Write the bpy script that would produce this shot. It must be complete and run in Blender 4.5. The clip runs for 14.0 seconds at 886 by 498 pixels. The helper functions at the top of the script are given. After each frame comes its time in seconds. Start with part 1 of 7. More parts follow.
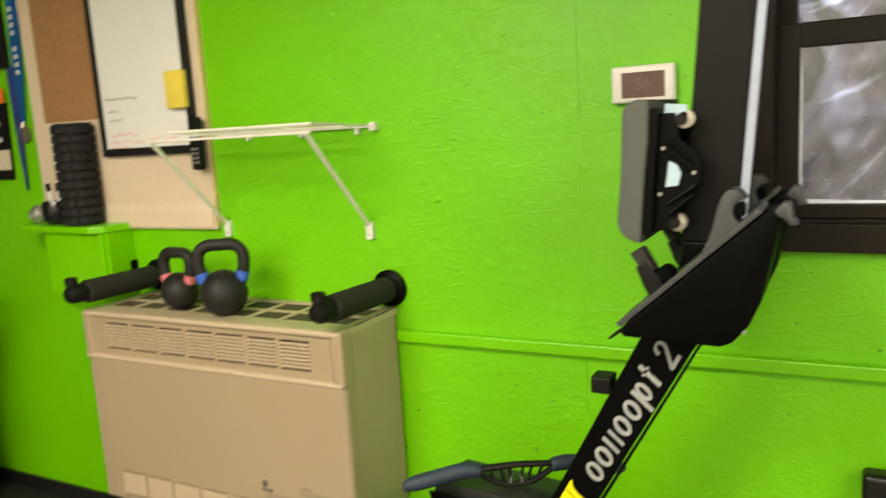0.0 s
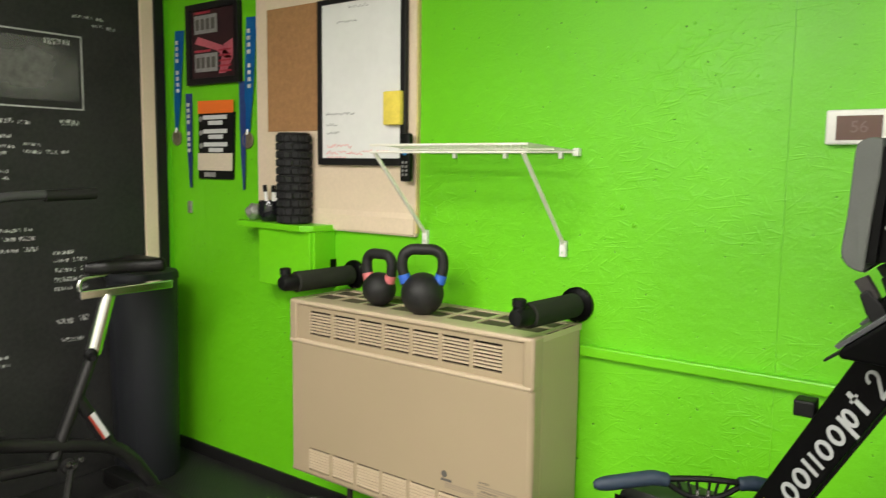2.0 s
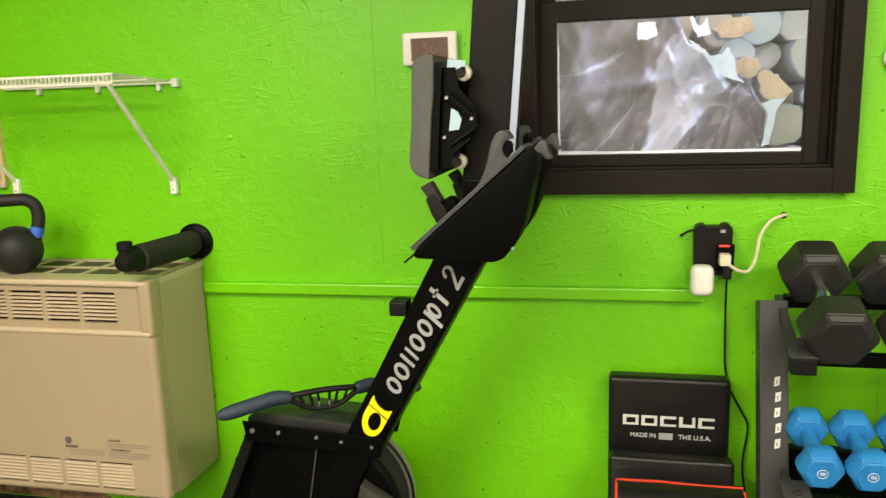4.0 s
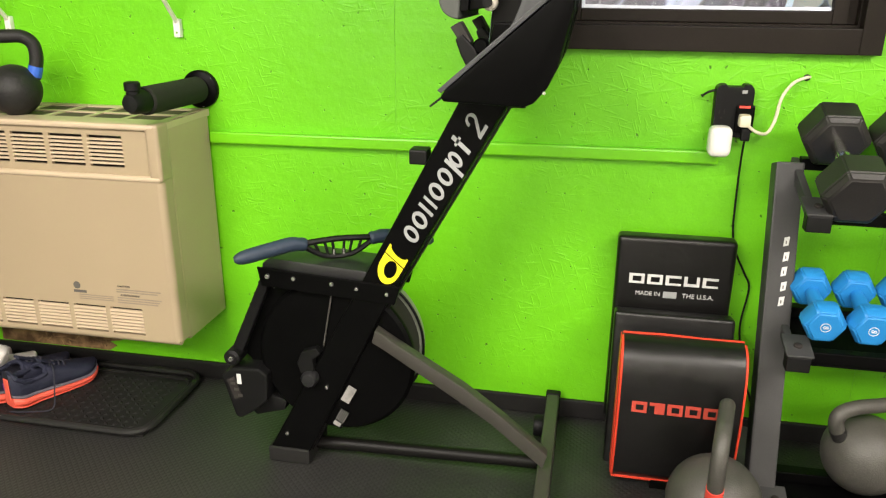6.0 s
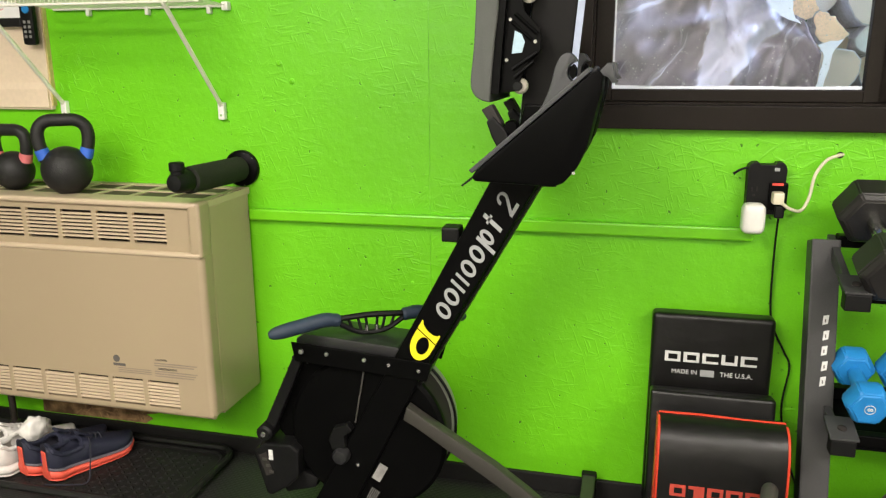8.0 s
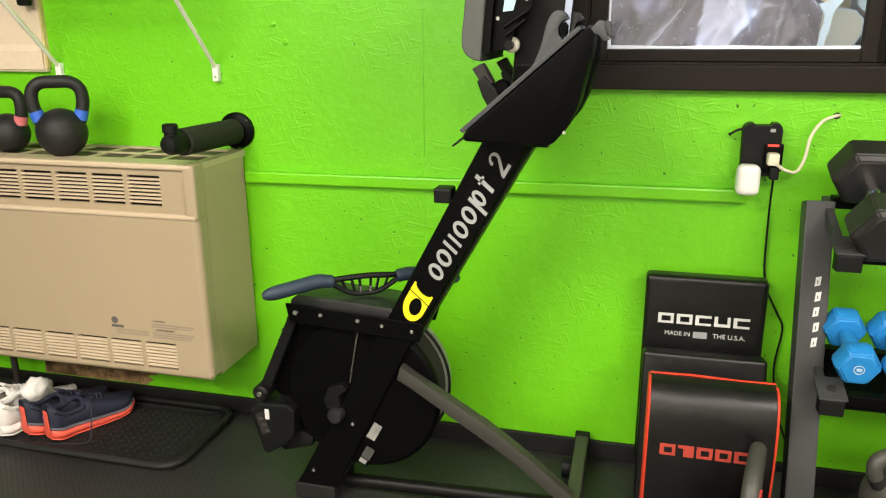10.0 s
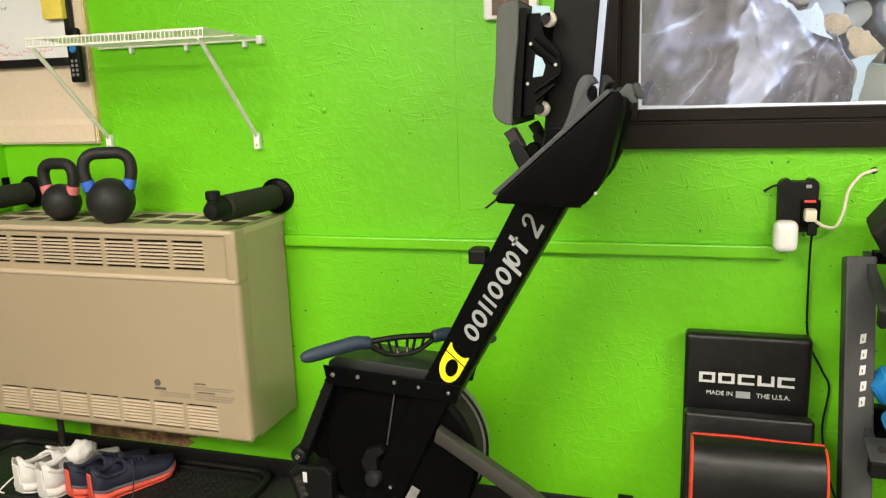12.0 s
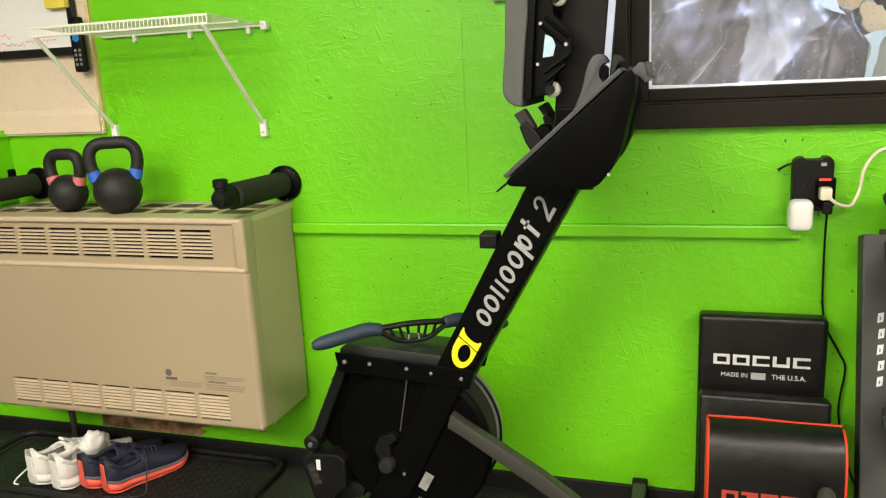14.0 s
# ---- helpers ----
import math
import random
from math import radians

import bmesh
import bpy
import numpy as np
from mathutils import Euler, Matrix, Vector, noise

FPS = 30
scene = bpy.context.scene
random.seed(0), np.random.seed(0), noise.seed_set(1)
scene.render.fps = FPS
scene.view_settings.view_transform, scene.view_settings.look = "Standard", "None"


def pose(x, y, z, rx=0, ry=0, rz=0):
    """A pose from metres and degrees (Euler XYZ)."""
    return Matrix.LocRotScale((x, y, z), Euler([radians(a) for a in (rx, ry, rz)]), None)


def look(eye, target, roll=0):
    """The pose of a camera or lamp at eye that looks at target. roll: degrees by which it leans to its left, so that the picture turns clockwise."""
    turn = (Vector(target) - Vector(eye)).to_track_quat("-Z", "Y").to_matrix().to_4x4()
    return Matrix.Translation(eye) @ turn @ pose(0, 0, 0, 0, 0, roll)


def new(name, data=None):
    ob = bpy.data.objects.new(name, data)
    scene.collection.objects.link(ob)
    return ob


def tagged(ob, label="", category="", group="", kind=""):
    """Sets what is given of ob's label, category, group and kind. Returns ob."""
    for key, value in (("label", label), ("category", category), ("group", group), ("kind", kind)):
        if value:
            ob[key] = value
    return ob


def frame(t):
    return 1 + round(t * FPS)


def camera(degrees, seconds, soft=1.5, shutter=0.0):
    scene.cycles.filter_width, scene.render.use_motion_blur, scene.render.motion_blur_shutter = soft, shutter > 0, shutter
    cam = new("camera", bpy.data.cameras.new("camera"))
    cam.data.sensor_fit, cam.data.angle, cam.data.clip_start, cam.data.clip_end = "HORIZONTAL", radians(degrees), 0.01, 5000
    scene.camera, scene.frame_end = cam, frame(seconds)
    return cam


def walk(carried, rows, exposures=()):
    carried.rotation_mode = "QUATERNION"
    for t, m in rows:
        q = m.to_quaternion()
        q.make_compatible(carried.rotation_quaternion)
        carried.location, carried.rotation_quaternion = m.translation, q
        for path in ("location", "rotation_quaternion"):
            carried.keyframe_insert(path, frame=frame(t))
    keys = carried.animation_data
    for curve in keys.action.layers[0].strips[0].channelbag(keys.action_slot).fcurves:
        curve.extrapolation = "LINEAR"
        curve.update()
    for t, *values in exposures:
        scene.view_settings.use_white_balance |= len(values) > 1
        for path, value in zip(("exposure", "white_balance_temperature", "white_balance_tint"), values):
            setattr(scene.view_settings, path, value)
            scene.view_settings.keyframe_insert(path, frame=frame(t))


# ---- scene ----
cam = camera(60.0, 14.0, soft=1.2, shutter=0.4)
PATH = [
    (0, (0.342, -0.088, 1.402), (-0.591, 1.651, 1.078), -3.5),
    (0.5, (0.269, -0.283, 1.367), (-0.747, 1.404, 1.016), 0.7),
    (1, (0.279, -0.345, 1.374), (-0.786, 1.315, 1.043), 0.7),
    (1.5, (0.258, -0.367, 1.358), (-1.0, 1.166, 1.094), 0.5),
    (2, (0.246, -0.348, 1.36), (-0.954, 1.237, 1.143), 0.7),
    (2.5, (0.311, -0.316, 1.359), (-0.666, 1.419, 1.18), -0.5),
    (3, (0.4, -0.297, 1.327), (-0.207, 1.597, 1.118), -1.3),
    (3.5, (0.412, -0.275, 1.328), (0.008, 1.656, 1.001), -1.4),
    (4, (0.394, -0.282, 1.328), (-0.044, 1.632, 0.949), -1.9),
    (4.2, (0.358, -0.274, 1.323), (-0.103, 1.628, 0.91), -1.4),
    (6.3, (0.296, -0.323, 1.242), (-0.062, 1.527, 0.57), 0.5),
    (6.5, (0.306, -0.326, 1.249), (-0.114, 1.538, 0.656), -0.5),
    (7, (0.304, -0.319, 1.269), (-0.172, 1.567, 0.806), -0.8),
    (7.5, (0.304, -0.325, 1.263), (-0.18, 1.563, 0.815), -0.5),
    (8, (0.311, -0.322, 1.259), (-0.16, 1.56, 0.775), -0.3),
    (8.2, (0.309, -0.32, 1.253), (-0.148, 1.563, 0.755), 0.2),
    (10.3, (0.346, -0.32, 1.245), (-0.146, 1.533, 0.678), -0.5),
    (10.5, (0.346, -0.32, 1.249), (-0.154, 1.534, 0.691), -0.5),
    (11, (0.351, -0.32, 1.253), (-0.164, 1.542, 0.735), -0.7),
    (11.5, (0.356, -0.332, 1.256), (-0.196, 1.533, 0.789), -1.4),
    (12, (0.359, -0.331, 1.255), (-0.23, 1.534, 0.839), -1.9),
    (12.5, (0.359, -0.33, 1.255), (-0.251, 1.535, 0.871), -2.5),
    (13, (0.356, -0.33, 1.255), (-0.265, 1.531, 0.865), -3.0),
    (13.5, (0.347, -0.321, 1.251), (-0.271, 1.534, 0.829), -3.0),
    (14, (0.342, -0.319, 1.248), (-0.26, 1.535, 0.798), -2.9),
]
walk(cam, [(t, look(eye, target, roll)) for t, eye, target, roll in PATH],
     exposures=[(0, -0.12, 7300, 10), (0.5, 0, 7250, 10), (1.0, 0, 7000, 10), (1.5, 0, 6550, 10), (2.0, -0.02, 6200, 10), (2.5, -0.05, 6200, 10), (3, -0.16, 6600, 10),
                (3.5, -0.08, 7100, 10), (4.2, -0.1, 7100, 10), (6.3, 0.32, 6400, 14), (6.6, 0.26, 6400, 14), (7, -0.02, 6400, 13), (8.2, -0.02, 6400, 13),
                (10.3, 0.12, 6500, 12), (11, 0.04, 6500, 12), (12.5, -0.06, 6500, 11), (14, -0.04, 6600, 10)])

# ---- world, sun, lamps ----
world = bpy.data.worlds.new("world")
scene.world = world
world.use_nodes = True
wn = world.node_tree.nodes
sky = wn.new("ShaderNodeTexSky")
sky.sky_type = "NISHITA"
sky.sun_disc = False
sky.sun_elevation, sky.sun_rotation = radians(47), radians(105)
world.node_tree.links.new(sky.outputs[0], wn["Background"].inputs[0])
wn["Background"].inputs[1].default_value = 0.15
sun_data = bpy.data.lights.new("sun", "SUN")
sun_data.energy, sun_data.angle, sun_data.color = 5.0, radians(14), (0.66, 0.82, 1.0)
sun = new("sun", sun_data)
sun.matrix_world = look((5.5, 1.0, 6.8), (0.5, 2.35, 1.2))
scene.view_settings.exposure = 0.0

WALL_Y, LEFT_X, RIGHT_X, BACK_Y, CEIL = 1.75, -2.93, 2.6, -2.8, 2.45
LAMP_POWER, LAMP_COLOR = 68.5, (1.0, 0.93, 0.83)

# ---- materials ----
def mat(name, base, rough=0.5, metal=0.0, vary=0.12, scale=6.0, fine=90.0, bump=0.15, spec=0.5, piece=0.0, coat=0.0):
    """A surface with stains at one scale, grain at another, and fine relief."""
    m = bpy.data.materials.new(name)
    m.use_nodes = True
    n, l = m.node_tree.nodes, m.node_tree.links
    b = n["Principled BSDF"]
    b.inputs["Roughness"].default_value, b.inputs["Metallic"].default_value = rough, metal
    b.inputs["Specular IOR Level"].default_value = spec
    b.inputs["Coat Weight"].default_value = coat
    co = n.new("ShaderNodeTexCoord")
    big, small = n.new("ShaderNodeTexNoise"), n.new("ShaderNodeTexNoise")
    big.inputs["Scale"].default_value, big.inputs["Detail"].default_value = scale, 5
    small.inputs["Scale"].default_value, small.inputs["Detail"].default_value = fine, 4
    for q in (big, small):
        l.new(co.outputs["Object"], q.inputs["Vector"])
    add = n.new("ShaderNodeMath")
    add.operation = "ADD"
    l.new(big.outputs["Fac"], add.inputs[0])
    l.new(small.outputs["Fac"], add.inputs[1])
    fac = add.outputs[0]
    if piece:
        info = n.new("ShaderNodeObjectInfo")
        more = n.new("ShaderNodeMath")
        more.operation, more.inputs[1].default_value = "MULTIPLY_ADD", piece
        l.new(info.outputs["Random"], more.inputs[0])
        l.new(fac, more.inputs[2])
        fac = more.outputs[0]
    span = n.new("ShaderNodeMapRange")
    span.inputs["From Min"].default_value, span.inputs["From Max"].default_value = 0.6, 1.4
    span.inputs["To Min"].default_value, span.inputs["To Max"].default_value = 1 - vary, 1 + vary
    l.new(fac, span.inputs["Value"])
    mul = n.new("ShaderNodeVectorMath")
    mul.operation = "SCALE"
    mul.inputs[0].default_value = base[:3]
    l.new(span.outputs[0], mul.inputs["Scale"])
    l.new(mul.outputs[0], b.inputs["Base Color"])
    wear = n.new("ShaderNodeMapRange")
    wear.inputs["To Min"].default_value, wear.inputs["To Max"].default_value = max(0.02, rough - 0.1), min(1, rough + 0.1)
    l.new(big.outputs["Fac"], wear.inputs["Value"])
    l.new(wear.outputs[0], b.inputs["Roughness"])
    if bump:
        bp = n.new("ShaderNodeBump")
        bp.inputs["Strength"].default_value, bp.inputs["Distance"].default_value = bump, 0.002
        l.new(small.outputs["Fac"], bp.inputs["Height"])
        l.new(bp.outputs[0], b.inputs["Normal"])
    return m


def flake_mat(name, base, painted=True):
    """Oriented strand board: long flat flakes at many angles, painted over or bare."""
    m = mat(name, base, rough=0.46 if painted else 0.7, vary=0.09, scale=2.4, fine=200, bump=0, spec=0.45)
    n, l = m.node_tree.nodes, m.node_tree.links
    b = n["Principled BSDF"]
    co = n.new("ShaderNodeTexCoord")
    height = None
    for k, (turn, sx, sz) in enumerate(((14, 13, 96), (-42, 10, 86), (71, 15, 110), (-8, 9, 78))):
        mp = n.new("ShaderNodeMapping")
        mp.vector_type = "TEXTURE"
        mp.inputs["Rotation"].default_value = (0, radians(turn), 0)
        mp.inputs["Scale"].default_value = (1 / sx, 1, 1 / sz)
        mp.inputs["Location"].default_value = (3.1 * k, 0, 1.7 * k)
        l.new(co.outputs["Object"], mp.inputs["Vector"])
        nz = n.new("ShaderNodeTexNoise")
        nz.inputs["Scale"].default_value, nz.inputs["Detail"].default_value = 1.0, 1.3
        nz.inputs["Roughness"].default_value = 0.62
        l.new(mp.outputs[0], nz.inputs["Vector"])
        rp = n.new("ShaderNodeMapRange")
        rp.inputs["From Min"].default_value, rp.inputs["From Max"].default_value = 0.60, 0.67
        l.new(nz.outputs["Fac"], rp.inputs["Value"])
        if height is None:
            height = rp.outputs[0]
        else:
            mx = n.new("ShaderNodeMath")
            mx.operation = "MAXIMUM"
            l.new(height, mx.inputs[0])
            l.new(rp.outputs[0], mx.inputs[1])
            height = mx.outputs[0]
    lumps, pits, patch = (n.new("ShaderNodeTexNoise") for _ in range(3))
    for q, sc, dt in ((lumps, 24, 9), (pits, 60, 3), (patch, 2.6, 3)):
        q.inputs["Scale"].default_value, q.inputs["Detail"].default_value = sc, dt
        l.new(co.outputs["Object"], q.inputs["Vector"])
    span2 = n.new("ShaderNodeMapRange")
    span2.inputs["From Min"].default_value, span2.inputs["From Max"].default_value = 0.44, 0.64
    span2.inputs["To Min"].default_value, span2.inputs["To Max"].default_value = 0.04, 0.62
    l.new(patch.outputs["Fac"], span2.inputs["Value"])
    masked = n.new("ShaderNodeMath")
    masked.operation = "MULTIPLY"
    l.new(height, masked.inputs[0])
    l.new(span2.outputs[0], masked.inputs[1])
    dent = n.new("ShaderNodeMapRange")
    dent.inputs["From Min"].default_value, dent.inputs["From Max"].default_value = 0.668, 0.735
    dent.inputs["To Min"].default_value, dent.inputs["To Max"].default_value = 0.0, -1.1
    l.new(pits.outputs["Fac"], dent.inputs["Value"])
    low = n.new("ShaderNodeMath")
    low.operation = "ADD"
    l.new(masked.outputs[0], low.inputs[0])
    l.new(dent.outputs[0], low.inputs[1])
    total = n.new("ShaderNodeMath")
    total.operation, total.inputs[1].default_value = "MULTIPLY_ADD", 2.4
    l.new(lumps.outputs["Fac"], total.inputs[0])
    l.new(low.outputs[0], total.inputs[2])
    bp = n.new("ShaderNodeBump")
    bp.inputs["Strength"].default_value, bp.inputs["Distance"].default_value = 0.58, 0.0020
    l.new(total.outputs[0], bp.inputs["Height"])
    l.new(bp.outputs[0], b.inputs["Normal"])
    if painted:
        old = b.inputs["Base Color"].links[0].from_socket
        # The dent mask also darkens the base colour, down to 0.35.
        pit_tone = n.new("ShaderNodeMapRange")
        pit_tone.inputs["From Min"].default_value, pit_tone.inputs["From Max"].default_value = -1.0, -0.2
        pit_tone.inputs["To Min"].default_value, pit_tone.inputs["To Max"].default_value = 0.35, 1.0
        l.new(dent.outputs[0], pit_tone.inputs["Value"])
        held = n.new("ShaderNodeVectorMath")
        held.operation = "SCALE"
        l.new(old, held.inputs[0])
        l.new(pit_tone.outputs[0], held.inputs["Scale"])
        l.new(held.outputs[0], b.inputs["Base Color"])
    if not painted:
        ramp = n.new("ShaderNodeMix")
        ramp.data_type = "RGBA"
        ramp.inputs["A"].default_value, ramp.inputs["B"].default_value = (0.09, 0.045, 0.02, 1), (0.42, 0.25, 0.12, 1)
        tone = n.new("ShaderNodeMapRange")
        tone.inputs["From Min"].default_value, tone.inputs["From Max"].default_value = 0.95, 1.85
        l.new(total.outputs[0], tone.inputs["Value"])
        l.new(tone.outputs[0], ramp.inputs["Factor"])
        l.new(ramp.outputs["Result"], b.inputs["Base Color"])
    return m


def rubber_floor_mat():
    """Black rubber with a small raised diamond tread."""
    m = mat("rubber_floor", (0.021, 0.0205, 0.0195), rough=0.45, vary=0.3, scale=3, fine=160, bump=0)
    n, l = m.node_tree.nodes, m.node_tree.links
    co = n.new("ShaderNodeTexCoord")
    mp = n.new("ShaderNodeMapping")
    mp.inputs["Rotation"].default_value = (0, 0, radians(45))
    mp.inputs["Scale"].default_value = (75, 75, 0)
    l.new(co.outputs["Object"], mp.inputs["Vector"])
    ch = n.new("ShaderNodeTexVoronoi")
    ch.distance, ch.inputs["Randomness"].default_value, ch.inputs["Scale"].default_value = "CHEBYCHEV", 0.0, 1.0
    l.new(mp.outputs[0], ch.inputs["Vector"])
    bp = n.new("ShaderNodeBump")
    bp.invert = True
    bp.inputs["Strength"].default_value, bp.inputs["Distance"].default_value = 0.7, 0.003
    l.new(ch.outputs["Distance"], bp.inputs["Height"])
    l.new(bp.outputs[0], n["Principled BSDF"].inputs["Normal"])
    return m


def glass_mat():
    m = bpy.data.materials.new("window_glass")
    m.use_nodes = True
    b = m.node_tree.nodes["Principled BSDF"]
    b.inputs["Transmission Weight"].default_value, b.inputs["Roughness"].default_value, b.inputs["IOR"].default_value = 1.0, 0.0, 1.45
    b.inputs["Base Color"].default_value = (0.95, 0.97, 1.0, 1)
    return m


def lit_mat(name, color, strength):
    m = bpy.data.materials.new(name)
    m.use_nodes = True
    b = m.node_tree.nodes["Principled BSDF"]
    b.inputs["Emission Color"].default_value, b.inputs["Emission Strength"].default_value = (*color, 1), strength
    return m


GREEN = flake_mat("green_painted_board", (0.15, 0.56, 0.004))
GREEN_TRIM = mat("green_painted_wood", (0.16, 0.58, 0.004), rough=0.35, vary=0.06, scale=5, fine=120, bump=0.1)
BARE_OSB = flake_mat("bare_strand_board", (0.3, 0.17, 0.08), False)
OFFWHITE = mat("plain_wall_paint", (0.62, 0.6, 0.55), rough=0.7, vary=0.05)
CEILING = mat("ceiling_paint", (0.78, 0.77, 0.73), rough=0.8, vary=0.04)
CHALK = mat("blackboard_paint", (0.0235, 0.0235, 0.0222), rough=0.6, vary=0.35, scale=3.5, fine=60, bump=0.1, spec=0.25)
CHALK_MARK = mat("chalk", (0.40, 0.40, 0.385), rough=0.9, vary=0.4, scale=40, fine=200, bump=0)
CREAM = mat("cream_painted_board", (0.72, 0.58, 0.43), rough=0.55, vary=0.07, scale=4)
CREAM_RAW = mat("yellowed_board_edge", (0.62, 0.5, 0.2), rough=0.7, vary=0.15)
CORK = mat("cork", (0.36, 0.185, 0.075), rough=0.85, vary=0.22, scale=60, fine=320, bump=0.5)
BASE_RUBBER = mat("black_cove_base", (0.013, 0.0125, 0.012), rough=0.45, vary=0.25, spec=0.3)
FLOOR = rubber_floor_mat()
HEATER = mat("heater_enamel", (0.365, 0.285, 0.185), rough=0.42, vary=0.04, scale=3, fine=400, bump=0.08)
# Same enamel mixed lighter, for the light on lip, moulding, louvres and grille.
HEATER_LIT = mat("heater_enamel_lit", (0.50, 0.395, 0.275), rough=0.4, vary=0.04, scale=5, fine=300, bump=0.05)
# The front's enamel again, its colour raised for light falling on the side.
HEATER_LIT_SIDE = mat("heater_enamel_lit_side", (0.40, 0.31, 0.205), rough=0.45, vary=0.05, scale=4, fine=300, bump=0.08)
DARK_IN = mat("dark_inside", (0.014, 0.011, 0.009), rough=0.9, vary=0.2)
GRILLE_IN = mat("dark_grille_mesh", (0.075, 0.055, 0.035), rough=0.8, vary=0.3)
INK = mat("grey_ink", (0.1, 0.09, 0.08), rough=0.7, vary=0.2)
LABEL_GREY = mat("faded_label", (0.25, 0.2, 0.15), rough=0.6, vary=0.15)
BLACK_SATIN = mat("black_powder_coat", (0.0016, 0.0016, 0.0016), rough=0.4, vary=0.25, scale=8, fine=500, bump=0.1, spec=0.08)
BLACK_PLASTIC = mat("black_plastic", (0.005, 0.005, 0.005), rough=0.5, vary=0.2, scale=10, fine=350, bump=0.15, spec=0.2)
BLACK_MATT = mat("matt_black_plastic", (0.0018, 0.0018, 0.0018), rough=0.5, vary=0.2, scale=10, fine=350, bump=0.1, spec=0.05)
RAIL_DARK = mat("dark_anodised_rail", (0.0048, 0.0044, 0.004), rough=0.45, vary=0.2, scale=5, fine=200, bump=0.05, spec=0.16)
RAIL_SILVER = mat("brushed_steel_strip", (0.38, 0.43, 0.57), rough=0.45, metal=0.3, vary=0.08)
SEAT_GREY = mat("grey_seat_foam", (0.095, 0.10, 0.092), rough=0.7, vary=0.1, scale=20, fine=500, bump=0.2, spec=0.25)
FOOT_GREY = mat("grey_foot_plastic", (0.04, 0.042, 0.045), rough=0.5, vary=0.12)
HOUSING = mat("worn_black_housing", (0.014, 0.014, 0.0145), rough=0.38, vary=0.3, scale=9, fine=300, bump=0.1, spec=0.4)
STRAP = mat("dark_webbing", (0.022, 0.019, 0.017), rough=0.8, vary=0.3, scale=40, fine=500, bump=0.5)
GREY_TUBE = mat("grey_painted_tube", (0.038, 0.035, 0.029), rough=0.45, vary=0.12)
NAVY_GRIP = mat("navy_rubber_grip", (0.014, 0.027, 0.048), rough=0.6, vary=0.2)
STEEL = mat("steel_bolt", (0.75, 0.74, 0.72), rough=0.25, metal=1.0, vary=0.1)
CHROME = mat("worn_chrome", (0.72, 0.72, 0.70), rough=0.18, metal=1.0, vary=0.1)
YELLOW = mat("yellow_decal", (0.82, 0.72, 0.01), rough=0.45, vary=0.05)
SILVER_INK = mat("silver_decal", (0.33, 0.34, 0.34), rough=0.5, vary=0.05)
WHITE_INK = mat("white_print", (0.62, 0.62, 0.61), rough=0.5, vary=0.06)
RED_INK = mat("red_print", (0.42, 0.05, 0.03), rough=0.55, vary=0.1)
RED_PIPE = mat("red_piping", (0.62, 0.05, 0.022), rough=0.4, vary=0.08)
VINYL = mat("black_vinyl", (0.005, 0.0047, 0.0044), rough=0.36, vary=0.15, scale=9, fine=420, bump=0.12, spec=0.42)
CAGE = mat("clear_smoked_cage", (0.2, 0.215, 0.17), rough=0.35, vary=0.15)
WHITE_WHEEL = mat("white_nylon", (0.55, 0.51, 0.43), rough=0.4, vary=0.1)
PALE_BLUE = mat("pale_blue_underside", (0.42, 0.58, 0.68), rough=0.5, vary=0.1)
IRON = mat("cast_iron_coat", (0.013, 0.0125, 0.012), rough=0.55, vary=0.3, scale=12, fine=260, bump=0.5, spec=0.35)
IRON_GREY = mat("greyed_cast_iron", (0.055, 0.052, 0.045), rough=0.5, vary=0.25, scale=12, fine=260, bump=0.4)
PINK = mat("pink_band", (0.62, 0.16, 0.17), rough=0.55, vary=0.1)
BLUE_BAND = mat("blue_band", (0.03, 0.12, 0.55), rough=0.55, vary=0.1)
ORANGE_BAND = mat("red_orange_band", (0.8, 0.07, 0.05), rough=0.5, vary=0.1)
FOAM = mat("dark_foam_sleeve", (0.023, 0.024, 0.018), rough=0.85, vary=0.2, scale=25, fine=600, bump=0.5, spec=0.2)
RUBBER = mat("black_rubber", (0.011, 0.0105, 0.010), rough=0.55, vary=0.25, scale=9, fine=300, bump=0.2, spec=0.35)
HEX_RUBBER = mat("worn_hex_rubber", (0.019, 0.0172, 0.016), rough=0.42, vary=0.3, scale=11, fine=260, bump=0.2, spec=0.4)
ROLLER = mat("moulded_foam", (0.014, 0.014, 0.014), rough=0.65, vary=0.2, scale=14, fine=300, bump=0.25, spec=0.25)
NEOPRENE = mat("blue_neoprene", (0.012, 0.20, 0.52), rough=0.5, vary=0.1, scale=14, fine=500, bump=0.25)
RACK = mat("grey_rack_paint", (0.045, 0.045, 0.045), rough=0.45, vary=0.12, scale=7, fine=300, bump=0.1, spec=0.3)
WHITE_PLASTIC = mat("white_plastic", (0.8, 0.78, 0.74), rough=0.35, vary=0.04)
WIRE_WHITE = mat("white_coated_wire", (0.8, 0.76, 0.68), rough=0.4, vary=0.05)
SCREEN = mat("brown_screen", (0.10, 0.042, 0.028), rough=0.15, vary=0.08, bump=0)
SCREEN_INK = mat("screen_digits", (0.13, 0.062, 0.045), rough=0.4, vary=0.02, bump=0)
WHITEBOARD = mat("whiteboard_film", (0.80, 0.79, 0.77), rough=0.22, vary=0.04, scale=4, fine=30, bump=0)
BOARD_FRAME = mat("dark_board_frame", (0.010, 0.009, 0.009), rough=0.4, vary=0.15, spec=0.3)
MARKER_GREY = mat("grey_marker", (0.26, 0.25, 0.25), rough=0.6, vary=0.3, scale=90)
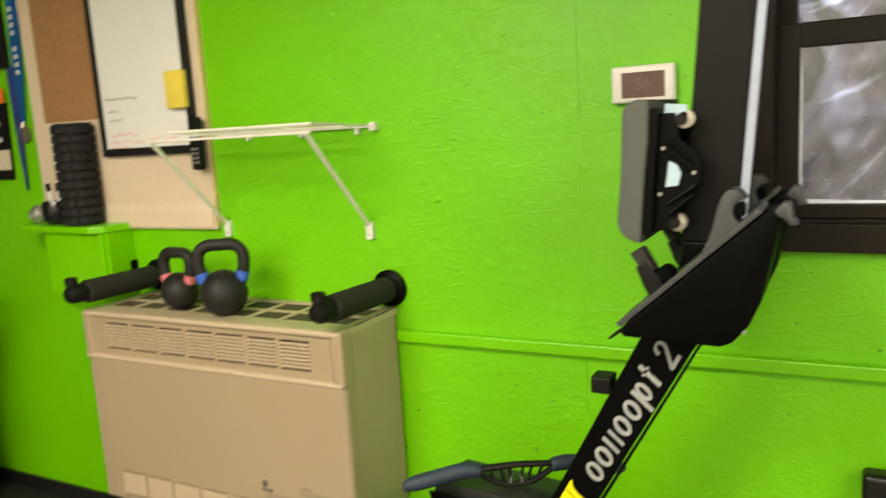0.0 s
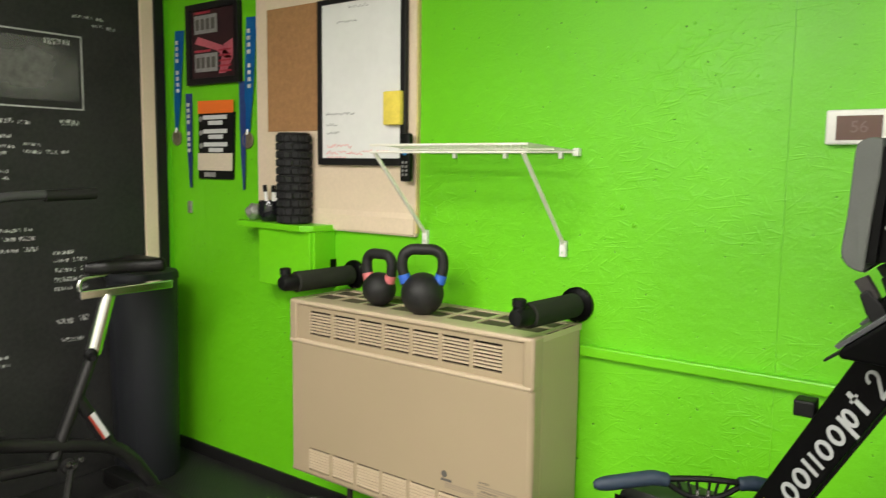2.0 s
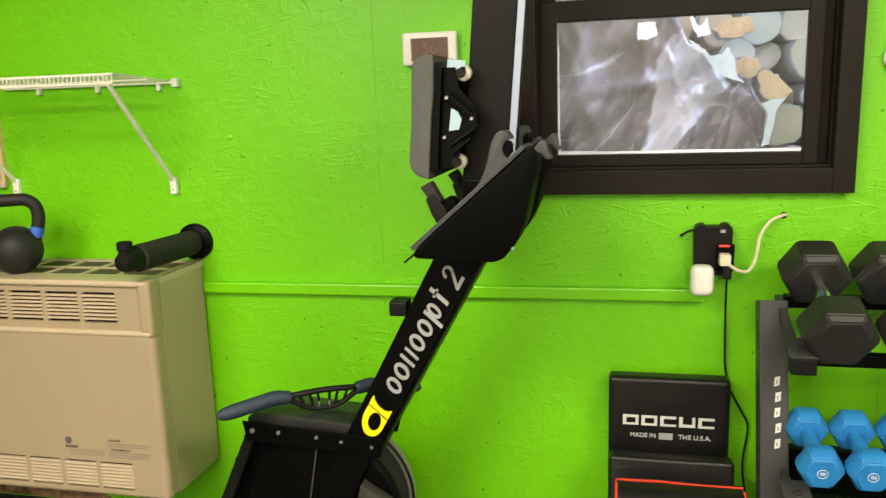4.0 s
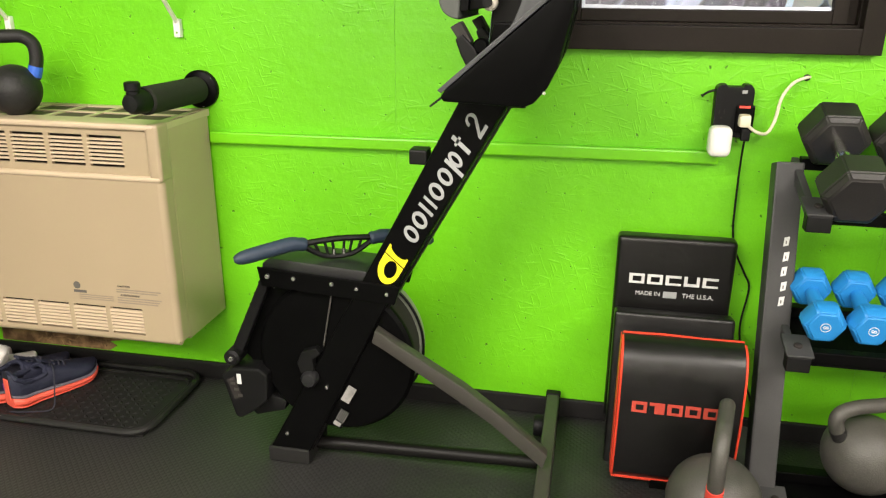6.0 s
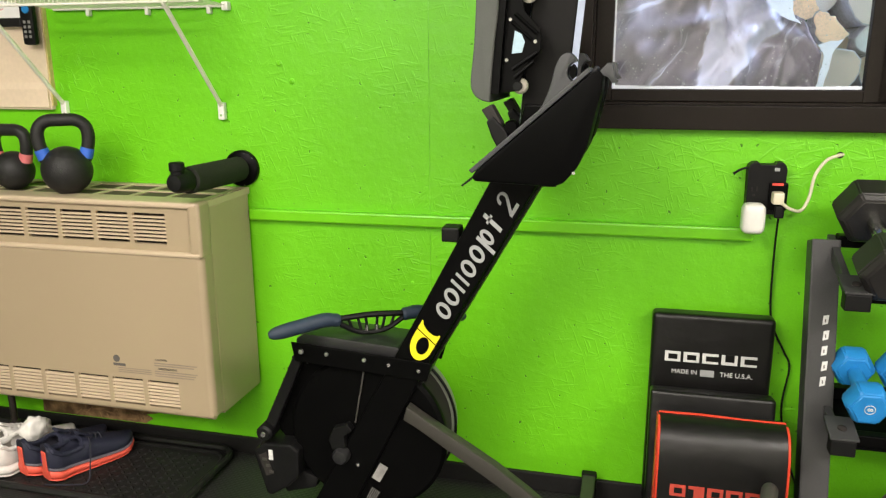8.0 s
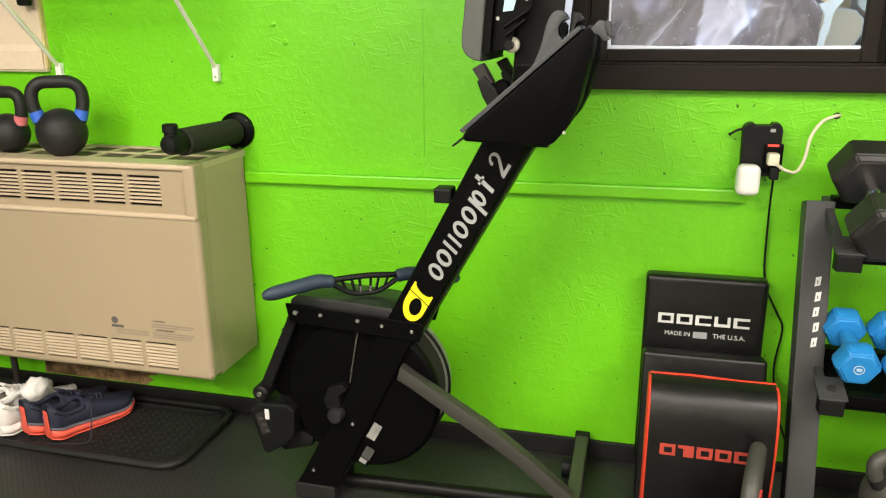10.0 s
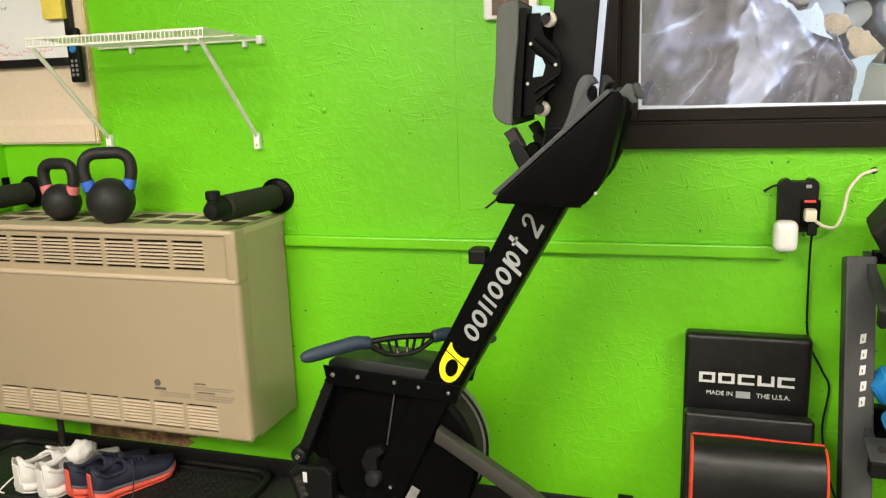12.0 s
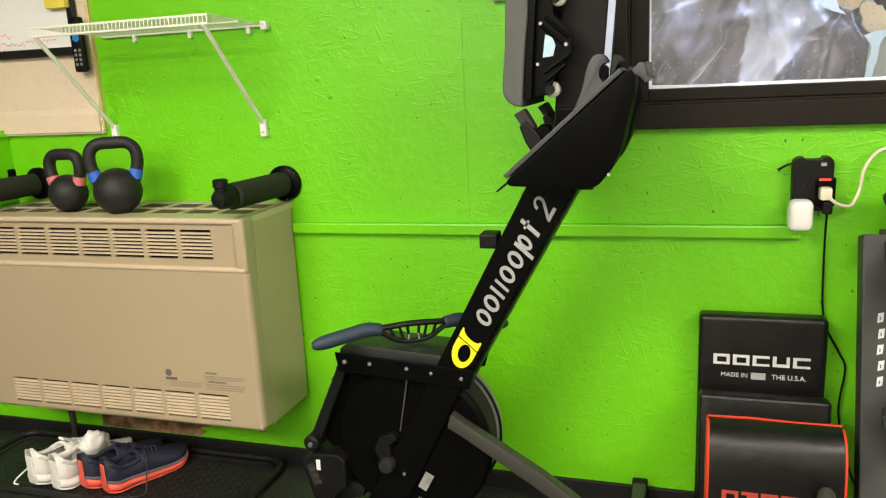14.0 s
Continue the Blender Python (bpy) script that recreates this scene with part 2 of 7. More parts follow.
MARKER_RED = mat("red_marker", (0.78, 0.25, 0.25), rough=0.6, vary=0.3, scale=90)
SPONGE = mat("yellow_sponge", (0.80, 0.63, 0.09), rough=0.8, vary=0.12, scale=30)
TRIM_BROWN = mat("dark_brown_window_paint", (0.015, 0.0115, 0.009), rough=0.42, vary=0.2, scale=6, fine=200, bump=0.1, spec=0.14)
FROST = mat("frost", (0.55, 0.58, 0.62), rough=0.7, vary=0.08, scale=30)
RIBBON_BLUE = mat("blue_ribbon", (0.012, 0.19, 0.58), rough=0.55, vary=0.1)
RIBBON_NAVY = mat("navy_ribbon", (0.05, 0.09, 0.36), rough=0.55, vary=0.2)
BRONZE = mat("dull_medal", (0.30, 0.25, 0.17), rough=0.45, metal=0.7, vary=0.3, scale=60)
PEWTER = mat("pewter_medal", (0.42, 0.42, 0.38), rough=0.4, metal=0.7, vary=0.3, scale=60)
ORANGE_CARD = mat("orange_card", (0.85, 0.17, 0.02), rough=0.5, vary=0.05)
PACK_CREAM = mat("cream_card", (0.66, 0.56, 0.43), rough=0.6, vary=0.1)
PRINT_RED = mat("print_red", (0.35, 0.03, 0.05), rough=0.5, vary=0.4, scale=14)
PRINT_DARK = mat("poster_dark", (0.035, 0.014, 0.016), rough=0.35, vary=0.4, scale=18)
PRINT_ROSE = mat("poster_rose", (0.45, 0.10, 0.13), rough=0.45, vary=0.25, scale=20)
PRINT_GREY = mat("print_grey", (0.25, 0.24, 0.23), rough=0.6, vary=0.3, scale=30)
BIN = mat("charcoal_bin_plastic", (0.018, 0.019, 0.023), rough=0.55, vary=0.15, scale=5, fine=300, bump=0.2, spec=0.3)
SHOE_WHITE = mat("white_knit", (0.70, 0.67, 0.63), rough=0.75, vary=0.1, scale=40, fine=700, bump=0.4)
SHOE_NAVY = mat("navy_mesh", (0.012, 0.014, 0.032), rough=0.7, vary=0.2, scale=40, fine=700, bump=0.4)
SHOE_ORANGE = mat("orange_midsole", (0.74, 0.10, 0.06), rough=0.55, vary=0.08, scale=20)
SHOE_GREY = mat("grey_sole_band", (0.11, 0.10, 0.12), rough=0.6, vary=0.15, scale=20)
SHOE_IN = mat("shoe_lining", (0.02, 0.02, 0.03), rough=0.9, vary=0.2)
SHOE_IN_WHITE = mat("pale_shoe_lining", (0.42, 0.38, 0.33), rough=0.9, vary=0.2)
PURPLE = mat("purple_print", (0.2, 0.02, 0.25), rough=0.6)
PIPE_IRON = mat("black_iron_pipe", (0.03, 0.022, 0.018), rough=0.6, vary=0.4, scale=30)
GLASS = glass_mat()


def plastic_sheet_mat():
    """Thin brown-grey plastic, with the sheen of lit folds painted in as pale bands."""
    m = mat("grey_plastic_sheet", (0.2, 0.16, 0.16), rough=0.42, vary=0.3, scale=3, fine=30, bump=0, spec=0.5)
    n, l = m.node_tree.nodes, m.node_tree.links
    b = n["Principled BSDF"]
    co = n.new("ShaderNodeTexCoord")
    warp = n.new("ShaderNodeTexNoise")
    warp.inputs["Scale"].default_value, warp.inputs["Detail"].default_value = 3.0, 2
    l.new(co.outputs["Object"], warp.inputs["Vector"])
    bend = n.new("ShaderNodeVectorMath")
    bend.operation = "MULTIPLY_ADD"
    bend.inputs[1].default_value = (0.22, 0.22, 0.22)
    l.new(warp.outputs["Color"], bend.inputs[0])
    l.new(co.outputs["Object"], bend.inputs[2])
    sheen_mask = None
    # Streak noise for the painted sheen, laid independently of the sheet's shape.
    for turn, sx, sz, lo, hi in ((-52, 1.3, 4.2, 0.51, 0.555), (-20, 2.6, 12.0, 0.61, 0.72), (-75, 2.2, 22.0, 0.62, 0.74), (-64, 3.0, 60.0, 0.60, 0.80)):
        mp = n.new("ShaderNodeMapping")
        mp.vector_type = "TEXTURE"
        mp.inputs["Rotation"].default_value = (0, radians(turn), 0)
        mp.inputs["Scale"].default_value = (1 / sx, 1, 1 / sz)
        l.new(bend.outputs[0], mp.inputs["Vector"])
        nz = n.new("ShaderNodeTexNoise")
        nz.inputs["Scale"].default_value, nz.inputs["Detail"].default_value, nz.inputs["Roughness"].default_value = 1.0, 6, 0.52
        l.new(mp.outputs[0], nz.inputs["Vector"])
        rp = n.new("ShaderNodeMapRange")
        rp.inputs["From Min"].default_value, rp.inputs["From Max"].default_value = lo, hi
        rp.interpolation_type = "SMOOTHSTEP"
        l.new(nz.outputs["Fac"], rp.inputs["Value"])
        if sheen_mask is None:
            sheen_mask = rp.outputs[0]
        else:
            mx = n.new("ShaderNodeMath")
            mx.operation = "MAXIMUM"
            l.new(sheen_mask, mx.inputs[0])
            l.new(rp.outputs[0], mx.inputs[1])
            sheen_mask = mx.outputs[0]
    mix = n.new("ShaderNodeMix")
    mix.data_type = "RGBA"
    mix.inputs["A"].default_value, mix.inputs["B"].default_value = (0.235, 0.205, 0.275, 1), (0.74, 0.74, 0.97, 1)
    l.new(sheen_mask, mix.inputs["Factor"])
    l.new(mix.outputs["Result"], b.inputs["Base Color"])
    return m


def log_end_mat():
    """Sawn log end: growth rings, drying cracks and a tone of its own for each log."""
    m = mat("cut_log_end", (0.5, 0.3, 0.15), rough=0.85, vary=0.3, scale=30, fine=160, bump=0.4)
    n, l = m.node_tree.nodes, m.node_tree.links
    co = n.new("ShaderNodeTexCoord")
    wv = n.new("ShaderNodeTexWave")
    wv.wave_type, wv.rings_direction = "RINGS", "Y"
    wv.inputs["Scale"].default_value, wv.inputs["Distortion"].default_value = 78, 6.0
    wv.inputs["Detail"].default_value, wv.inputs["Detail Scale"].default_value = 3, 1.5
    l.new(co.outputs["Object"], wv.inputs["Vector"])
    info = n.new("ShaderNodeObjectInfo")
    tone, ring_mix = n.new("ShaderNodeMix"), n.new("ShaderNodeMix")
    tone.data_type = ring_mix.data_type = "RGBA"
    tone.inputs["A"].default_value, tone.inputs["B"].default_value = (0.78, 0.82, 0.90, 1), (0.80, 0.60, 0.46, 1)
    lean_ = n.new("ShaderNodeMath")
    lean_.operation, lean_.inputs[1].default_value = "POWER", 1.2
    l.new(info.outputs["Random"], lean_.inputs[0])
    l.new(lean_.outputs[0], tone.inputs["Factor"])
    ring_mix.inputs["B"].default_value = (0.22, 0.12, 0.06, 1)
    soft_ = n.new("ShaderNodeMath")
    soft_.operation, soft_.inputs[1].default_value = "MULTIPLY", 0.2
    l.new(wv.outputs["Fac"], soft_.inputs[0])
    l.new(soft_.outputs[0], ring_mix.inputs["Factor"])
    l.new(tone.outputs["Result"], ring_mix.inputs["A"])
    l.new(ring_mix.outputs["Result"], n["Principled BSDF"].inputs["Base Color"])
    return m


def smudge_mat():
    """Rubbed chalk dust, thinning out in uneven clouds."""
    m = mat("chalk_smudge", (0.17, 0.17, 0.16), rough=0.9, vary=0.4, scale=6, fine=40, bump=0)
    n, l = m.node_tree.nodes, m.node_tree.links
    co = n.new("ShaderNodeTexCoord")
    mp = n.new("ShaderNodeMapping")
    mp.inputs["Location"].default_value = (0, -1.45, -9.4)
    mp.inputs["Scale"].default_value = (1, 1.6, 5.8)
    l.new(co.outputs["Object"], mp.inputs["Vector"])
    ball = n.new("ShaderNodeTexGradient")
    ball.gradient_type = "SPHERICAL"
    l.new(mp.outputs[0], ball.inputs["Vector"])
    cloud = n.new("ShaderNodeTexNoise")
    cloud.inputs["Scale"].default_value, cloud.inputs["Detail"].default_value = 5, 5
    l.new(co.outputs["Object"], cloud.inputs["Vector"])
    mul = n.new("ShaderNodeMath")
    mul.operation = "MULTIPLY"
    l.new(ball.outputs["Fac"], mul.inputs[0])
    l.new(cloud.outputs["Fac"], mul.inputs[1])
    rp = n.new("ShaderNodeMapRange")
    rp.inputs["From Max"].default_value, rp.inputs["To Max"].default_value = 0.3, 0.75
    l.new(mul.outputs[0], rp.inputs["Value"])
    l.new(rp.outputs[0], n["Principled BSDF"].inputs["Alpha"])
    return m


def chalk_word_mat():
    """Chalk rubbed on in broken strokes, the board showing between them."""
    m = mat("chalk_strokes", (0.42, 0.42, 0.40), rough=0.9, vary=0.35, scale=30, fine=200, bump=0)
    n, l = m.node_tree.nodes, m.node_tree.links
    co, mp, nz, rp = (n.new(k) for k in ("ShaderNodeTexCoord", "ShaderNodeMapping", "ShaderNodeTexNoise", "ShaderNodeMapRange"))
    mp.inputs["Scale"].default_value = (1, 130, 70)
    nz.inputs["Scale"].default_value, nz.inputs["Detail"].default_value = 1.0, 2
    rp.inputs["From Min"].default_value, rp.inputs["From Max"].default_value = 0.44, 0.60
    rp.inputs["To Max"].default_value = 0.95
    l.new(co.outputs["Object"], mp.inputs["Vector"])
    l.new(mp.outputs[0], nz.inputs["Vector"])
    l.new(nz.outputs["Fac"], rp.inputs["Value"])
    l.new(rp.outputs[0], n["Principled BSDF"].inputs["Alpha"])
    return m


CHALK_WORD = chalk_word_mat()


def undulate(m, scale, distance, kind="FBM", detail=3.0):
    """Adds a slow unevenness under the fine relief of a material."""
    n, l = m.node_tree.nodes, m.node_tree.links
    b = n["Principled BSDF"]
    co, nz, bp = (n.new(k) for k in ("ShaderNodeTexCoord", "ShaderNodeTexNoise", "ShaderNodeBump"))
    nz.noise_type = kind
    nz.inputs["Scale"].default_value, nz.inputs["Detail"].default_value = scale, detail
    bp.inputs["Strength"].default_value, bp.inputs["Distance"].default_value = 0.8, distance
    l.new(co.outputs["Object"], nz.inputs["Vector"])
    l.new(nz.outputs["Fac"], bp.inputs["Height"])
    held = b.inputs["Normal"].links[0].from_node if b.inputs["Normal"].links else None
    l.new(bp.outputs[0], held.inputs["Normal"] if held else b.inputs["Normal"])


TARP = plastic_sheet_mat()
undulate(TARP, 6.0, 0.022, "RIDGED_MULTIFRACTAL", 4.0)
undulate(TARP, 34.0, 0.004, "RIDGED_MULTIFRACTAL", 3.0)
undulate(VINYL, 9.0, 0.006)
undulate(HEATER, 4.0, 0.0025)
undulate(HEATER_LIT_SIDE, 4.0, 0.003)
undulate(BLACK_MATT, 8.0, 0.002)
TARP_WHITE = mat("torn_white_sheet", (0.84, 0.85, 0.93), rough=0.4, vary=0.08)
LOG_END = log_end_mat()
CHALK_DUST = smudge_mat()
BARK = mat("bark", (0.50, 0.51, 0.58), rough=0.9, vary=0.35, scale=20, fine=100, bump=0.6)
SIDING = mat("mauve_siding", (0.36, 0.31, 0.32), rough=0.7, vary=0.15, scale=1.5, fine=40)
LEAF = mat("hedge_leaf", (0.06, 0.11, 0.035), rough=0.6, vary=0.4, scale=3, fine=30, bump=0)
LOG_RAW = mat("raw_split_wood", (0.80, 0.56, 0.40), rough=0.8, vary=0.32, scale=16, fine=140, bump=0.4, piece=0.5)
SNOW = mat("snowy_ground", (0.6, 0.62, 0.64), rough=0.8, vary=0.15)
BIKE_BLACK = mat("bike_black_paint", (0.014, 0.0135, 0.013), rough=0.4, vary=0.25, spec=0.35)
CABLE_WHITE = mat("ivory_cable", (0.72, 0.66, 0.5), rough=0.45, vary=0.05)
LAMP_GLOW = lit_mat("lamp_diffuser", LAMP_COLOR, 5.0)

# ---- building helpers ----
ORIGIN = {}


def thing(name, origin, label, category, group="", kind=""):
    ob = new(name)
    ob.empty_display_size = 0.05
    ob.location = origin
    ORIGIN[ob.name] = Vector(origin)
    return tagged(ob, label, category, group, kind)


def part(name, bm, material, parent=None, label="", smooth=False):
    """Links a bmesh, built in world metres, as one mesh object under a thing or part."""
    me = bpy.data.meshes.new(name)
    if parent is not None:
        o = ORIGIN[parent.name]
        bmesh.ops.translate(bm, verts=bm.verts, vec=-o)
    bmesh.ops.recalc_face_normals(bm, faces=bm.faces)
    if smooth:
        for f in bm.faces:
            f.smooth = True
        for e in bm.edges if smooth != "all" else ():
            if len(e.link_faces) == 2 and e.calc_face_angle(0) > radians(38):
                e.smooth = False
    bm.to_mesh(me)
    bm.free()
    me.materials.append(material)
    ob = new(name, me)
    if parent is not None:
        ob.parent = parent
        ORIGIN[ob.name] = o
    if label:
        tagged(ob, label)
    return ob


def single(name, bm, material, origin, label, category, group="", kind="", smooth=False):
    """A thing that is one mesh."""
    bmesh.ops.translate(bm, verts=bm.verts, vec=-Vector(origin))
    ob = part(name, bm, material, None, "", smooth)
    ob.location = origin
    ORIGIN[ob.name] = Vector(origin)
    return tagged(ob, label, category, group, kind)


def box(x0, x1, y0, y1, z0, z1, bevel=0.0, bm=None, seg=2):
    own = bmesh.new()
    bmesh.ops.create_cube(own, size=1)
    bmesh.ops.transform(own, verts=own.verts, matrix=Matrix.Translation(((x0 + x1) / 2, (y0 + y1) / 2, (z0 + z1) / 2)) @ Matrix.Diagonal((x1 - x0, y1 - y0, z1 - z0, 1)))
    if bevel:
        bmesh.ops.bevel(own, geom=own.edges[:], offset=bevel, segments=seg, affect="EDGES", profile=0.6)
    return join(bm, own)


def join(bm, own):
    if bm is None:
        return own
    me = bpy.data.meshes.new("tmp")
    own.to_mesh(me)
    own.free()
    bm.from_mesh(me)
    bpy.data.meshes.remove(me)
    return bm


def prism(pts, y0, y1, bevel=0.0, bm=None, plane="xz", seg=2):
    """A polygon drawn in a plane and given thickness along the third axis."""
    own = bmesh.new()
    lay = {"xz": lambda a, b, c: (a, c, b), "xy": lambda a, b, c: (a, b, c), "yz": lambda a, b, c: (c, a, b)}[plane]
    lo = [own.verts.new(lay(a, b, y0)) for a, b in pts]
    hi = [own.verts.new(lay(a, b, y1)) for a, b in pts]
    own.faces.new(lo)
    own.faces.new(hi[::-1])
    k = len(pts)
    for i in range(k):
        own.faces.new((lo[i], hi[i], hi[(i + 1) % k], lo[(i + 1) % k]))
    bmesh.ops.recalc_face_normals(own, faces=own.faces)
    if bevel:
        bmesh.ops.bevel(own, geom=own.edges[:], offset=bevel, segments=seg, affect="EDGES", profile=0.6)
    return join(bm, own)


def tube(points, r, seg=12, bm=None, closed=False, flat=1.0):
    """A round tube along points; r is one radius or one for each point."""
    own = bmesh.new()
    pts = [Vector(p) for p in points]
    rs = [r] * len(pts) if not isinstance(r, (list, tuple)) else r
    k = len(pts)
    ref = None
    rings = []
    for i, p in enumerate(pts):
        a, b = pts[max(i - 1, 0)], pts[min(i + 1, k - 1)]
        if closed:
            a, b = pts[i - 1], pts[(i + 1) % k]
        d = (b - a).normalized()
        if ref is None:
            ref = d.orthogonal().normalized() if abs(d.z) > 0.9 else Vector((0, 0, 1))
        u = (ref - d * ref.dot(d)).normalized()
        ref = u
        v = d.cross(u)
        rings.append([own.verts.new(p + (u * math.cos(2 * math.pi * j / seg) * flat + v * math.sin(2 * math.pi * j / seg)) * rs[i]) for j in range(seg)])
    for i in range(k if closed else k - 1):
        q, w = rings[i], rings[(i + 1) % k]
        for j in range(seg):
            own.faces.new((q[j], q[(j + 1) % seg], w[(j + 1) % seg], w[j]))
    if not closed:
        own.faces.new(rings[0][::-1])
        own.faces.new(rings[-1])
    return join(bm, own)


def smooth_path(points, n=8, closed=False):
    """Catmull-Rom through points."""
    p = [Vector(q) for q in points]
    out = []
    k = len(p)
    for i in range(k if closed else k - 1):
        if closed:
            a, b, c, d = p[i - 1], p[i], p[(i + 1) % k], p[(i + 2) % k]
        else:
            a, b, c, d = p[max(i - 1, 0)], p[i], p[i + 1], p[min(i + 2, k - 1)]
        for j in range(n):
            t = j / n
            out.append(0.5 * ((2 * b) + (c - a) * t + (2 * a - 5 * b + 4 * c - d) * t * t + (3 * b - a - 3 * c + d) * t ** 3))
    if not closed:
        out.append(p[-1])
    return out


def lathe(profile, centre, axis=(0, 0, 1), seg=32, bm=None, caps=True):
    """Turns (radius, height) pairs round an axis."""
    own = bmesh.new()
    rings = []
    for r, hgt in profile:
        rings.append([own.verts.new((max(r, 1e-4) * math.cos(2 * math.pi * j / seg), max(r, 1e-4) * math.sin(2 * math.pi * j / seg), hgt)) for j in range(seg)])
    for q, w in zip(rings, rings[1:]):
        for j in range(seg):
            own.faces.new((q[j], q[(j + 1) % seg], w[(j + 1) % seg], w[j]))
    if caps:
        own.faces.new(rings[0][::-1])
        own.faces.new(rings[-1])
    turn = Vector((0, 0, 1)).rotation_difference(Vector(axis)).to_matrix().to_4x4()
    bmesh.ops.transform(own, verts=own.verts, matrix=Matrix.Translation(centre) @ turn)
    return join(bm, own)


def moved(bm, m):
    bmesh.ops.transform(bm, verts=bm.verts, matrix=m)
    return bm


def text_mesh(words, size, m, depth=0.0006):
    """Readable writing in the built-in font, as a bmesh in world metres."""
    cu = bpy.data.curves.new("words", "FONT")
    cu.body, cu.size, cu.extrude, cu.align_x, cu.align_y = words, size, depth, "CENTER", "CENTER"
    ob = bpy.data.objects.new("words", cu)
    me = bpy.data.meshes.new_from_object(ob)
    own = bmesh.new()
    own.from_mesh(me)
    bpy.data.objects.remove(ob)
    bpy.data.meshes.remove(me)
    bmesh.ops.transform(own, verts=own.verts, matrix=m)
    return own


FACING = pose(0, 0, 0, 90, 0, 0)

# ---- setting ----
floor = single("floor", box(LEFT_X - 0.1, RIGHT_X, BACK_Y, WALL_Y + 0.05, -0.06, 0.0), FLOOR, (0, 0, 0), "black rubber gym floor with small diamond tread", "floor", kind="structure")
single("floor_mat", box(-0.555, 2.2, 0.2, 1.70, 0.0, 0.008, 0.002), FLOOR, (0.8, 0.95, 0), "black rubber floor mat laid beside the wall", "floor mat", kind="structure")
single("ceiling", box(LEFT_X - 0.1, RIGHT_X + 0.1, BACK_Y - 0.1, WALL_Y + 0.1, CEIL, CEIL + 0.1), CEILING, (0, 0, CEIL), "plain white ceiling", "ceiling", kind="structure")
single("wall_south", box(LEFT_X, RIGHT_X, BACK_Y - 0.1, BACK_Y, 0, CEIL), OFFWHITE, (0, BACK_Y, 0), "plain pale wall", "wall", kind="structure")
single("wall_east", box(RIGHT_X, RIGHT_X + 0.1, BACK_Y, WALL_Y, 0, CEIL), OFFWHITE, (RIGHT_X, 0, 0), "plain pale wall", "wall", kind="structure")

# window opening
WX0, WX1, WZ0, WZ1 = 0.19, 0.905, 1.136, 1.96
bm = None
for x0, x1, z0, z1 in ((LEFT_X - 0.1, WX0, 0, CEIL), (WX1, RIGHT_X + 0.1, 0, CEIL), (WX0, WX1, 0, WZ0), (WX0, WX1, WZ1, CEIL)):
    bm = box(x0, x1, WALL_Y + 0.011, WALL_Y + 0.14, z0, z1, bm=bm)
wall_north = single("wall_north", bm, GREEN_TRIM, (0, WALL_Y, 0), "bright green wall of painted strand board sheets", "wall", kind="structure")
SHEETS = ((LEFT_X, -2.685), (-2.685, -1.465), (-1.465, -0.245), (-0.245, 1.048), (1.048, 2.268), (2.268, RIGHT_X))
for x0, x1 in SHEETS:
    a, b = x0 + 0.0004, x1 - 0.0004
    if a < WX0 and b > WX1:
        bm = box(a, WX0, WALL_Y, WALL_Y + 0.011, 0, CEIL)
        box(WX1, b, WALL_Y, WALL_Y + 0.011, 0, CEIL, bm=bm)
        box(WX0, WX1, WALL_Y, WALL_Y + 0.011, 0, WZ0, bm=bm)
        box(WX0, WX1, WALL_Y, WALL_Y + 0.011, WZ1, CEIL, bm=bm)
    else:
        bm = box(a, b, WALL_Y, WALL_Y + 0.011, 0, CEIL)
    part("panel", bm, GREEN, wall_north)
bm = None
for x, z in ((-0.686, 1.245), (-0.650, 1.195), (-0.33, 1.6), (-0.5, 1.75), (-0.3, 0.62), (-0.12, 1.02), (0.99, 0.98), (-0.72, 1.62), (-0.95, 1.72), (-0.45, 1.36)):
    k = 1.0 if (x, z) in ((-0.686, 1.245), (-0.650, 1.195)) else 0.5
    bm = lathe([(0.0095 * k, 0), (0.0085 * k, 0.004 * k), (0.004 * k, 0.0075 * k)], (x, WALL_Y + 0.001, z), (0, -1, 0), 10, bm)
part("nail_head", bm, GREEN_TRIM, wall_north)
part("bare_patch", prism([(-1.66, 0.059), (-1.65, 0.20), (-1.14, 0.20), (-1.15, 0.165), (-1.185, 0.15), (-1.17, 0.132), (-1.215, 0.118), (-1.20, 0.10), (-1.245, 0.092), (-1.22, 0.078), (-1.25, 0.059)], WALL_Y - 0.001, WALL_Y + 0.002), BARE_OSB, wall_north, "bare unpainted strand board patch")
single("chair_rail", prism([(-0.80, 0.790), (0.618, 0.797), (0.618, 0.831), (-0.80, 0.823)], WALL_Y - 0.025, WALL_Y - 0.0005, 0.005), GREEN_TRIM, (0, WALL_Y, 0.79), "green painted wooden rail along the wall", "trim", kind="structure")
single("baseboard", box(LEFT_X + 0.02, RIGHT_X, WALL_Y - 0.012, WALL_Y - 0.0005, 0, 0.058, 0.004), BASE_RUBBER, (0, WALL_Y, 0), "black rubber cove base along the wall", "baseboard", kind="structure")

# left wall with the blackboard
wall_west = single("wall_west", box(LEFT_X - 0.1, LEFT_X, BACK_Y, WALL_Y + 0.01, 0, CEIL), GREEN_TRIM, (LEFT_X, 0, 0), "green side wall behind the blackboard", "wall", kind="structure")
single("trim", box(LEFT_X + 0.0005, LEFT_X + 0.022, 1.597, 1.659, 0, 2.44, 0.003), CREAM, (LEFT_X, 1.63, 0), "cream painted upright board beside the blackboard", "trim", kind="structure")
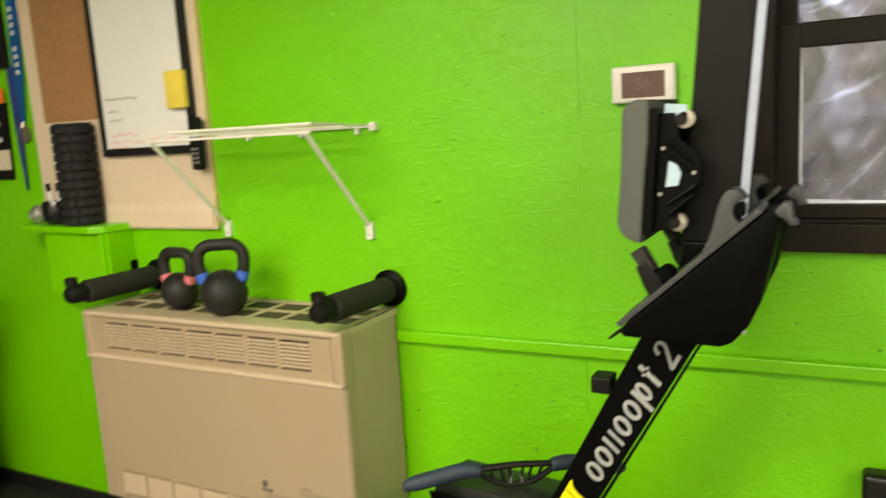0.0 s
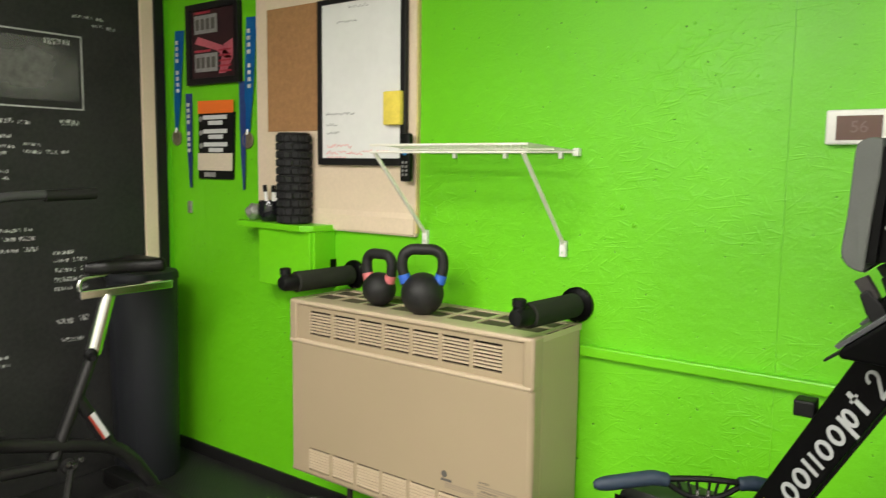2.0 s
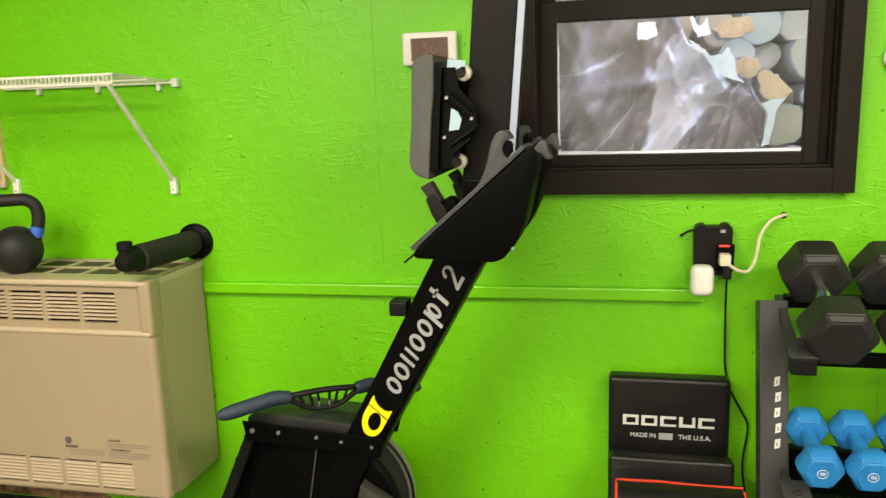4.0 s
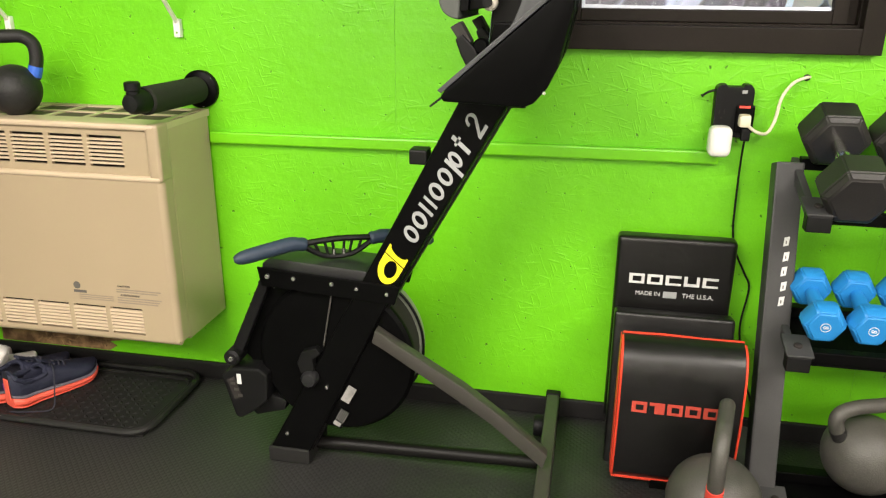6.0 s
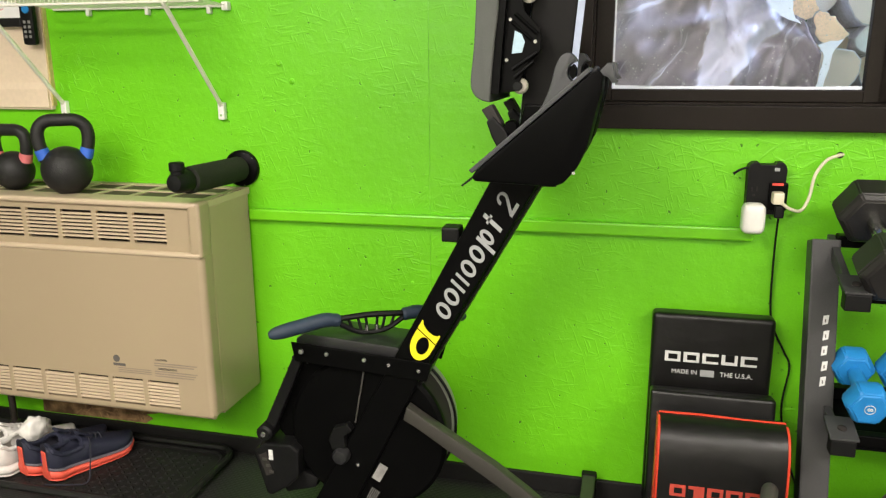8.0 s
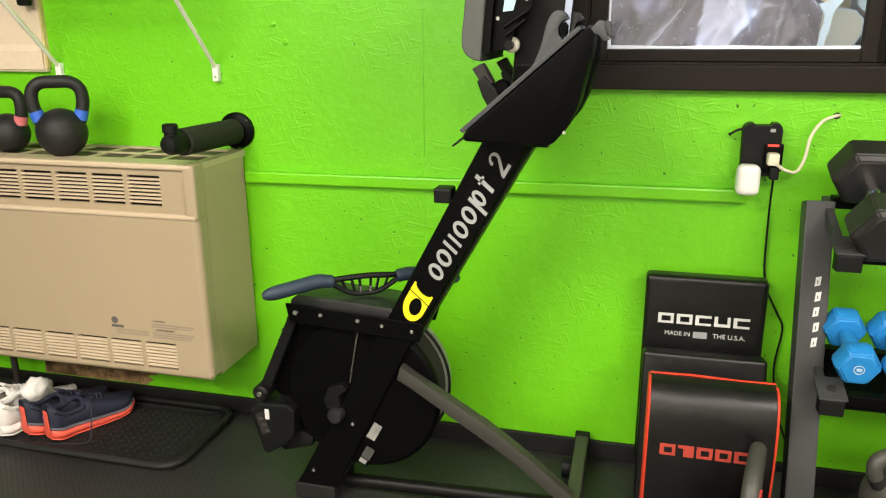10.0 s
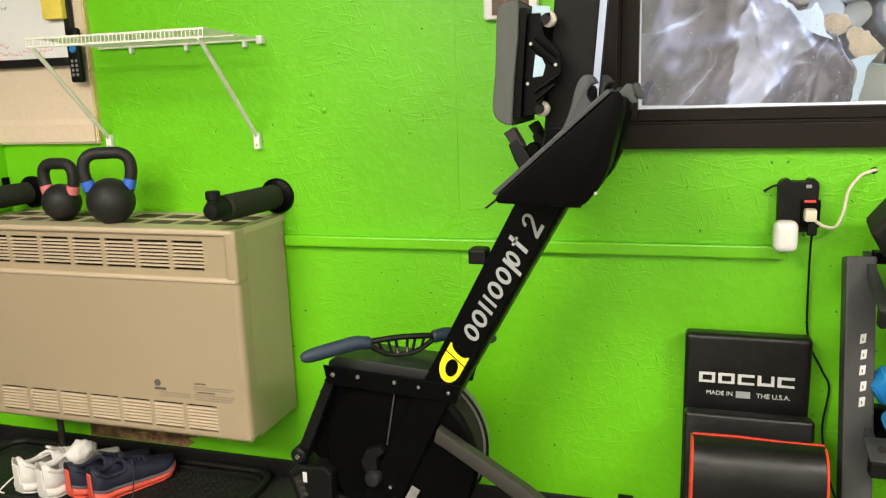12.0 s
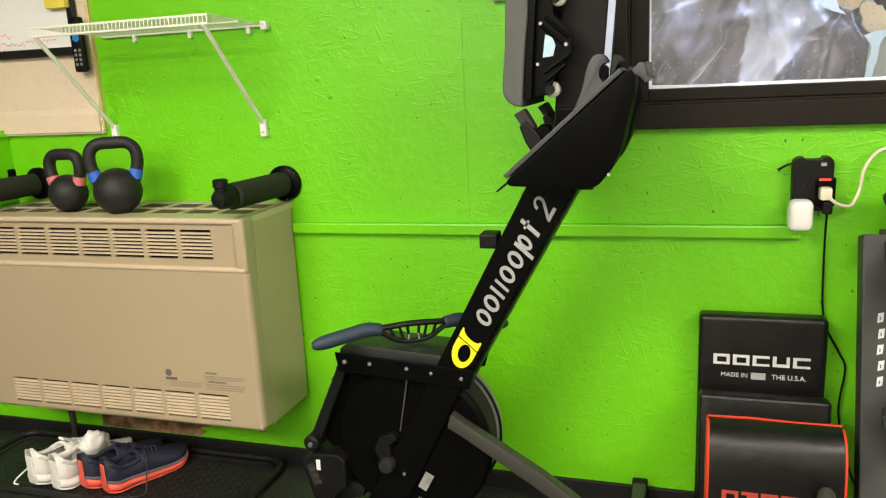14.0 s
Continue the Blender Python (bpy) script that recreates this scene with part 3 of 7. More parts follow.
single("trim", box(LEFT_X + 0.0005, LEFT_X + 0.03, 1.660, 1.708, 0, 2.44, 0.003), BOARD_FRAME, (LEFT_X, 1.70, 0), "dark corner strip", "trim", kind="structure")
board = single("blackboard", box(LEFT_X + 0.0005, LEFT_X + 0.012, -1.6, 1.596, 0.003, 2.40, 0.002), CHALK, (LEFT_X, 0, 0.1), "large wall blackboard covered in chalk writing", "blackboard")
BX = LEFT_X + 0.0122


def chalk(y0, y1, z0, z1, parent, material=CHALK_MARK):
    own = box(BX, BX + 0.0012, 0, y1 - y0, z0, z1)
    moved(own, Matrix.Translation((0, y0, 0)))
    return part("chalk_mark", own, material, parent)


# the ruled box and its smudge
part("smudge", box(BX, BX + 0.0006, 0.40, 1.315, 1.60, 1.845), CHALK_DUST, board, "smudged chalk dust")
for y0, y1, z0, z1 in ((0.38, 1.332, 1.864, 1.870), (0.38, 1.332, 1.568, 1.574), (1.327, 1.333, 1.569, 1.869)):
    chalk(y0, y1, z0, z1, board)
rnd = random.Random(5)


def chalk_line(y, z, width, height, board_ob):
    """One line of writing that cannot be read: a plain dusty bar for each word, one mesh."""
    own, end = None, y + width
    while y < end - height:
        w = min(end - y, height * rnd.uniform(2.0, 4.2))
        h2, rise = height * rnd.uniform(0.36, 0.48), rnd.uniform(-0.08, 0.08)
        n = max(4, round(w / 0.008))
        top = [(y + w * k / n, z + rise * w * k / n + h2 * rnd.uniform(0.6, 1.0)) for k in range(n + 1)]
        low = [(y + w * k / n, z + rise * w * k / n - h2 * rnd.uniform(0.6, 1.0)) for k in range(n + 1)]
        own = prism(low + top[::-1], BX, BX + 0.0009, 0, own, plane="yz")
        y += w + height * rnd.uniform(0.5, 0.9)
    return tagged(part("chalk_writing", own, CHALK_WORD, board_ob), kind="stuff")


for y, z, w, hh in ((1.2, 1.84, 0.11, 0.03), (1.25, 1.52, 0.09, 0.03), (1.32, 1.955, 0.13, 0.02), (1.4, 1.925, 0.1, 0.02), (0.8, 1.54, 0.06, 0.03), (0.93, 1.515, 0.2, 0.022),
                    (0.78, 1.452, 0.1, 0.02), (0.9, 1.455, 0.17, 0.022), (0.78, 1.425, 0.09, 0.02), (0.92, 1.42, 0.15, 0.02), (1.1, 1.43, 0.1, 0.02), (1.1, 1.40, 0.18, 0.022),
                    (0.78, 1.395, 0.1, 0.02), (0.94, 1.39, 0.1, 0.02), (0.78, 1.33, 0.1, 0.02), (0.92, 1.325, 0.12, 0.02), (0.78, 1.30, 0.1, 0.02), (0.92, 1.295, 0.12, 0.02),
                    (0.8, 1.235, 0.1, 0.02), (0.95, 1.23, 0.14, 0.022), (0.92, 1.09, 0.2, 0.022), (0.93, 1.055, 0.2, 0.024), (0.92, 1.01, 0.22, 0.024), (0.75, 1.1, 0.1, 0.02),
                    (0.8, 0.86, 0.14, 0.03), (0.78, 0.70, 0.12, 0.028), (0.8, 0.63, 0.1, 0.028), (0.95, 0.585, 0.07, 0.02), (0.97, 0.555, 0.04, 0.02),
                    (1.2, 0.985, 0.12, 0.022), (1.2, 0.955, 0.14, 0.022), (1.2, 0.915, 0.14, 0.024), (1.2, 0.875, 0.15, 0.024), (1.2, 0.835, 0.14, 0.028), (1.2, 0.70, 0.14, 0.032), (1.22, 0.62, 0.1, 0.026)):
    chalk_line(y - 0.02, z - 0.005, w, hh, board)

# window
window = thing("window_1", (0.55, WALL_Y, WZ0), "dark brown double-hung window with frosty panes", "window", kind="structure")
Y = WALL_Y
for nm, a in (("casing", (0.14, 0.193, Y - 0.034, Y + 0.004, 1.079, 2.02)), ("casing", (0.902, 0.953, Y - 0.034, Y + 0.004, 1.079, 2.02)),
              ("casing", (0.1932, 0.9018, Y - 0.034, Y + 0.004, 1.079, 1.140)), ("casing", (0.1932, 0.9018, Y - 0.034, Y + 0.004, 1.957, 2.02))):
    part(nm, box(*a, bevel=0.003), TRIM_BROWN, window)
part("jamb", box(0.19, 0.197, Y, Y + 0.135, 1.136, 1.96), TRIM_BROWN, window)
part("jamb", box(0.898, 0.905, Y, Y + 0.135, 1.136, 1.96), TRIM_BROWN, window)
part("window_sill", box(0.197, 0.898, Y, Y + 0.135, 1.1362, 1.146), TRIM_BROWN, window)
part("sash_channel", box(0.8785, 0.8978, Y + 0.022, Y + 0.05, 1.1465, 1.9585, 0.002), TRIM_BROWN, window)
sash = part("lower_sash", box(0.1972, 0.243, Y + 0.012, Y + 0.042, 1.1465, 1.565, 0.003), TRIM_BROWN, window)
part("sash_stile", box(0.842, 0.878, Y + 0.012, Y + 0.042, 1.1465, 1.565, 0.003), TRIM_BROWN, sash)
part("sash_rail", box(0.2432, 0.8418, Y + 0.012, Y + 0.042, 1.1465, 1.177, 0.003), TRIM_BROWN, sash)
part("meeting_rail", box(0.2432, 0.8418, Y + 0.012, Y + 0.042, 1.514, 1.566, 0.003), TRIM_BROWN, sash)
pane_low = pane = part("pane", box(0.243, 0.842, Y + 0.025, Y + 0.029, 1.177, 1.514), GLASS, sash)
pane.visible_shadow = False
part("frost_edge", prism([(0.244, 1.178), (0.841, 1.178), (0.841, 1.186), (0.7, 1.184), (0.55, 1.186), (0.4, 1.184), (0.252, 1.187), (0.2485, 1.25), (0.247, 1.45), (0.244, 1.512)], Y + 0.0295, Y + 0.032), FROST, sash, "frosty edge of the pane")
upper = part("upper_sash", box(0.1972, 0.235, Y + 0.055, Y + 0.085, 1.53, 1.9585, 0.003), TRIM_BROWN, window)
part("sash_stile", box(0.855, 0.8978, Y + 0.055, Y + 0.085, 1.53, 1.9585, 0.003), TRIM_BROWN, upper)
part("sash_rail", box(0.2352, 0.8548, Y + 0.055, Y + 0.085, 1.525, 1.56, 0.003), TRIM_BROWN, upper)
part("sash_rail", box(0.2352, 0.8548, Y + 0.055, Y + 0.085, 1.92, 1.9585, 0.003), TRIM_BROWN, upper)
pane = part("pane", box(0.235, 0.855, Y + 0.068, Y + 0.072, 1.56, 1.92), GLASS, upper)
pane.visible_shadow = False

# outside
single("ground", box(-400, 400, WALL_Y + 0.2, 800, -0.4, -0.3), SNOW, (0, 3, -0.3), "snowy ground outside", "ground", kind="structure")
house = thing("neighbour_building", (2.0, 8.0, -0.3), "low mauve-grey building with a white fascia across the yard", "building")
part("wall", box(-6, 9, 7.0, 11, -0.3, 3.3), SIDING, house)
for k in range(9):
    part("siding_board", box(-6, 9, 6.985, 6.9995, 0.9 + 0.26 * k, 1.145 + 0.26 * k, 0.004), SIDING, house)
part("fascia", prism([(-6, 2.10), (1.22, 2.315), (1.22, 2.40), (-6, 2.18)], 6.93, 6.98), TARP_WHITE, house, "white painted fascia board")
part("fascia", prism([(1.30, 2.34), (9, 2.52), (9, 2.60), (1.30, 2.42)], 6.93, 6.98), TARP_WHITE, house, "white painted fascia board")
part("downpipe", box(1.225, 1.295, 6.90, 6.975, -0.3, 3.2, 0.01), BOARD_FRAME, house, "dark grey downpipe")
part("roof", prism([(6.8, 3.3), (9.0, 4.2), (11.2, 3.3)], -6.2, 9.2, plane="yz"), BARK, house)
rnd = random.Random(31)
leaves = bmesh.new()
for k in range(5200):
    x, y, z = rnd.uniform(-1.0, 3.2), rnd.uniform(6.1, 6.7), rnd.uniform(1.5, 2.20) + 0.10 * noise.noise((k * 0.37, 0, 0))
    a, b = Vector((rnd.uniform(-1, 1), rnd.uniform(-1, 1), rnd.uniform(-1, 1))).normalized() * 0.032, Vector((rnd.uniform(-1, 1), rnd.uniform(-1, 1), rnd.uniform(-1, 1))).normalized() * 0.02
    c = Vector((x, y, z))
    leaves.faces.new([leaves.verts.new(c + q) for q in (a, b, -a, -b)])
hedge = thing("hedge", (1.1, 6.4, -0.3), "clipped green hedge in front of the building", "hedge")
tagged(part("leaves", leaves, LEAF, hedge), kind="stuff")
for k in range(8):
    x = -0.9 + 0.57 * k
    part("stem", tube([(x, 6.4, -0.3), (x + 0.05, 6.42, 0.8), (x - 0.03, 6.38, 2.0)], [0.04, 0.03, 0.008], 7), BARK, hedge)
rnd = random.Random(11)
pile = bmesh.new()
row, z = 0, -0.25
while z < 1.62:
    x = -0.5 + (0.05 if row % 2 else 0)
    while x < 1.7:
        r = rnd.uniform(0.045, 0.078)
        lx, ly, lz = x + r, 2.52 + rnd.uniform(-0.05, 0.05), z + rnd.uniform(-0.01, 0.01)
        if z < 1.0 or x < 0.1:
            lathe([(r, 0.004), (r, 0.45)], (lx, ly, lz), (0, 1, 0), 8, pile)
        else:
            log = thing("firewood_log", (lx, ly + 0.2, lz), "round firewood log with a pale cut end", "log", "log pile outside the window")
            seed_v = Vector((lx * 9, 0, lz * 9))
            def split(own):
                for v in own.verts:
                    q = Vector((v.co.x - lx, 0, v.co.z - lz))
                    k = 1 + 0.28 * noise.noise(q.normalized() * 0.9 + seed_v)
                    v.co.x, v.co.z = lx + q.x * k, lz + q.z * k
                return own
            part("bark", split(lathe([(r, 0.004), (r * 1.02, 0.2), (r * 0.97, 0.45)], (lx, ly, lz), (0, 1, 0), 14)), BARK, log, smooth=True)
            part("cut_end", split(lathe([(r * 0.94, -0.002), (r * 0.95, 0.006)], (lx, ly, lz), (0, 1, 0), 14)), LOG_END, log)
        x += 2 * r + 0.004
    z += 0.112
    row += 1
single("firewood_pile", pile, BARK, (0.5, 2.6, -0.3), "stacked firewood logs under a plastic sheet", "log pile", kind="stuff")


def sheet_outline(x):
    """Height of the torn upper edge of the plastic sheet."""
    knots = ((-0.8, 1.74), (0.16, 1.82), (0.30, 1.79), (0.42, 1.72), (0.55, 1.63), (0.60, 1.50), (0.65, 1.44), (0.71, 1.405), (0.795, 1.36), (0.832, 1.25), (0.845, 1.10), (1.1, 0.9))
    for (xa, za), (xb, zb) in zip(knots, knots[1:]):
        if x <= xb:
            t = (x - xa) / (xb - xa)
            return za + (zb - za) * t + 0.008 * math.sin(x * 61) + 0.006 * math.sin(x * 130)
    return 0.9


def ragged(pts, steps=5):
    """The outline with uneven, splintered sides."""
    out = []
    for (a, b), (c, d) in zip(pts, pts[1:] + pts[:1]):
        for k in range(steps):
            t = k / steps
            p = Vector((a + (c - a) * t, 0, b + (d - b) * t))
            out.append((p.x + 0.007 * noise.noise(p * 75), p.z + 0.007 * noise.noise(p * 75 + Vector((9, 3, 1)))))
    return out


for pts in ([(0.738, 1.392), (0.762, 1.424), (0.788, 1.434), (0.826, 1.428), (0.840, 1.396), (0.815, 1.372), (0.768, 1.356)], [(0.831, 1.372), (0.842, 1.397), (0.885, 1.375), (0.930, 1.326), (0.908, 1.291), (0.882, 1.284), (0.836, 1.315)], [(0.688, 1.522), (0.735, 1.552), (0.800, 1.558), (0.812, 1.512), (0.770, 1.494), (0.72, 1.494)]):
    pts = ragged(pts)
    cx, cz = sum(q[0] for q in pts) / len(pts), sum(q[1] for q in pts) / len(pts)
    log = thing("firewood_log", (cx, 2.40, cz), "split firewood log with a pale raw end", "log", "log pile outside the window")
    part("bark", prism([(cx + (a - cx) * 1.04, cz + (c - cz) * 1.04) for a, c in pts], 2.364, 2.455), BARK, log)
    part("cut_end", prism(pts, 2.358, 2.3636, 0.002), LOG_RAW, log, "pale orange split face")


bm = bmesh.new()
NX, NZ = 190, 110
grid = []
for i in range(NX + 1):
    colm = []
    x = -0.7 + 1.72 * i / NX
    top = sheet_outline(x)
    for j in range(NZ + 1):
        zz = -0.2 + (top + 0.2) * j / NZ
        wx, wz = x + 0.10 * noise.noise((x * 2.2, zz * 2.2, 4.0)), zz + 0.10 * noise.noise((x * 2.2, zz * 2.2, 9.0))
        along, across = wx * 0.62 + wz * 0.78, wx * 0.78 - wz * 0.62
        fold = (1 - abs(noise.noise((along * 1.1, across * 5.5, 3.0)))) ** 3 * 0.10 + noise.noise((x * 2.5, zz * 2.5, 2.0)) * 0.08
        fold += (1 - abs(noise.noise((along * 2.4, across * 15, 7.0)))) ** 5 * 0.034
        fold += (1 - abs(noise.noise((wx * 9 + wz * 3, wz * 5 - wx * 4, 1.0)))) ** 6 * 0.022 + noise.noise((x * 30, zz * 26, 1.0)) * 0.003
        for px_, pz_ in ((0.752, 1.33), (0.655, 1.39)):
            ang, dist = math.atan2(zz - pz_, x - px_), math.hypot(zz - pz_, x - px_)
            fold += (1 - abs(noise.noise((math.cos(ang) * 2.6, math.sin(ang) * 2.6, px_ * 9)))) ** 5 * 0.05 * min(1, dist * 8) * math.exp(-dist * 3.5)
        lean = 0.16 * (1 - zz / 1.7)
        colm.append(bm.verts.new((x, 2.40 - lean * 0.6 - fold, zz)))
    grid.append(colm)
for i in range(NX):
    for j in range(NZ):
        bm.faces.new((grid[i][j], grid[i + 1][j], grid[i + 1][j + 1], grid[i][j + 1]))
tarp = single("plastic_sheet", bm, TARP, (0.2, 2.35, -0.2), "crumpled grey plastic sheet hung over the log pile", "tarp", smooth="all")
sol = tarp.modifiers.new("thickness", "SOLIDIFY")
sol.thickness = 0.002
rnd = random.Random(21)
FLAPS = ([(0.455, 1.538), (0.507, 1.543), (0.513, 1.503), (0.484, 1.491), (0.457, 1.487), (0.449, 1.51)],
         [(0.594, 1.483), (0.615, 1.453), (0.644, 1.436), (0.677, 1.396), (0.719, 1.369), (0.776, 1.348), (0.749, 1.377), (0.736, 1.436), (0.717, 1.457), (0.70, 1.437), (0.665, 1.435), (0.626, 1.464)],
         [(0.811, 1.291), (0.891, 1.307), (0.860, 1.266), (0.847, 1.164), (0.820, 1.164), (0.833, 1.257)],
         [(0.60, 1.56), (0.635, 1.52), (0.655, 1.55), (0.668, 1.50), (0.63, 1.488), (0.612, 1.51)])
for pts in FLAPS:
    rough = []
    for (xa, za), (xb, zb) in zip(pts, pts[1:] + pts[:1]):
        for k in range(4):
            t = k / 4
            rough.append((xa + (xb - xa) * t + rnd.uniform(-0.003, 0.003), za + (zb - za) * t + rnd.uniform(-0.003, 0.003)))
    own = prism(rough, 2.195, 2.197)
    mid = sum(q[0] for q in pts) / len(pts)
    for v in own.verts:
        v.co.y += (v.co.x - mid) * 0.75 + 0.35 * (v.co.z - 1.42) ** 2
    part("torn_flap", own, TARP_WHITE, tarp, "torn white sheet edge")
specks = bmesh.new()
for k in range(300):
    q = Matrix.Translation((rnd.uniform(0.25, 0.83), WALL_Y + 0.0305, 1.18 + 0.33 * rnd.random() ** 1.6))
    bmesh.ops.create_icosphere(specks, subdivisions=1, radius=rnd.uniform(0.0008, 0.0019), matrix=q)
tagged(part("water_drops", specks, FROST, pane_low), kind="stuff")

# ---- ceiling lamps ----
def ceiling_lamp(x, y):
    lamp = thing("ceiling_light", (x, y, CEIL), "long white ceiling light panel, switched on", "ceiling light", "ceiling lights")
    part("housing", box(x - 0.62, x + 0.62, y - 0.33, y + 0.33, CEIL - 0.05, CEIL - 0.0005, 0.006), WHITE_PLASTIC, lamp)
    part("diffuser", box(x - 0.6, x + 0.6, y - 0.31, y + 0.31, CEIL - 0.066, CEIL - 0.0505, 0.004), LAMP_GLOW, lamp, "glowing diffuser")
    d = bpy.data.lights.new("lamp_light", "AREA")
    d.shape, d.size, d.size_y, d.energy, d.color = "RECTANGLE", 1.2, 0.6, LAMP_POWER, LAMP_COLOR
    o = new("lamp_light", d)
    o.location = (x, y, CEIL - 0.07)


for x, y in ((2.0, -0.45), (-0.90, -0.45), (0.6, -1.95), (-1.3, -1.95)):
    ceiling_lamp(x, y)

# ---- heater ----
HX0, HX1, HY0, HZ0, HZ1 = -1.800, -0.804, 1.46, 0.258, 0.886
heater = thing("wall_heater", (-1.29, 1.6, HZ0), "beige enamel gas wall heater with louvred front", "heater")
# Added dark slab that paints the shade in the gap behind the heater.
part("wall_gap_shade", box(HX0 + 0.012, HX1 - 0.010, WALL_Y - 0.0125, WALL_Y - 0.0015, HZ0 + 0.01, HZ1 - 0.03), DARK_IN, heater)
part("body", box(HX0 + 0.001, HX1 - 0.001, HY0 + 0.0535, WALL_Y - 0.013, HZ0, HZ1 - 0.016, 0.004), HEATER_LIT_SIDE, heater)
# front cover with its rounded edges and an opening for each louvre bank
LOUV = [(-1.706 + 0.1155 * k, -1.706 + 0.1155 * k + 0.100) for k in range(7)]


def cover(z0, z1, za, zb, y0, y1):
    """A plate with seven openings between za and zb."""
    xs = [HX0 + 0.0185] + [e for a in LOUV for e in a] + [HX1 - 0.0185]
    zs = [z0, za, zb, z1]
    own = bmesh.new()
    rows = [[[own.verts.new((x, y, z)) for x in xs] for z in zs] for y in (y0, y1)]
    for i in range(len(xs) - 1):
        for k in range(3):
            if k != 1 or i % 2 == 0:
                for side in rows:
                    own.faces.new((side[k][i], side[k][i + 1], side[k + 1][i + 1], side[k + 1][i]))
    for e in [e for e in own.edges if len(e.link_faces) == 1 and abs(e.verts[0].co.y - y0) < 1e-6]:
        a, b = e.verts
        far = [next(v for side in rows[1] for v in side if abs(v.co.x - q.co.x) < 1e-6 and abs(v.co.z - q.co.z) < 1e-6) for q in (a, b)]
        own.faces.new((a, b, far[1], far[0]))
    return own


bm = cover(HZ0 + 0.012, 0.740, 0.282, 0.364, HY0 + 0.0005, HY0 + 0.011)
part("front_panel", bm, HEATER, heater)
for x0, x1 in ((HX0, HX0 + 0.014), (HX1 - 0.014, HX1)):
    part("side_return", box(x0, x1, HY0 + 0.019, HY0 + 0.05, HZ0 + 0.012, 0.748), HEATER, heater)
part("bottom_edge", tube([(HX0 + 0.006, HY0 + 0.014, HZ0 + 0.012), (HX1 - 0.006, HY0 + 0.014, HZ0 + 0.012)], 0.012, 12), HEATER, heater, smooth=True)
for x in (HX0 + 0.0187, HX1 - 0.0187):
    part("corner_edge", tube([(x, HY0 + 0.0190, HZ0 + 0.012), (x, HY0 + 0.0190, 0.745)], 0.0187, 32), HEATER, heater, smooth=True)
part("moulding", tube(smooth_path([(HX0 + 0.004, HY0 + 0.005, 0.741), (HX1 - 0.006, HY0 + 0.005, 0.741)], 3), 0.0085, 16), HEATER_LIT, heater, smooth=True)
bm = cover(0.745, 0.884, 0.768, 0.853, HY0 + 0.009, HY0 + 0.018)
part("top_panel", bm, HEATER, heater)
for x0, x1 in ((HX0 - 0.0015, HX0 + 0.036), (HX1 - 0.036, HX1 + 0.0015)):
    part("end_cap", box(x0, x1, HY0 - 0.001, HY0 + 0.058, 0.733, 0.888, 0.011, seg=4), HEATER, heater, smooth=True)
part("top_lip", box(HX0 + 0.005, HX1 - 0.005, HY0 - 0.001, HY0 + 0.06, 0.870, 0.8865, 0.007, seg=3), HEATER_LIT, heater, smooth=True)
# Near-black panel paints the shade of the cavity behind the louvres.
part("inside", box(HX0 + 0.03, HX1 - 0.03, HY0 + 0.036, HY0 + 0.046, HZ0 + 0.02, 0.86), DARK_IN, heater, "near-black panel in place of the unlit cavity")
for za, zb, rows, tall, face in ((0.768, 0.853, 8, 0.0052, HY0 + 0.0075), (0.282, 0.364, 8, 0.0062, HY0 - 0.0015)):
    for a, b in LOUV:
        for k in range(rows - 1):
            zc = za + (zb - za) * (k + 1) / rows
            part("louvre", prism([(face, zc - tall * 0.45), (face + 0.0006, zc + tall * 0.2), (face + 0.0035, zc + tall / 2), (face + 0.009, zc + tall / 2), (face + 0.009, zc + tall * 0.1), (face + 0.003, zc - tall / 2)], a - 0.001, b + 0.001, 0, None, plane="yz"), HEATER_LIT, heater)
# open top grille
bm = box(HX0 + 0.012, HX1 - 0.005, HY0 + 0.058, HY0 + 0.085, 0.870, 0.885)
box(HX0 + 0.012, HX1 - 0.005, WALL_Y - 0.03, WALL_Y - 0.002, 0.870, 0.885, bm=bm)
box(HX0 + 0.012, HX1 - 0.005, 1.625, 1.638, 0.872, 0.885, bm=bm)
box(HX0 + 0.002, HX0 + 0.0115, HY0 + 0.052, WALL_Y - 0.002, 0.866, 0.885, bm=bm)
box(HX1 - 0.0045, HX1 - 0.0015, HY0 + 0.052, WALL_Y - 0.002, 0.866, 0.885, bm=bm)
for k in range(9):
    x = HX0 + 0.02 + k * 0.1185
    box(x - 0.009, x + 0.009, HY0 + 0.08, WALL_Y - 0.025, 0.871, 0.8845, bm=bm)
part("top_grille", bm, HEATER_LIT, heater)
# A dark brown slab just below the bars fills the grille cells.
part("grille_mesh", box(HX0 + 0.02, HX1 - 0.012, HY0 + 0.07, WALL_Y - 0.01, 0.8705, 0.881), GRILLE_IN, heater, "dark brown mesh")
# printed labels: lines that cannot be read
bm = None
for k in range(2):
    bm = box(-0.998, -0.862 - 0.01 * k, HY0 + 0.0012, HY0 + 0.0018, 0.415 - 0.007 * k, 0.4185 - 0.007 * k, bm=bm)
for k in range(3):
    box(-0.998, -0.862 - 0.006 * k, HY0 + 0.0012, HY0 + 0.0018, 0.390 - 0.007 * k, 0.3935 - 0.007 * k, bm=bm)
for k in range(3):
    box(-1.118, -1.010, HY0 + 0.0012, HY0 + 0.0018, 0.391 - 0.006 * k, 0.3935 - 0.006 * k, bm=bm)
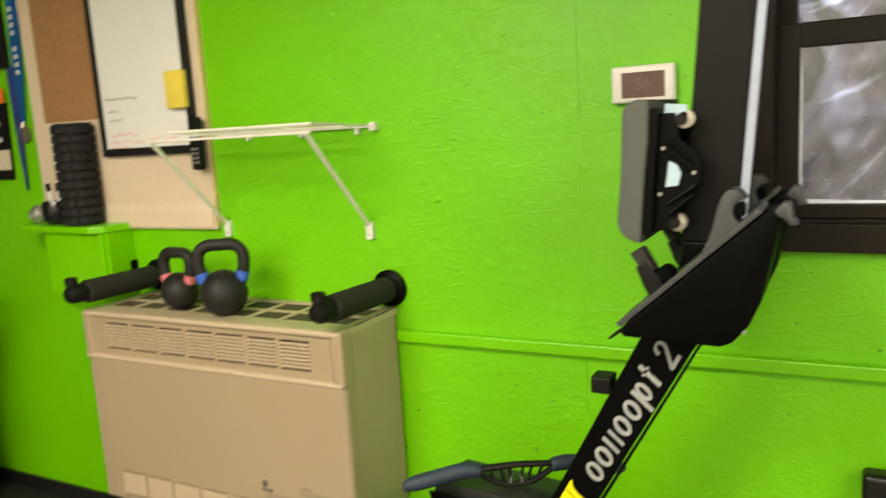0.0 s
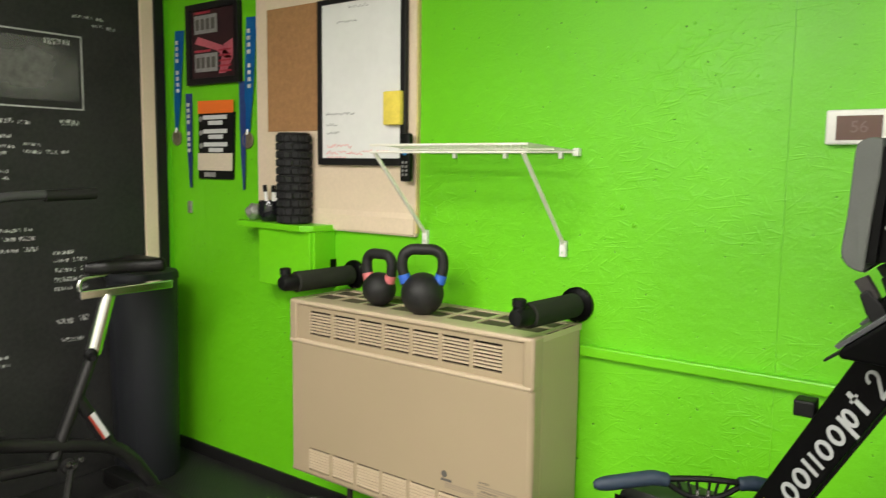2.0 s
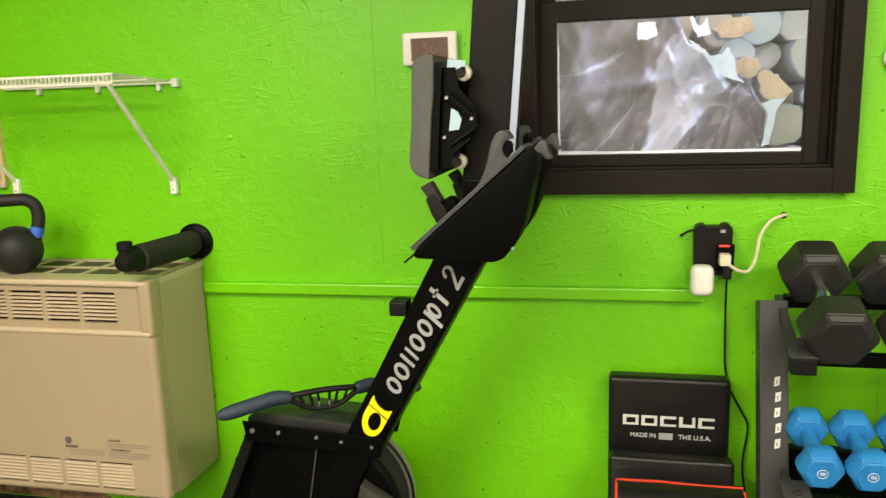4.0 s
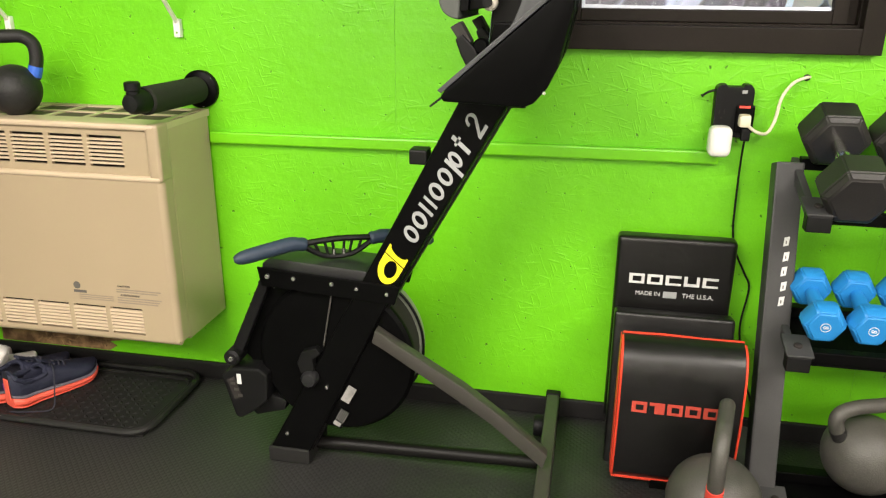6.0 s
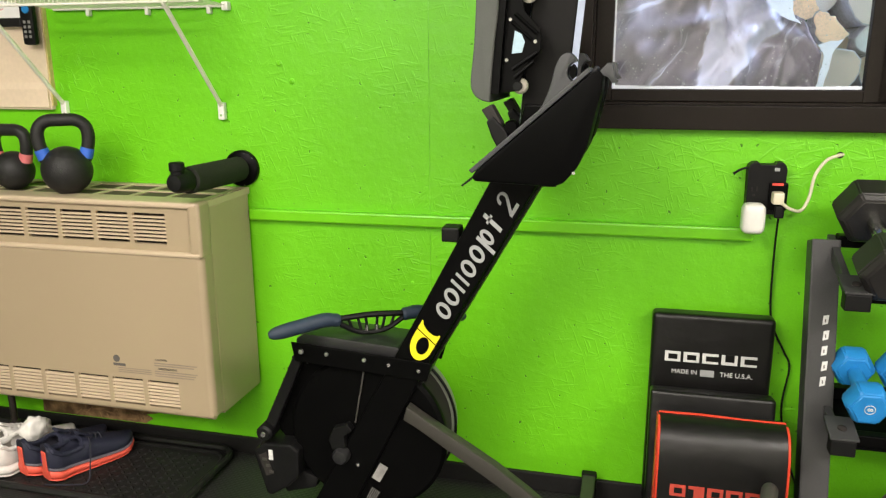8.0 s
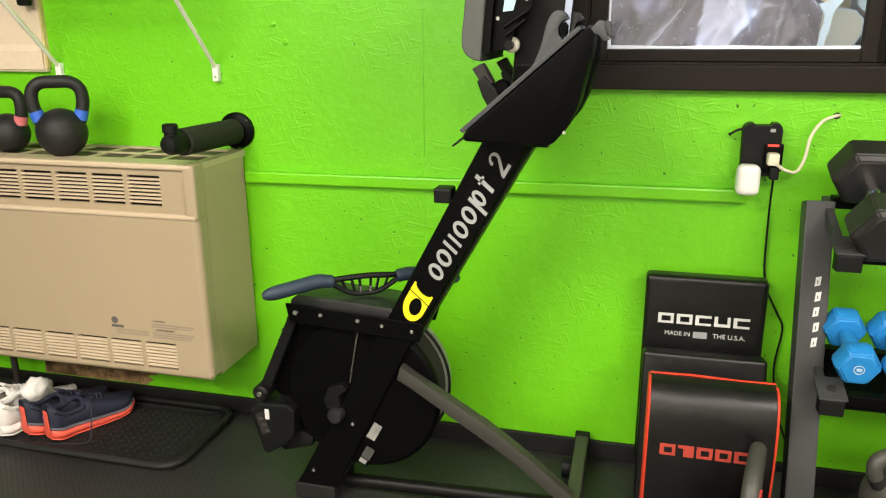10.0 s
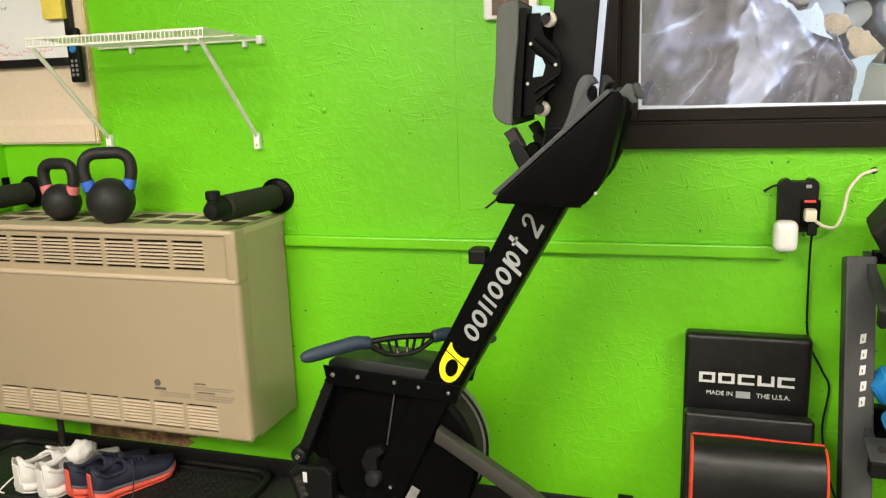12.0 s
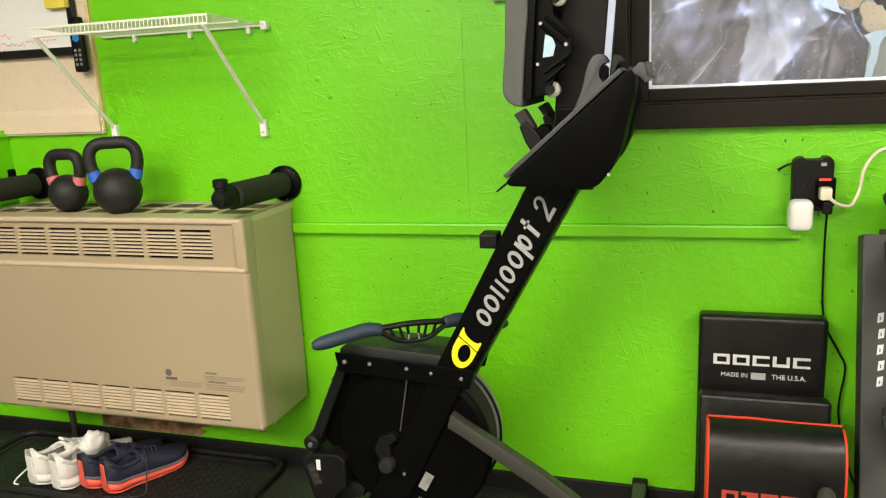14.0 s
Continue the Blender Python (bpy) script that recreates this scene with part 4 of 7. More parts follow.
for words, x, z in (("CAUTION", -0.974, 0.4275), ("AVERTISSEMENT", -0.956, 0.4005)):
    part("label_words", text_mesh(words, 0.0085, Matrix.Translation((x + 0.013, HY0 - 0.0008, z + 0.002)) @ FACING, 0.0003), INK, heater)
part("label_print", moved(bm, Matrix.Translation((0.013, -0.0015, 0.002))), LABEL_GREY, heater)
bm = lathe([(0.011, 0), (0.011, 0.0006)], (-1.108, HY0 + 0.0018, 0.422), (0, -1, 0), 16)
box(-1.120, -1.080, HY0 + 0.0012, HY0 + 0.0018, 0.400, 0.408, bm=bm)
part("maker_mark", moved(bm, Matrix.Translation((0, -0.0015, 0))), INK, heater, "small round dark mark")
single("gas_pipe", tube([(-1.70, 1.66, 0.0), (-1.70, 1.66, 0.262)], 0.011, 12, lathe([(0.018, 0), (0.018, 0.03)], (-1.70, 1.66, 0.03), (0, 0, 1), 8)), PIPE_IRON, (-1.70, 1.66, 0), "black iron gas pipe under the heater", "pipe", smooth=True)

# ---- padded wall arms ----
def wall_arm(x, zw, zf, dx, tab):
    arm = thing("padded_support", (x, WALL_Y, zw), "dark foam-padded arm bolted to the wall", "padded support", "padded wall supports")
    a, b = Vector((x, WALL_Y, zw)), Vector((x + dx, 1.415, zf))
    d = (b - a).normalized()
    part("wall_plate", lathe([(0.054, 0), (0.054, 0.012), (0.046, 0.018)], a - Vector((0, 0.0005, 0)), (0, -1, 0), 28), BLACK_SATIN, arm, smooth=True)
    part("foam_sleeve", lathe([(0.032, 0), (0.0365, 0.004), (0.0365, 0.255), (0.032, 0.26)], a + d * 0.025, d, 28), FOAM, arm, "dark foam sleeve", smooth=True)
    part("end_cap", lathe([(0.030, 0), (0.030, 0.01), (0.028, 0.045), (0.021, 0.058), (0.0, 0.061)], a + d * 0.286, d, 24), BLACK_PLASTIC, arm, smooth=True)
    part("end_knob", lathe([(0.016, 0), (0.017, 0.03), (0.020, 0.032), (0.020, 0.05), (0.016, 0.053)], a + d * 0.325, (0, 0, 1), 16), BLACK_PLASTIC, arm, smooth=True)
    for ang in (40, 160, 280):
        q = Vector((math.cos(radians(ang)) * 0.047, 0, math.sin(radians(ang)) * 0.047))
        part("bolt", lathe([(0.005, 0), (0.004, 0.004)], a + q - Vector((0, 0.012, 0)), (0, -1, 0), 8), STEEL, arm)
    if tab:
        part("bracket", box(x - 0.13, x - 0.10, WALL_Y - 0.03, WALL_Y - 0.0005, zw, zw + 0.05, 0.003), BLACK_SATIN, arm)


wall_arm(-0.822, 0.942, 0.948, -0.012, False)
wall_arm(-1.757, 0.946, 0.946, -0.025, True)

# ---- kettlebells ----
def kettlebell(x, y, z, r, height, band, turn, material, label):
    kb = thing("kettlebell", (x, y, z), label, "kettlebell", "kettlebells")
    c = Vector((x, y, z + r * 0.93))
    prof = [(r * 0.42, -r * 0.93)] + [(r * math.cos(radians(a)), r * math.sin(radians(a))) for a in range(-62, 91, 8)]
    part("ball", lathe(prof, c, (0, 0, 1), 36), material, kb, smooth=True)
    m = Matrix.Translation((x, y, z)) @ pose(0, 0, 0, 0, 0, turn)
    w = r * 1.02
    base, top = r * 1.62, height - 0.017
    path = smooth_path([(-w * 0.72, 0, base - 0.018), (-w * 0.92, 0, base + (top - base) * 0.35), (-w * 0.88, 0, base + (top - base) * 0.78), (-w * 0.55, 0, top), (0, 0, top + 0.002),
                        (w * 0.55, 0, top), (w * 0.88, 0, base + (top - base) * 0.78), (w * 0.92, 0, base + (top - base) * 0.35), (w * 0.72, 0, base - 0.018)], 6)
    part("handle", moved(tube(path, 0.0178, 14), m), material, kb, smooth=True)
    for s in (0, 1):
        seg = path[1:5] if s == 0 else path[-5:-1]
        part("colour_band", moved(tube(seg, 0.0192, 14), m), band, kb, smooth=True)
    return kb


kettlebell(-1.270, 1.548, 0.886, 0.0690, 0.222, BLUE_BAND, 32, IRON, "black iron kettlebell with blue bands on the heater")
kettlebell(-1.482, 1.578, 0.886, 0.0575, 0.188, PINK, 2, IRON, "small black iron kettlebell with pink bands")

# ---- rowing machine, stored on end ----
rower = thing("rowing_machine", (-0.15, 1.41, 0.008), "black rowing machine stored standing on end", "rowing machine")
NEAR, FAR = 1.340, 1.482
part("main_arm", prism([(-0.500, 0.05), (-0.395, 0.035), (-0.160, 0.513), (0.128, 1.02), (0.018, 1.02), (-0.166, 0.671)], NEAR, FAR, 0.005), BLACK_SATIN, rower)
part("arm_edge", prism([(-0.392, 0.045), (-0.386, 0.043), (-0.151, 0.51), (0.137, 1.02), (0.131, 1.02), (-0.157, 0.513)], NEAR + 0.02, FAR + 0.01), RAIL_DARK, rower)
part("rubber_foot", box(-0.505, -0.39, NEAR - 0.004, FAR + 0.004, 0.0085, 0.055, 0.006), RUBBER, rower)
part("side_plate", prism([(-0.497, 0.572), (-0.132, 0.548), (-0.146, 0.500), (-0.488, 0.522)], NEAR - 0.006, NEAR - 0.0005, 0.002), BLACK_SATIN, rower)
part("side_plate", prism([(-0.497, 0.572), (-0.132, 0.548), (-0.146, 0.500), (-0.488, 0.522)], FAR + 0.0005, FAR + 0.006, 0.002), BLACK_SATIN, rower)
part("top_housing", prism([(-0.492, 0.545), (-0.487, 0.578), (-0.465, 0.594), (-0.22, 0.578), (-0.19, 0.545)], NEAR + 0.004, FAR - 0.004, 0.006), HOUSING, rower, smooth=True)
for x, z in ((-0.470, 0.549), (-0.402, 0.548), (-0.304, 0.542), (-0.241, 0.535), (-0.165, 0.527), (-0.331, 0.252), (-0.449, 0.099)):
    big = x == -0.470
    part("bolt", lathe([(0.0075 if big else 0.0055, 0), (0.006 if big else 0.0045, 0.004), (0.002, 0.0045)], (x, NEAR - 0.006 if z > 0.5 else NEAR, z), (0, -1, 0), 14), STEEL, rower, "shiny steel bolt", smooth=True)
# flywheel and its housing
FC = Vector((-0.31, 0, 0.33))
part("flywheel_cover", lathe([(0.207, 0), (0.207, 0.012), (0.198, 0.020), (0.06, 0.024)], (FC.x, 1.374, FC.z), (0, -1, 0), 64), BLACK_MATT, rower, smooth=True)
part("flywheel_drum", lathe([(0.196, 0), (0.196, 0.085)], (FC.x, 1.376, FC.z), (0, 1, 0), 64), DARK_IN, rower, smooth=True)
part("cage_rim", lathe([(0.172, 0), (0.203, 0), (0.205, 0.012), (0.203, 0.034), (0.172, 0.034), (0.172, 0)], (FC.x, 1.464, FC.z), (0, 1, 0), 72, None, False), CAGE, rower, "smoky grey flywheel rim", smooth=True)
part("rim_edge", tube([(FC.x + 0.206 * math.cos(2 * math.pi * k / 72), 1.464, FC.z + 0.206 * math.sin(2 * math.pi * k / 72)) for k in range(72)], 0.004, 6, None, True), BLACK_PLASTIC, rower)
part("shroud", prism([(-0.485, 0.535), (-0.30, 0.535), (-0.31, 0.30), (-0.50, 0.235), (-0.572, 0.315)], 1.376, 1.452, 0.004), BLACK_MATT, rower)
for k in range(4):
    rr = 0.196 - 0.022 * k
    part("cage_wire", tube([(FC.x + rr * math.cos(2 * math.pi * j / 48), 1.505, FC.z + rr * math.sin(2 * math.pi * j / 48)) for j in range(48)], 0.003, 5, None, True), CAGE, rower)
part("damper_lever", prism([(-0.405, 0.318), (-0.39, 0.352), (-0.352, 0.366), (-0.340, 0.350), (-0.362, 0.333), (-0.360, 0.300), (-0.395, 0.290)], 1.328, 1.351, 0.003), BLACK_PLASTIC, rower)
part("hub_knob", lathe([(0.022, 0), (0.022, 0.018), (0.017, 0.026), (0.0, 0.028)], (-0.372, NEAR, 0.278), (0, -1, 0), 24), HOUSING, rower, smooth=True)
links = [Vector((-0.306, 1.346, 0.53)).lerp(Vector((-0.337, 1.346, 0.365)), k / 68) for k in range(69)]
part("chain", tube(links, [0.0027 if k % 2 else 0.0013 for k in range(69)], 6), GREY_TUBE, rower, "thin steel chain")
part("belt_arc", tube(smooth_path([(-0.462, 1.348, 0.515), (-0.44, 1.348, 0.532), (-0.40, 1.348, 0.535)], 5), 0.004, 6), GREY_TUBE, rower)
for cx, cz, w, h2, mt in ((-0.276, 0.232, 0.024, 0.050, PRINT_GREY), (-0.300, 0.160, 0.030, 0.058, BLACK_SATIN)):
    own = box(-w / 2, w / 2, -0.0006, 0.0006, -h2 / 2, h2 / 2)
    part("sticker", moved(own, Matrix.Translation((cx, 1.3478, cz)) @ pose(0, 0, 0, 0, 28, 0)), mt, rower)
bm = None
for k in range(5):
    bm = box(-0.026, 0.010, -0.0003, 0.0003, -0.010 + 0.005 * k, -0.0085 + 0.005 * k, bm=bm)
box(0.014, 0.027, -0.0003, 0.0003, -0.011, 0.009, bm=bm)
part("sticker_print", moved(bm, Matrix.Translation((-0.300, 1.3468, 0.160)) @ pose(0, 0, 0, 0, 118, 0)), PRINT_GREY, rower)
# monitor, folded down on its arm
part("monitor_arm", prism([(-0.492, 0.545), (-0.466, 0.54), (-0.565, 0.315), (-0.595, 0.322)], 1.346, 1.372, 0.004), BLACK_PLASTIC, rower)
bm = None
for k in range(6):
    t = k / 6
    bm = box(-0.499 - 0.085 * t - 0.004, -0.499 - 0.085 * t + 0.004, 1.348, 1.37, 0.52 - 0.19 * t - 0.008, 0.52 - 0.19 * t + 0.008, 0.002, bm)
part("arm_rib", bm, BLACK_PLASTIC, rower)
part("pivot", lathe([(0.022, 0), (0.022, 0.05), (0.016, 0.056)], (-0.583, 1.378, 0.314), (0, -1, 0), 20), BLACK_PLASTIC, rower, smooth=True)
part("pivot_bolt", lathe([(0.008, 0), (0.006, 0.004)], (-0.583, 1.3225, 0.314), (0, -1, 0), 12), STEEL, rower)
mon = part("monitor", prism([(-0.617, 0.262), (-0.585, 0.287), (-0.510, 0.292), (-0.488, 0.275), (-0.492, 0.20), (-0.525, 0.168), (-0.57, 0.138), (-0.585, 0.142)], 1.325, 1.455, 0.007), BLACK_PLASTIC, rower)
part("monitor_port", prism([(-0.600, 0.253), (-0.578, 0.264), (-0.560, 0.205), (-0.582, 0.196)], 1.3225, 1.3245), DARK_IN, mon)
for k in range(3):
    part("port", box(-0.590 + 0.009 * k, -0.577 + 0.009 * k, 1.3212, 1.3222, 0.240 - 0.017 * k, 0.248 - 0.017 * k), GREY_TUBE, mon)
part("monitor_label", box(-0.572, -0.560, 1.3236, 1.3244, 0.243, 0.272), WHITE_INK, mon)
part("monitor_back", prism([(-0.565, 0.17), (-0.495, 0.20), (-0.452, 0.185), (-0.46, 0.155), (-0.545, 0.13)], 1.36, 1.45, 0.008), BLACK_PLASTIC, rower, smooth=True)
# handle across the top
ha, hb = Vector((-0.512, 1.25, 0.622)), Vector((-0.098, 1.55, 0.602))
hd = hb - ha
def on_handle(t, up):
    return ha + hd * t + Vector((0, 0, up))
handle = part("handle_bar", tube(smooth_path([on_handle(0.34, 0.022), on_handle(0.5, 0.026), on_handle(0.66, 0.022)], 5), 0.008, 8), BLACK_PLASTIC, rower, smooth=True)
for pts in ([(0.0, -0.004), (0.1, 0.006), (0.2, 0.016), (0.27, 0.022), (0.34, 0.018)], [(1.0, -0.004), (0.9, 0.006), (0.8, 0.016), (0.73, 0.022), (0.66, 0.018)]):
    part("grip", tube(smooth_path([on_handle(*q) for q in pts], 5), [0.007, 0.0125, 0.0155, 0.017] + [0.0178] * 13 + [0.0165] * 3 + [0.014], 18), NAVY_GRIP, handle, "navy rubber grip", smooth=True)
part("handle_yoke", tube(smooth_path([on_handle(0.34, 0.010), on_handle(0.42, -0.014), on_handle(0.5, -0.020), on_handle(0.58, -0.014), on_handle(0.66, 0.010)], 5), 0.007, 8), BLACK_PLASTIC, handle, smooth=True)
for t in (0.38, 0.43, 0.47, 0.53, 0.57, 0.62):
    part("handle_rib", tube([on_handle(t, 0.022), on_handle(0.5 + (t - 0.5) * 0.75, -0.015)], 0.004, 6), BLACK_PLASTIC, handle)
for t in (0.475, 0.525):
    part("handle_pin", tube([on_handle(t, -0.018), on_handle(t, 0.0)], 0.005, 8), STEEL, handle)
# front leg and its cross foot
part("leg", prism([(-0.192, 0.438), (-0.152, 0.412), (0.028, 0.304), (0.108, 0.246), (0.240, 0.138), (0.230, 0.100), (0.098, 0.210), (0.008, 0.270), (-0.172, 0.386), (-0.202, 0.402)], 1.316, 1.349, 0.004), GREY_TUBE, rower, "grey painted steel leg", smooth=True)
part("leg_bracket", prism([(-0.215, 0.41), (-0.175, 0.40), (-0.15, 0.37), (-0.20, 0.355)], 1.375, 1.445, 0.004), RAIL_DARK, rower)
part("lower_bar", tube([(-0.43, 1.41, 0.035), (0.21, 1.41, 0.055)], 0.018, 12), RAIL_DARK, rower, smooth=True)
part("cross_foot", box(0.216, 0.252, 1.10, 1.715, 0.0085, 0.094, 0.006), GREY_TUBE, rower, "grey steel cross foot")
for y in (1.105, 1.708):
    part("foot_cap", box(0.213, 0.255, y - 0.012, y + 0.012, 0.0082, 0.098, 0.004), BLACK_PLASTIC, rower)
part("caster", lathe([(0.028, 0), (0.03, 0.005), (0.03, 0.022), (0.028, 0.027)], (0.188, 1.60, 0.045), (1, 0, 0), 20), BLACK_PLASTIC, rower, smooth=True)
# rail
def rail_x(z):
    return 0.0535 + (z - 1.0) * 0.0835
part("monorail", prism([(rail_x(0.98), 0.98), (rail_x(2.3), 2.3), (rail_x(2.3) + 0.096, 2.3), (rail_x(0.98) + 0.096, 0.98)], 1.362, 1.458, 0.004), RAIL_DARK, rower, "dark anodised rail")
part("rail_strip", prism([(rail_x(1.1) + 0.0965, 1.1), (rail_x(2.3) + 0.0965, 2.3), (rail_x(2.3) + 0.111, 2.3), (rail_x(1.1) + 0.111, 1.1)], 1.362, 1.366), RAIL_SILVER, rower, "bright steel strip")
part("rail_strip_back", prism([(rail_x(1.1) + 0.0965, 1.1), (rail_x(2.3) + 0.0965, 2.3), (rail_x(2.3) + 0.105, 2.3), (rail_x(1.1) + 0.105, 1.1)], 1.37, 1.458), RAIL_DARK, rower)
part("rail_track", prism([(rail_x(1.1) - 0.004, 1.1), (rail_x(2.3) - 0.004, 2.3), (rail_x(2.3) - 0.0005, 2.3), (rail_x(1.1) - 0.0005, 1.1)], 1.39, 1.43), RAIL_SILVER, rower)
# seat on the rail
side = smooth_path([(0.030, 1.420, 0), (0.008, 1.421, 0), (-0.010, 1.412, 0), (-0.016, 1.395, 0), (-0.019, 1.34, 0), (-0.022, 1.28, 0), (-0.028, 1.22, 0), (-0.027, 1.195, 0), (-0.016, 1.178, 0), (0.0, 1.170, 0), (0.012, 1.168, 0)], 4)
seat = part("seat", prism([(q.x, q.y) for q in side] + [(0.020, 1.28), (0.028, 1.35)], 1.275, 1.545, 0.005, seg=3), SEAT_GREY, rower, "grey foam seat pad", smooth=True)
part("seat_base", prism([(0.0125, 1.185), (0.0205, 1.28), (0.0305, 1.405), (0.046, 1.405), (0.036, 1.28), (0.030, 1.185)], 1.283, 1.537), BLACK_SATIN, seat)
part("seat_window", prism([(0.054, 1.266), (0.060, 1.312), (0.074, 1.305), (0.081, 1.289), (0.075, 1.268)], 1.2965, 1.2985), PALE_BLUE, seat, "pale blue gap in the seat frame")
part("roller_guard", prism([(0.048, 1.375), (0.052, 1.412), (0.088, 1.408), (0.09, 1.385)], 1.312, 1.316), PALE_BLUE, seat, "pale blue plastic guard")
for y0, y1 in ((1.30, 1.308), (1.512, 1.52)):
    part("seat_bracket", prism([(0.030, 1.185), (0.044, 1.395), (0.070, 1.395), (0.078, 1.350), (0.112, 1.315), (0.114, 1.272), (0.086, 1.245), (0.064, 1.190)], y0, y1, 0.002), BLACK_SATIN, seat)
    for z, x in ((1.383, 0.078), (1.200, 0.064)):
        part("roller", lathe([(0.013, 0), (0.0165, 0.003), (0.0165, 0.016), (0.013, 0.019)], (x + 0.006, y0 + (0.012 if y0 < 1.4 else -0.023), z), (0, 1, 0), 20), WHITE_WHEEL, seat, "white nylon roller", smooth=True)
        part("roller_cap", lathe([(0.010, 0), (0.009, 0.012)], (x + 0.002, y0 + (0.010 if y0 < 1.4 else -0.025), z), (0, -1, 0), 14), BLACK_PLASTIC, seat, smooth=True)
    for z, x in ((1.334, 0.050), (1.253, 0.043), (1.290, 0.102)):
        part("seat_bolt", lathe([(0.0042, 0), (0.0034, 0.003)], (x, y0, z), (0, -1, 0), 10), PEWTER, seat)
    for z0, z1, xa, xb in ((1.345, 1.305, 0.060, 0.106), (1.330, 1.292, 0.052, 0.096), (1.235, 1.268, 0.056, 0.106), (1.218, 1.25, 0.060, 0.100)):
        part("bracket_rib", tube([(xa, y0 - 0.002, z0), (xb, y0 - 0.002, z1)], 0.004, 8), BLACK_SATIN, seat, smooth=True)
# foot stretchers
for y0, y1 in ((1.205, 1.325), (1.470, 1.585)):
    fs = part("foot_stretcher", prism([(0.236, 1.236), (0.222, 1.228), (-0.004, 1.032), (-0.012, 1.020), (-0.004, 1.012), (0.156, 1.006), (0.176, 1.014), (0.202, 1.045), (0.220, 1.085), (0.243, 1.19), (0.245, 1.224)], y0, y1, 0.006), BLACK_MATT, rower, smooth=True)
    part("foot_plate", prism([(-0.010, 1.028), (0.222, 1.232), (0.216, 1.239), (-0.018, 1.034)], y0 + 0.004, y1 - 0.004, 0.002), FOOT_GREY, fs, "dark grey foot plate")
    part("tip_cap", prism([(0.232, 1.226), (0.252, 1.248), (0.262, 1.246), (0.266, 1.222), (0.274, 1.212), (0.262, 1.210), (0.252, 1.222)], y0 + 0.01, y0 + 0.045, 0.002), FOOT_GREY, fs, smooth=True)
    hx = 0.0 if y0 < 1.4 else 0.008
    blade = smooth_path([(0.106, 1.135, 0), (0.128, 1.168, 0), (0.142, 1.204, 0), (0.150, 1.238, 0), (0.160, 1.259, 0), (0.172, 1.267, 0), (0.184, 1.263, 0), (0.193, 1.250, 0)], 4)
    scoop = smooth_path([(0.193, 1.250, 0), (0.183, 1.247, 0), (0.176, 1.238, 0), (0.175, 1.225, 0), (0.182, 1.214, 0), (0.196, 1.208, 0)], 4)[1:]
    part("heel_cup", prism([(q.x + hx, q.y) for q in blade + scoop], y0 + 0.028, y0 + 0.080, 0.003), FOOT_GREY, fs, "grey heel cup", smooth=True)
    # Solid black oval fills the notch, standing for its shade.
    part("notch_shade", prism([(0.178 + hx, 1.238), (0.185 + hx, 1.245), (0.190 + hx, 1.238), (0.190 + hx, 1.222), (0.184 + hx, 1.216), (0.178 + hx, 1.226)], y0 + 0.034, y0 + 0.074), BLACK_MATT, fs)
    part("foot_strap", prism([(0.003, 1.155), (0.022, 1.166), (0.026, 1.162), (0.046, 1.128), (0.026, 1.114), (0.020, 1.130)], y0 + 0.030, y0 + 0.066, 0.002), STRAP, fs, "dark webbing strap")
    part("strap_buckle", prism([(0.014, 1.132), (0.028, 1.143), (0.054, 1.116), (0.066, 1.090), (0.042, 1.072), (0.026, 1.100)], y0 + 0.024, y0 + 0.074, 0.004), BLACK_PLASTIC, fs)
    part("strap_loop", lathe([(0.012, 0), (0.015, 0.004), (0.015, 0.03), (0.012, 0.034)], (0.064, y0 + 0.03, 1.120), (0, 1, 0), 16), BLACK_MATT, fs, smooth=True)
    part("strap_tail", prism([(-0.040, 0.998), (-0.036, 0.996), (0.008, 1.030), (0.004, 1.034)], y0 + 0.03, y0 + 0.06), BLACK_PLASTIC, fs)
part("rail_joint", prism([(0.04, 1.0), (0.075, 1.16), (0.16, 1.16), (0.15, 1.0)], 1.345, 1.475, 0.004), BLACK_SATIN, rower)
part("arm_clip", box(-0.112, -0.070, 1.35, 1.40, 0.845, 0.880, 0.005), BLACK_PLASTIC, rower)
part("joint_bolt", lathe([(0.0035, 0), (0.003, 0.003)], (0.196, 1.204, 1.036), (0, -1, 0), 10), STEEL, rower)
# decals on the arm
U, V = Vector((0.489, 0, 0.873)), Vector((-0.873 + 0.489 * 0.22, 0, 0.489 + 0.873 * 0.22))
def decal(p0, u0, v0, u1, v1, own):
    c = [p0 + U * u0 + V * v0, p0 + U * u1 + V * v0, p0 + U * u1 + V * v1, p0 + U * u0 + V * v1]
    return prism([(q.x, q.z) for q in c], NEAR - 0.0012, NEAR - 0.0004, 0, own)
def decal_oval(p0, a, b, own, hole=0.0, n=28, start=0, stop=360, lift=0.0):
    pts = [p0 + U * a * math.cos(radians(start + (stop - start) * k / n)) + V * b * math.sin(radians(start + (stop - start) * k / n)) for k in range(n + 1)]
    inn = [p0 + U * a * hole * math.cos(radians(start + (stop - start) * k / n)) + V * b * (hole + (1 - hole) * 0.35) * math.sin(radians(start + (stop - start) * k / n)) for k in range(n + 1)]
    ya, yb = NEAR - 0.0012 - lift, NEAR - 0.0004 - lift
    if hole == 0.0:
        return prism([(q.x, q.z) for q in pts[:-1]], ya, yb, 0, own)
    full = abs(stop - start) >= 360
    cols = [[own.verts.new((q.x, yy, q.z)) for q, yy in ((pts[k], ya), (inn[k], ya), (inn[k], yb), (pts[k], yb))] for k in range(n if full else n + 1)]
    for k in range(n):
        c0, c1 = cols[k], cols[(k + 1) % len(cols)]
        for j in range(4):
            own.faces.new((c0[j], c0[(j + 1) % 4], c1[(j + 1) % 4], c1[j]))
    return own
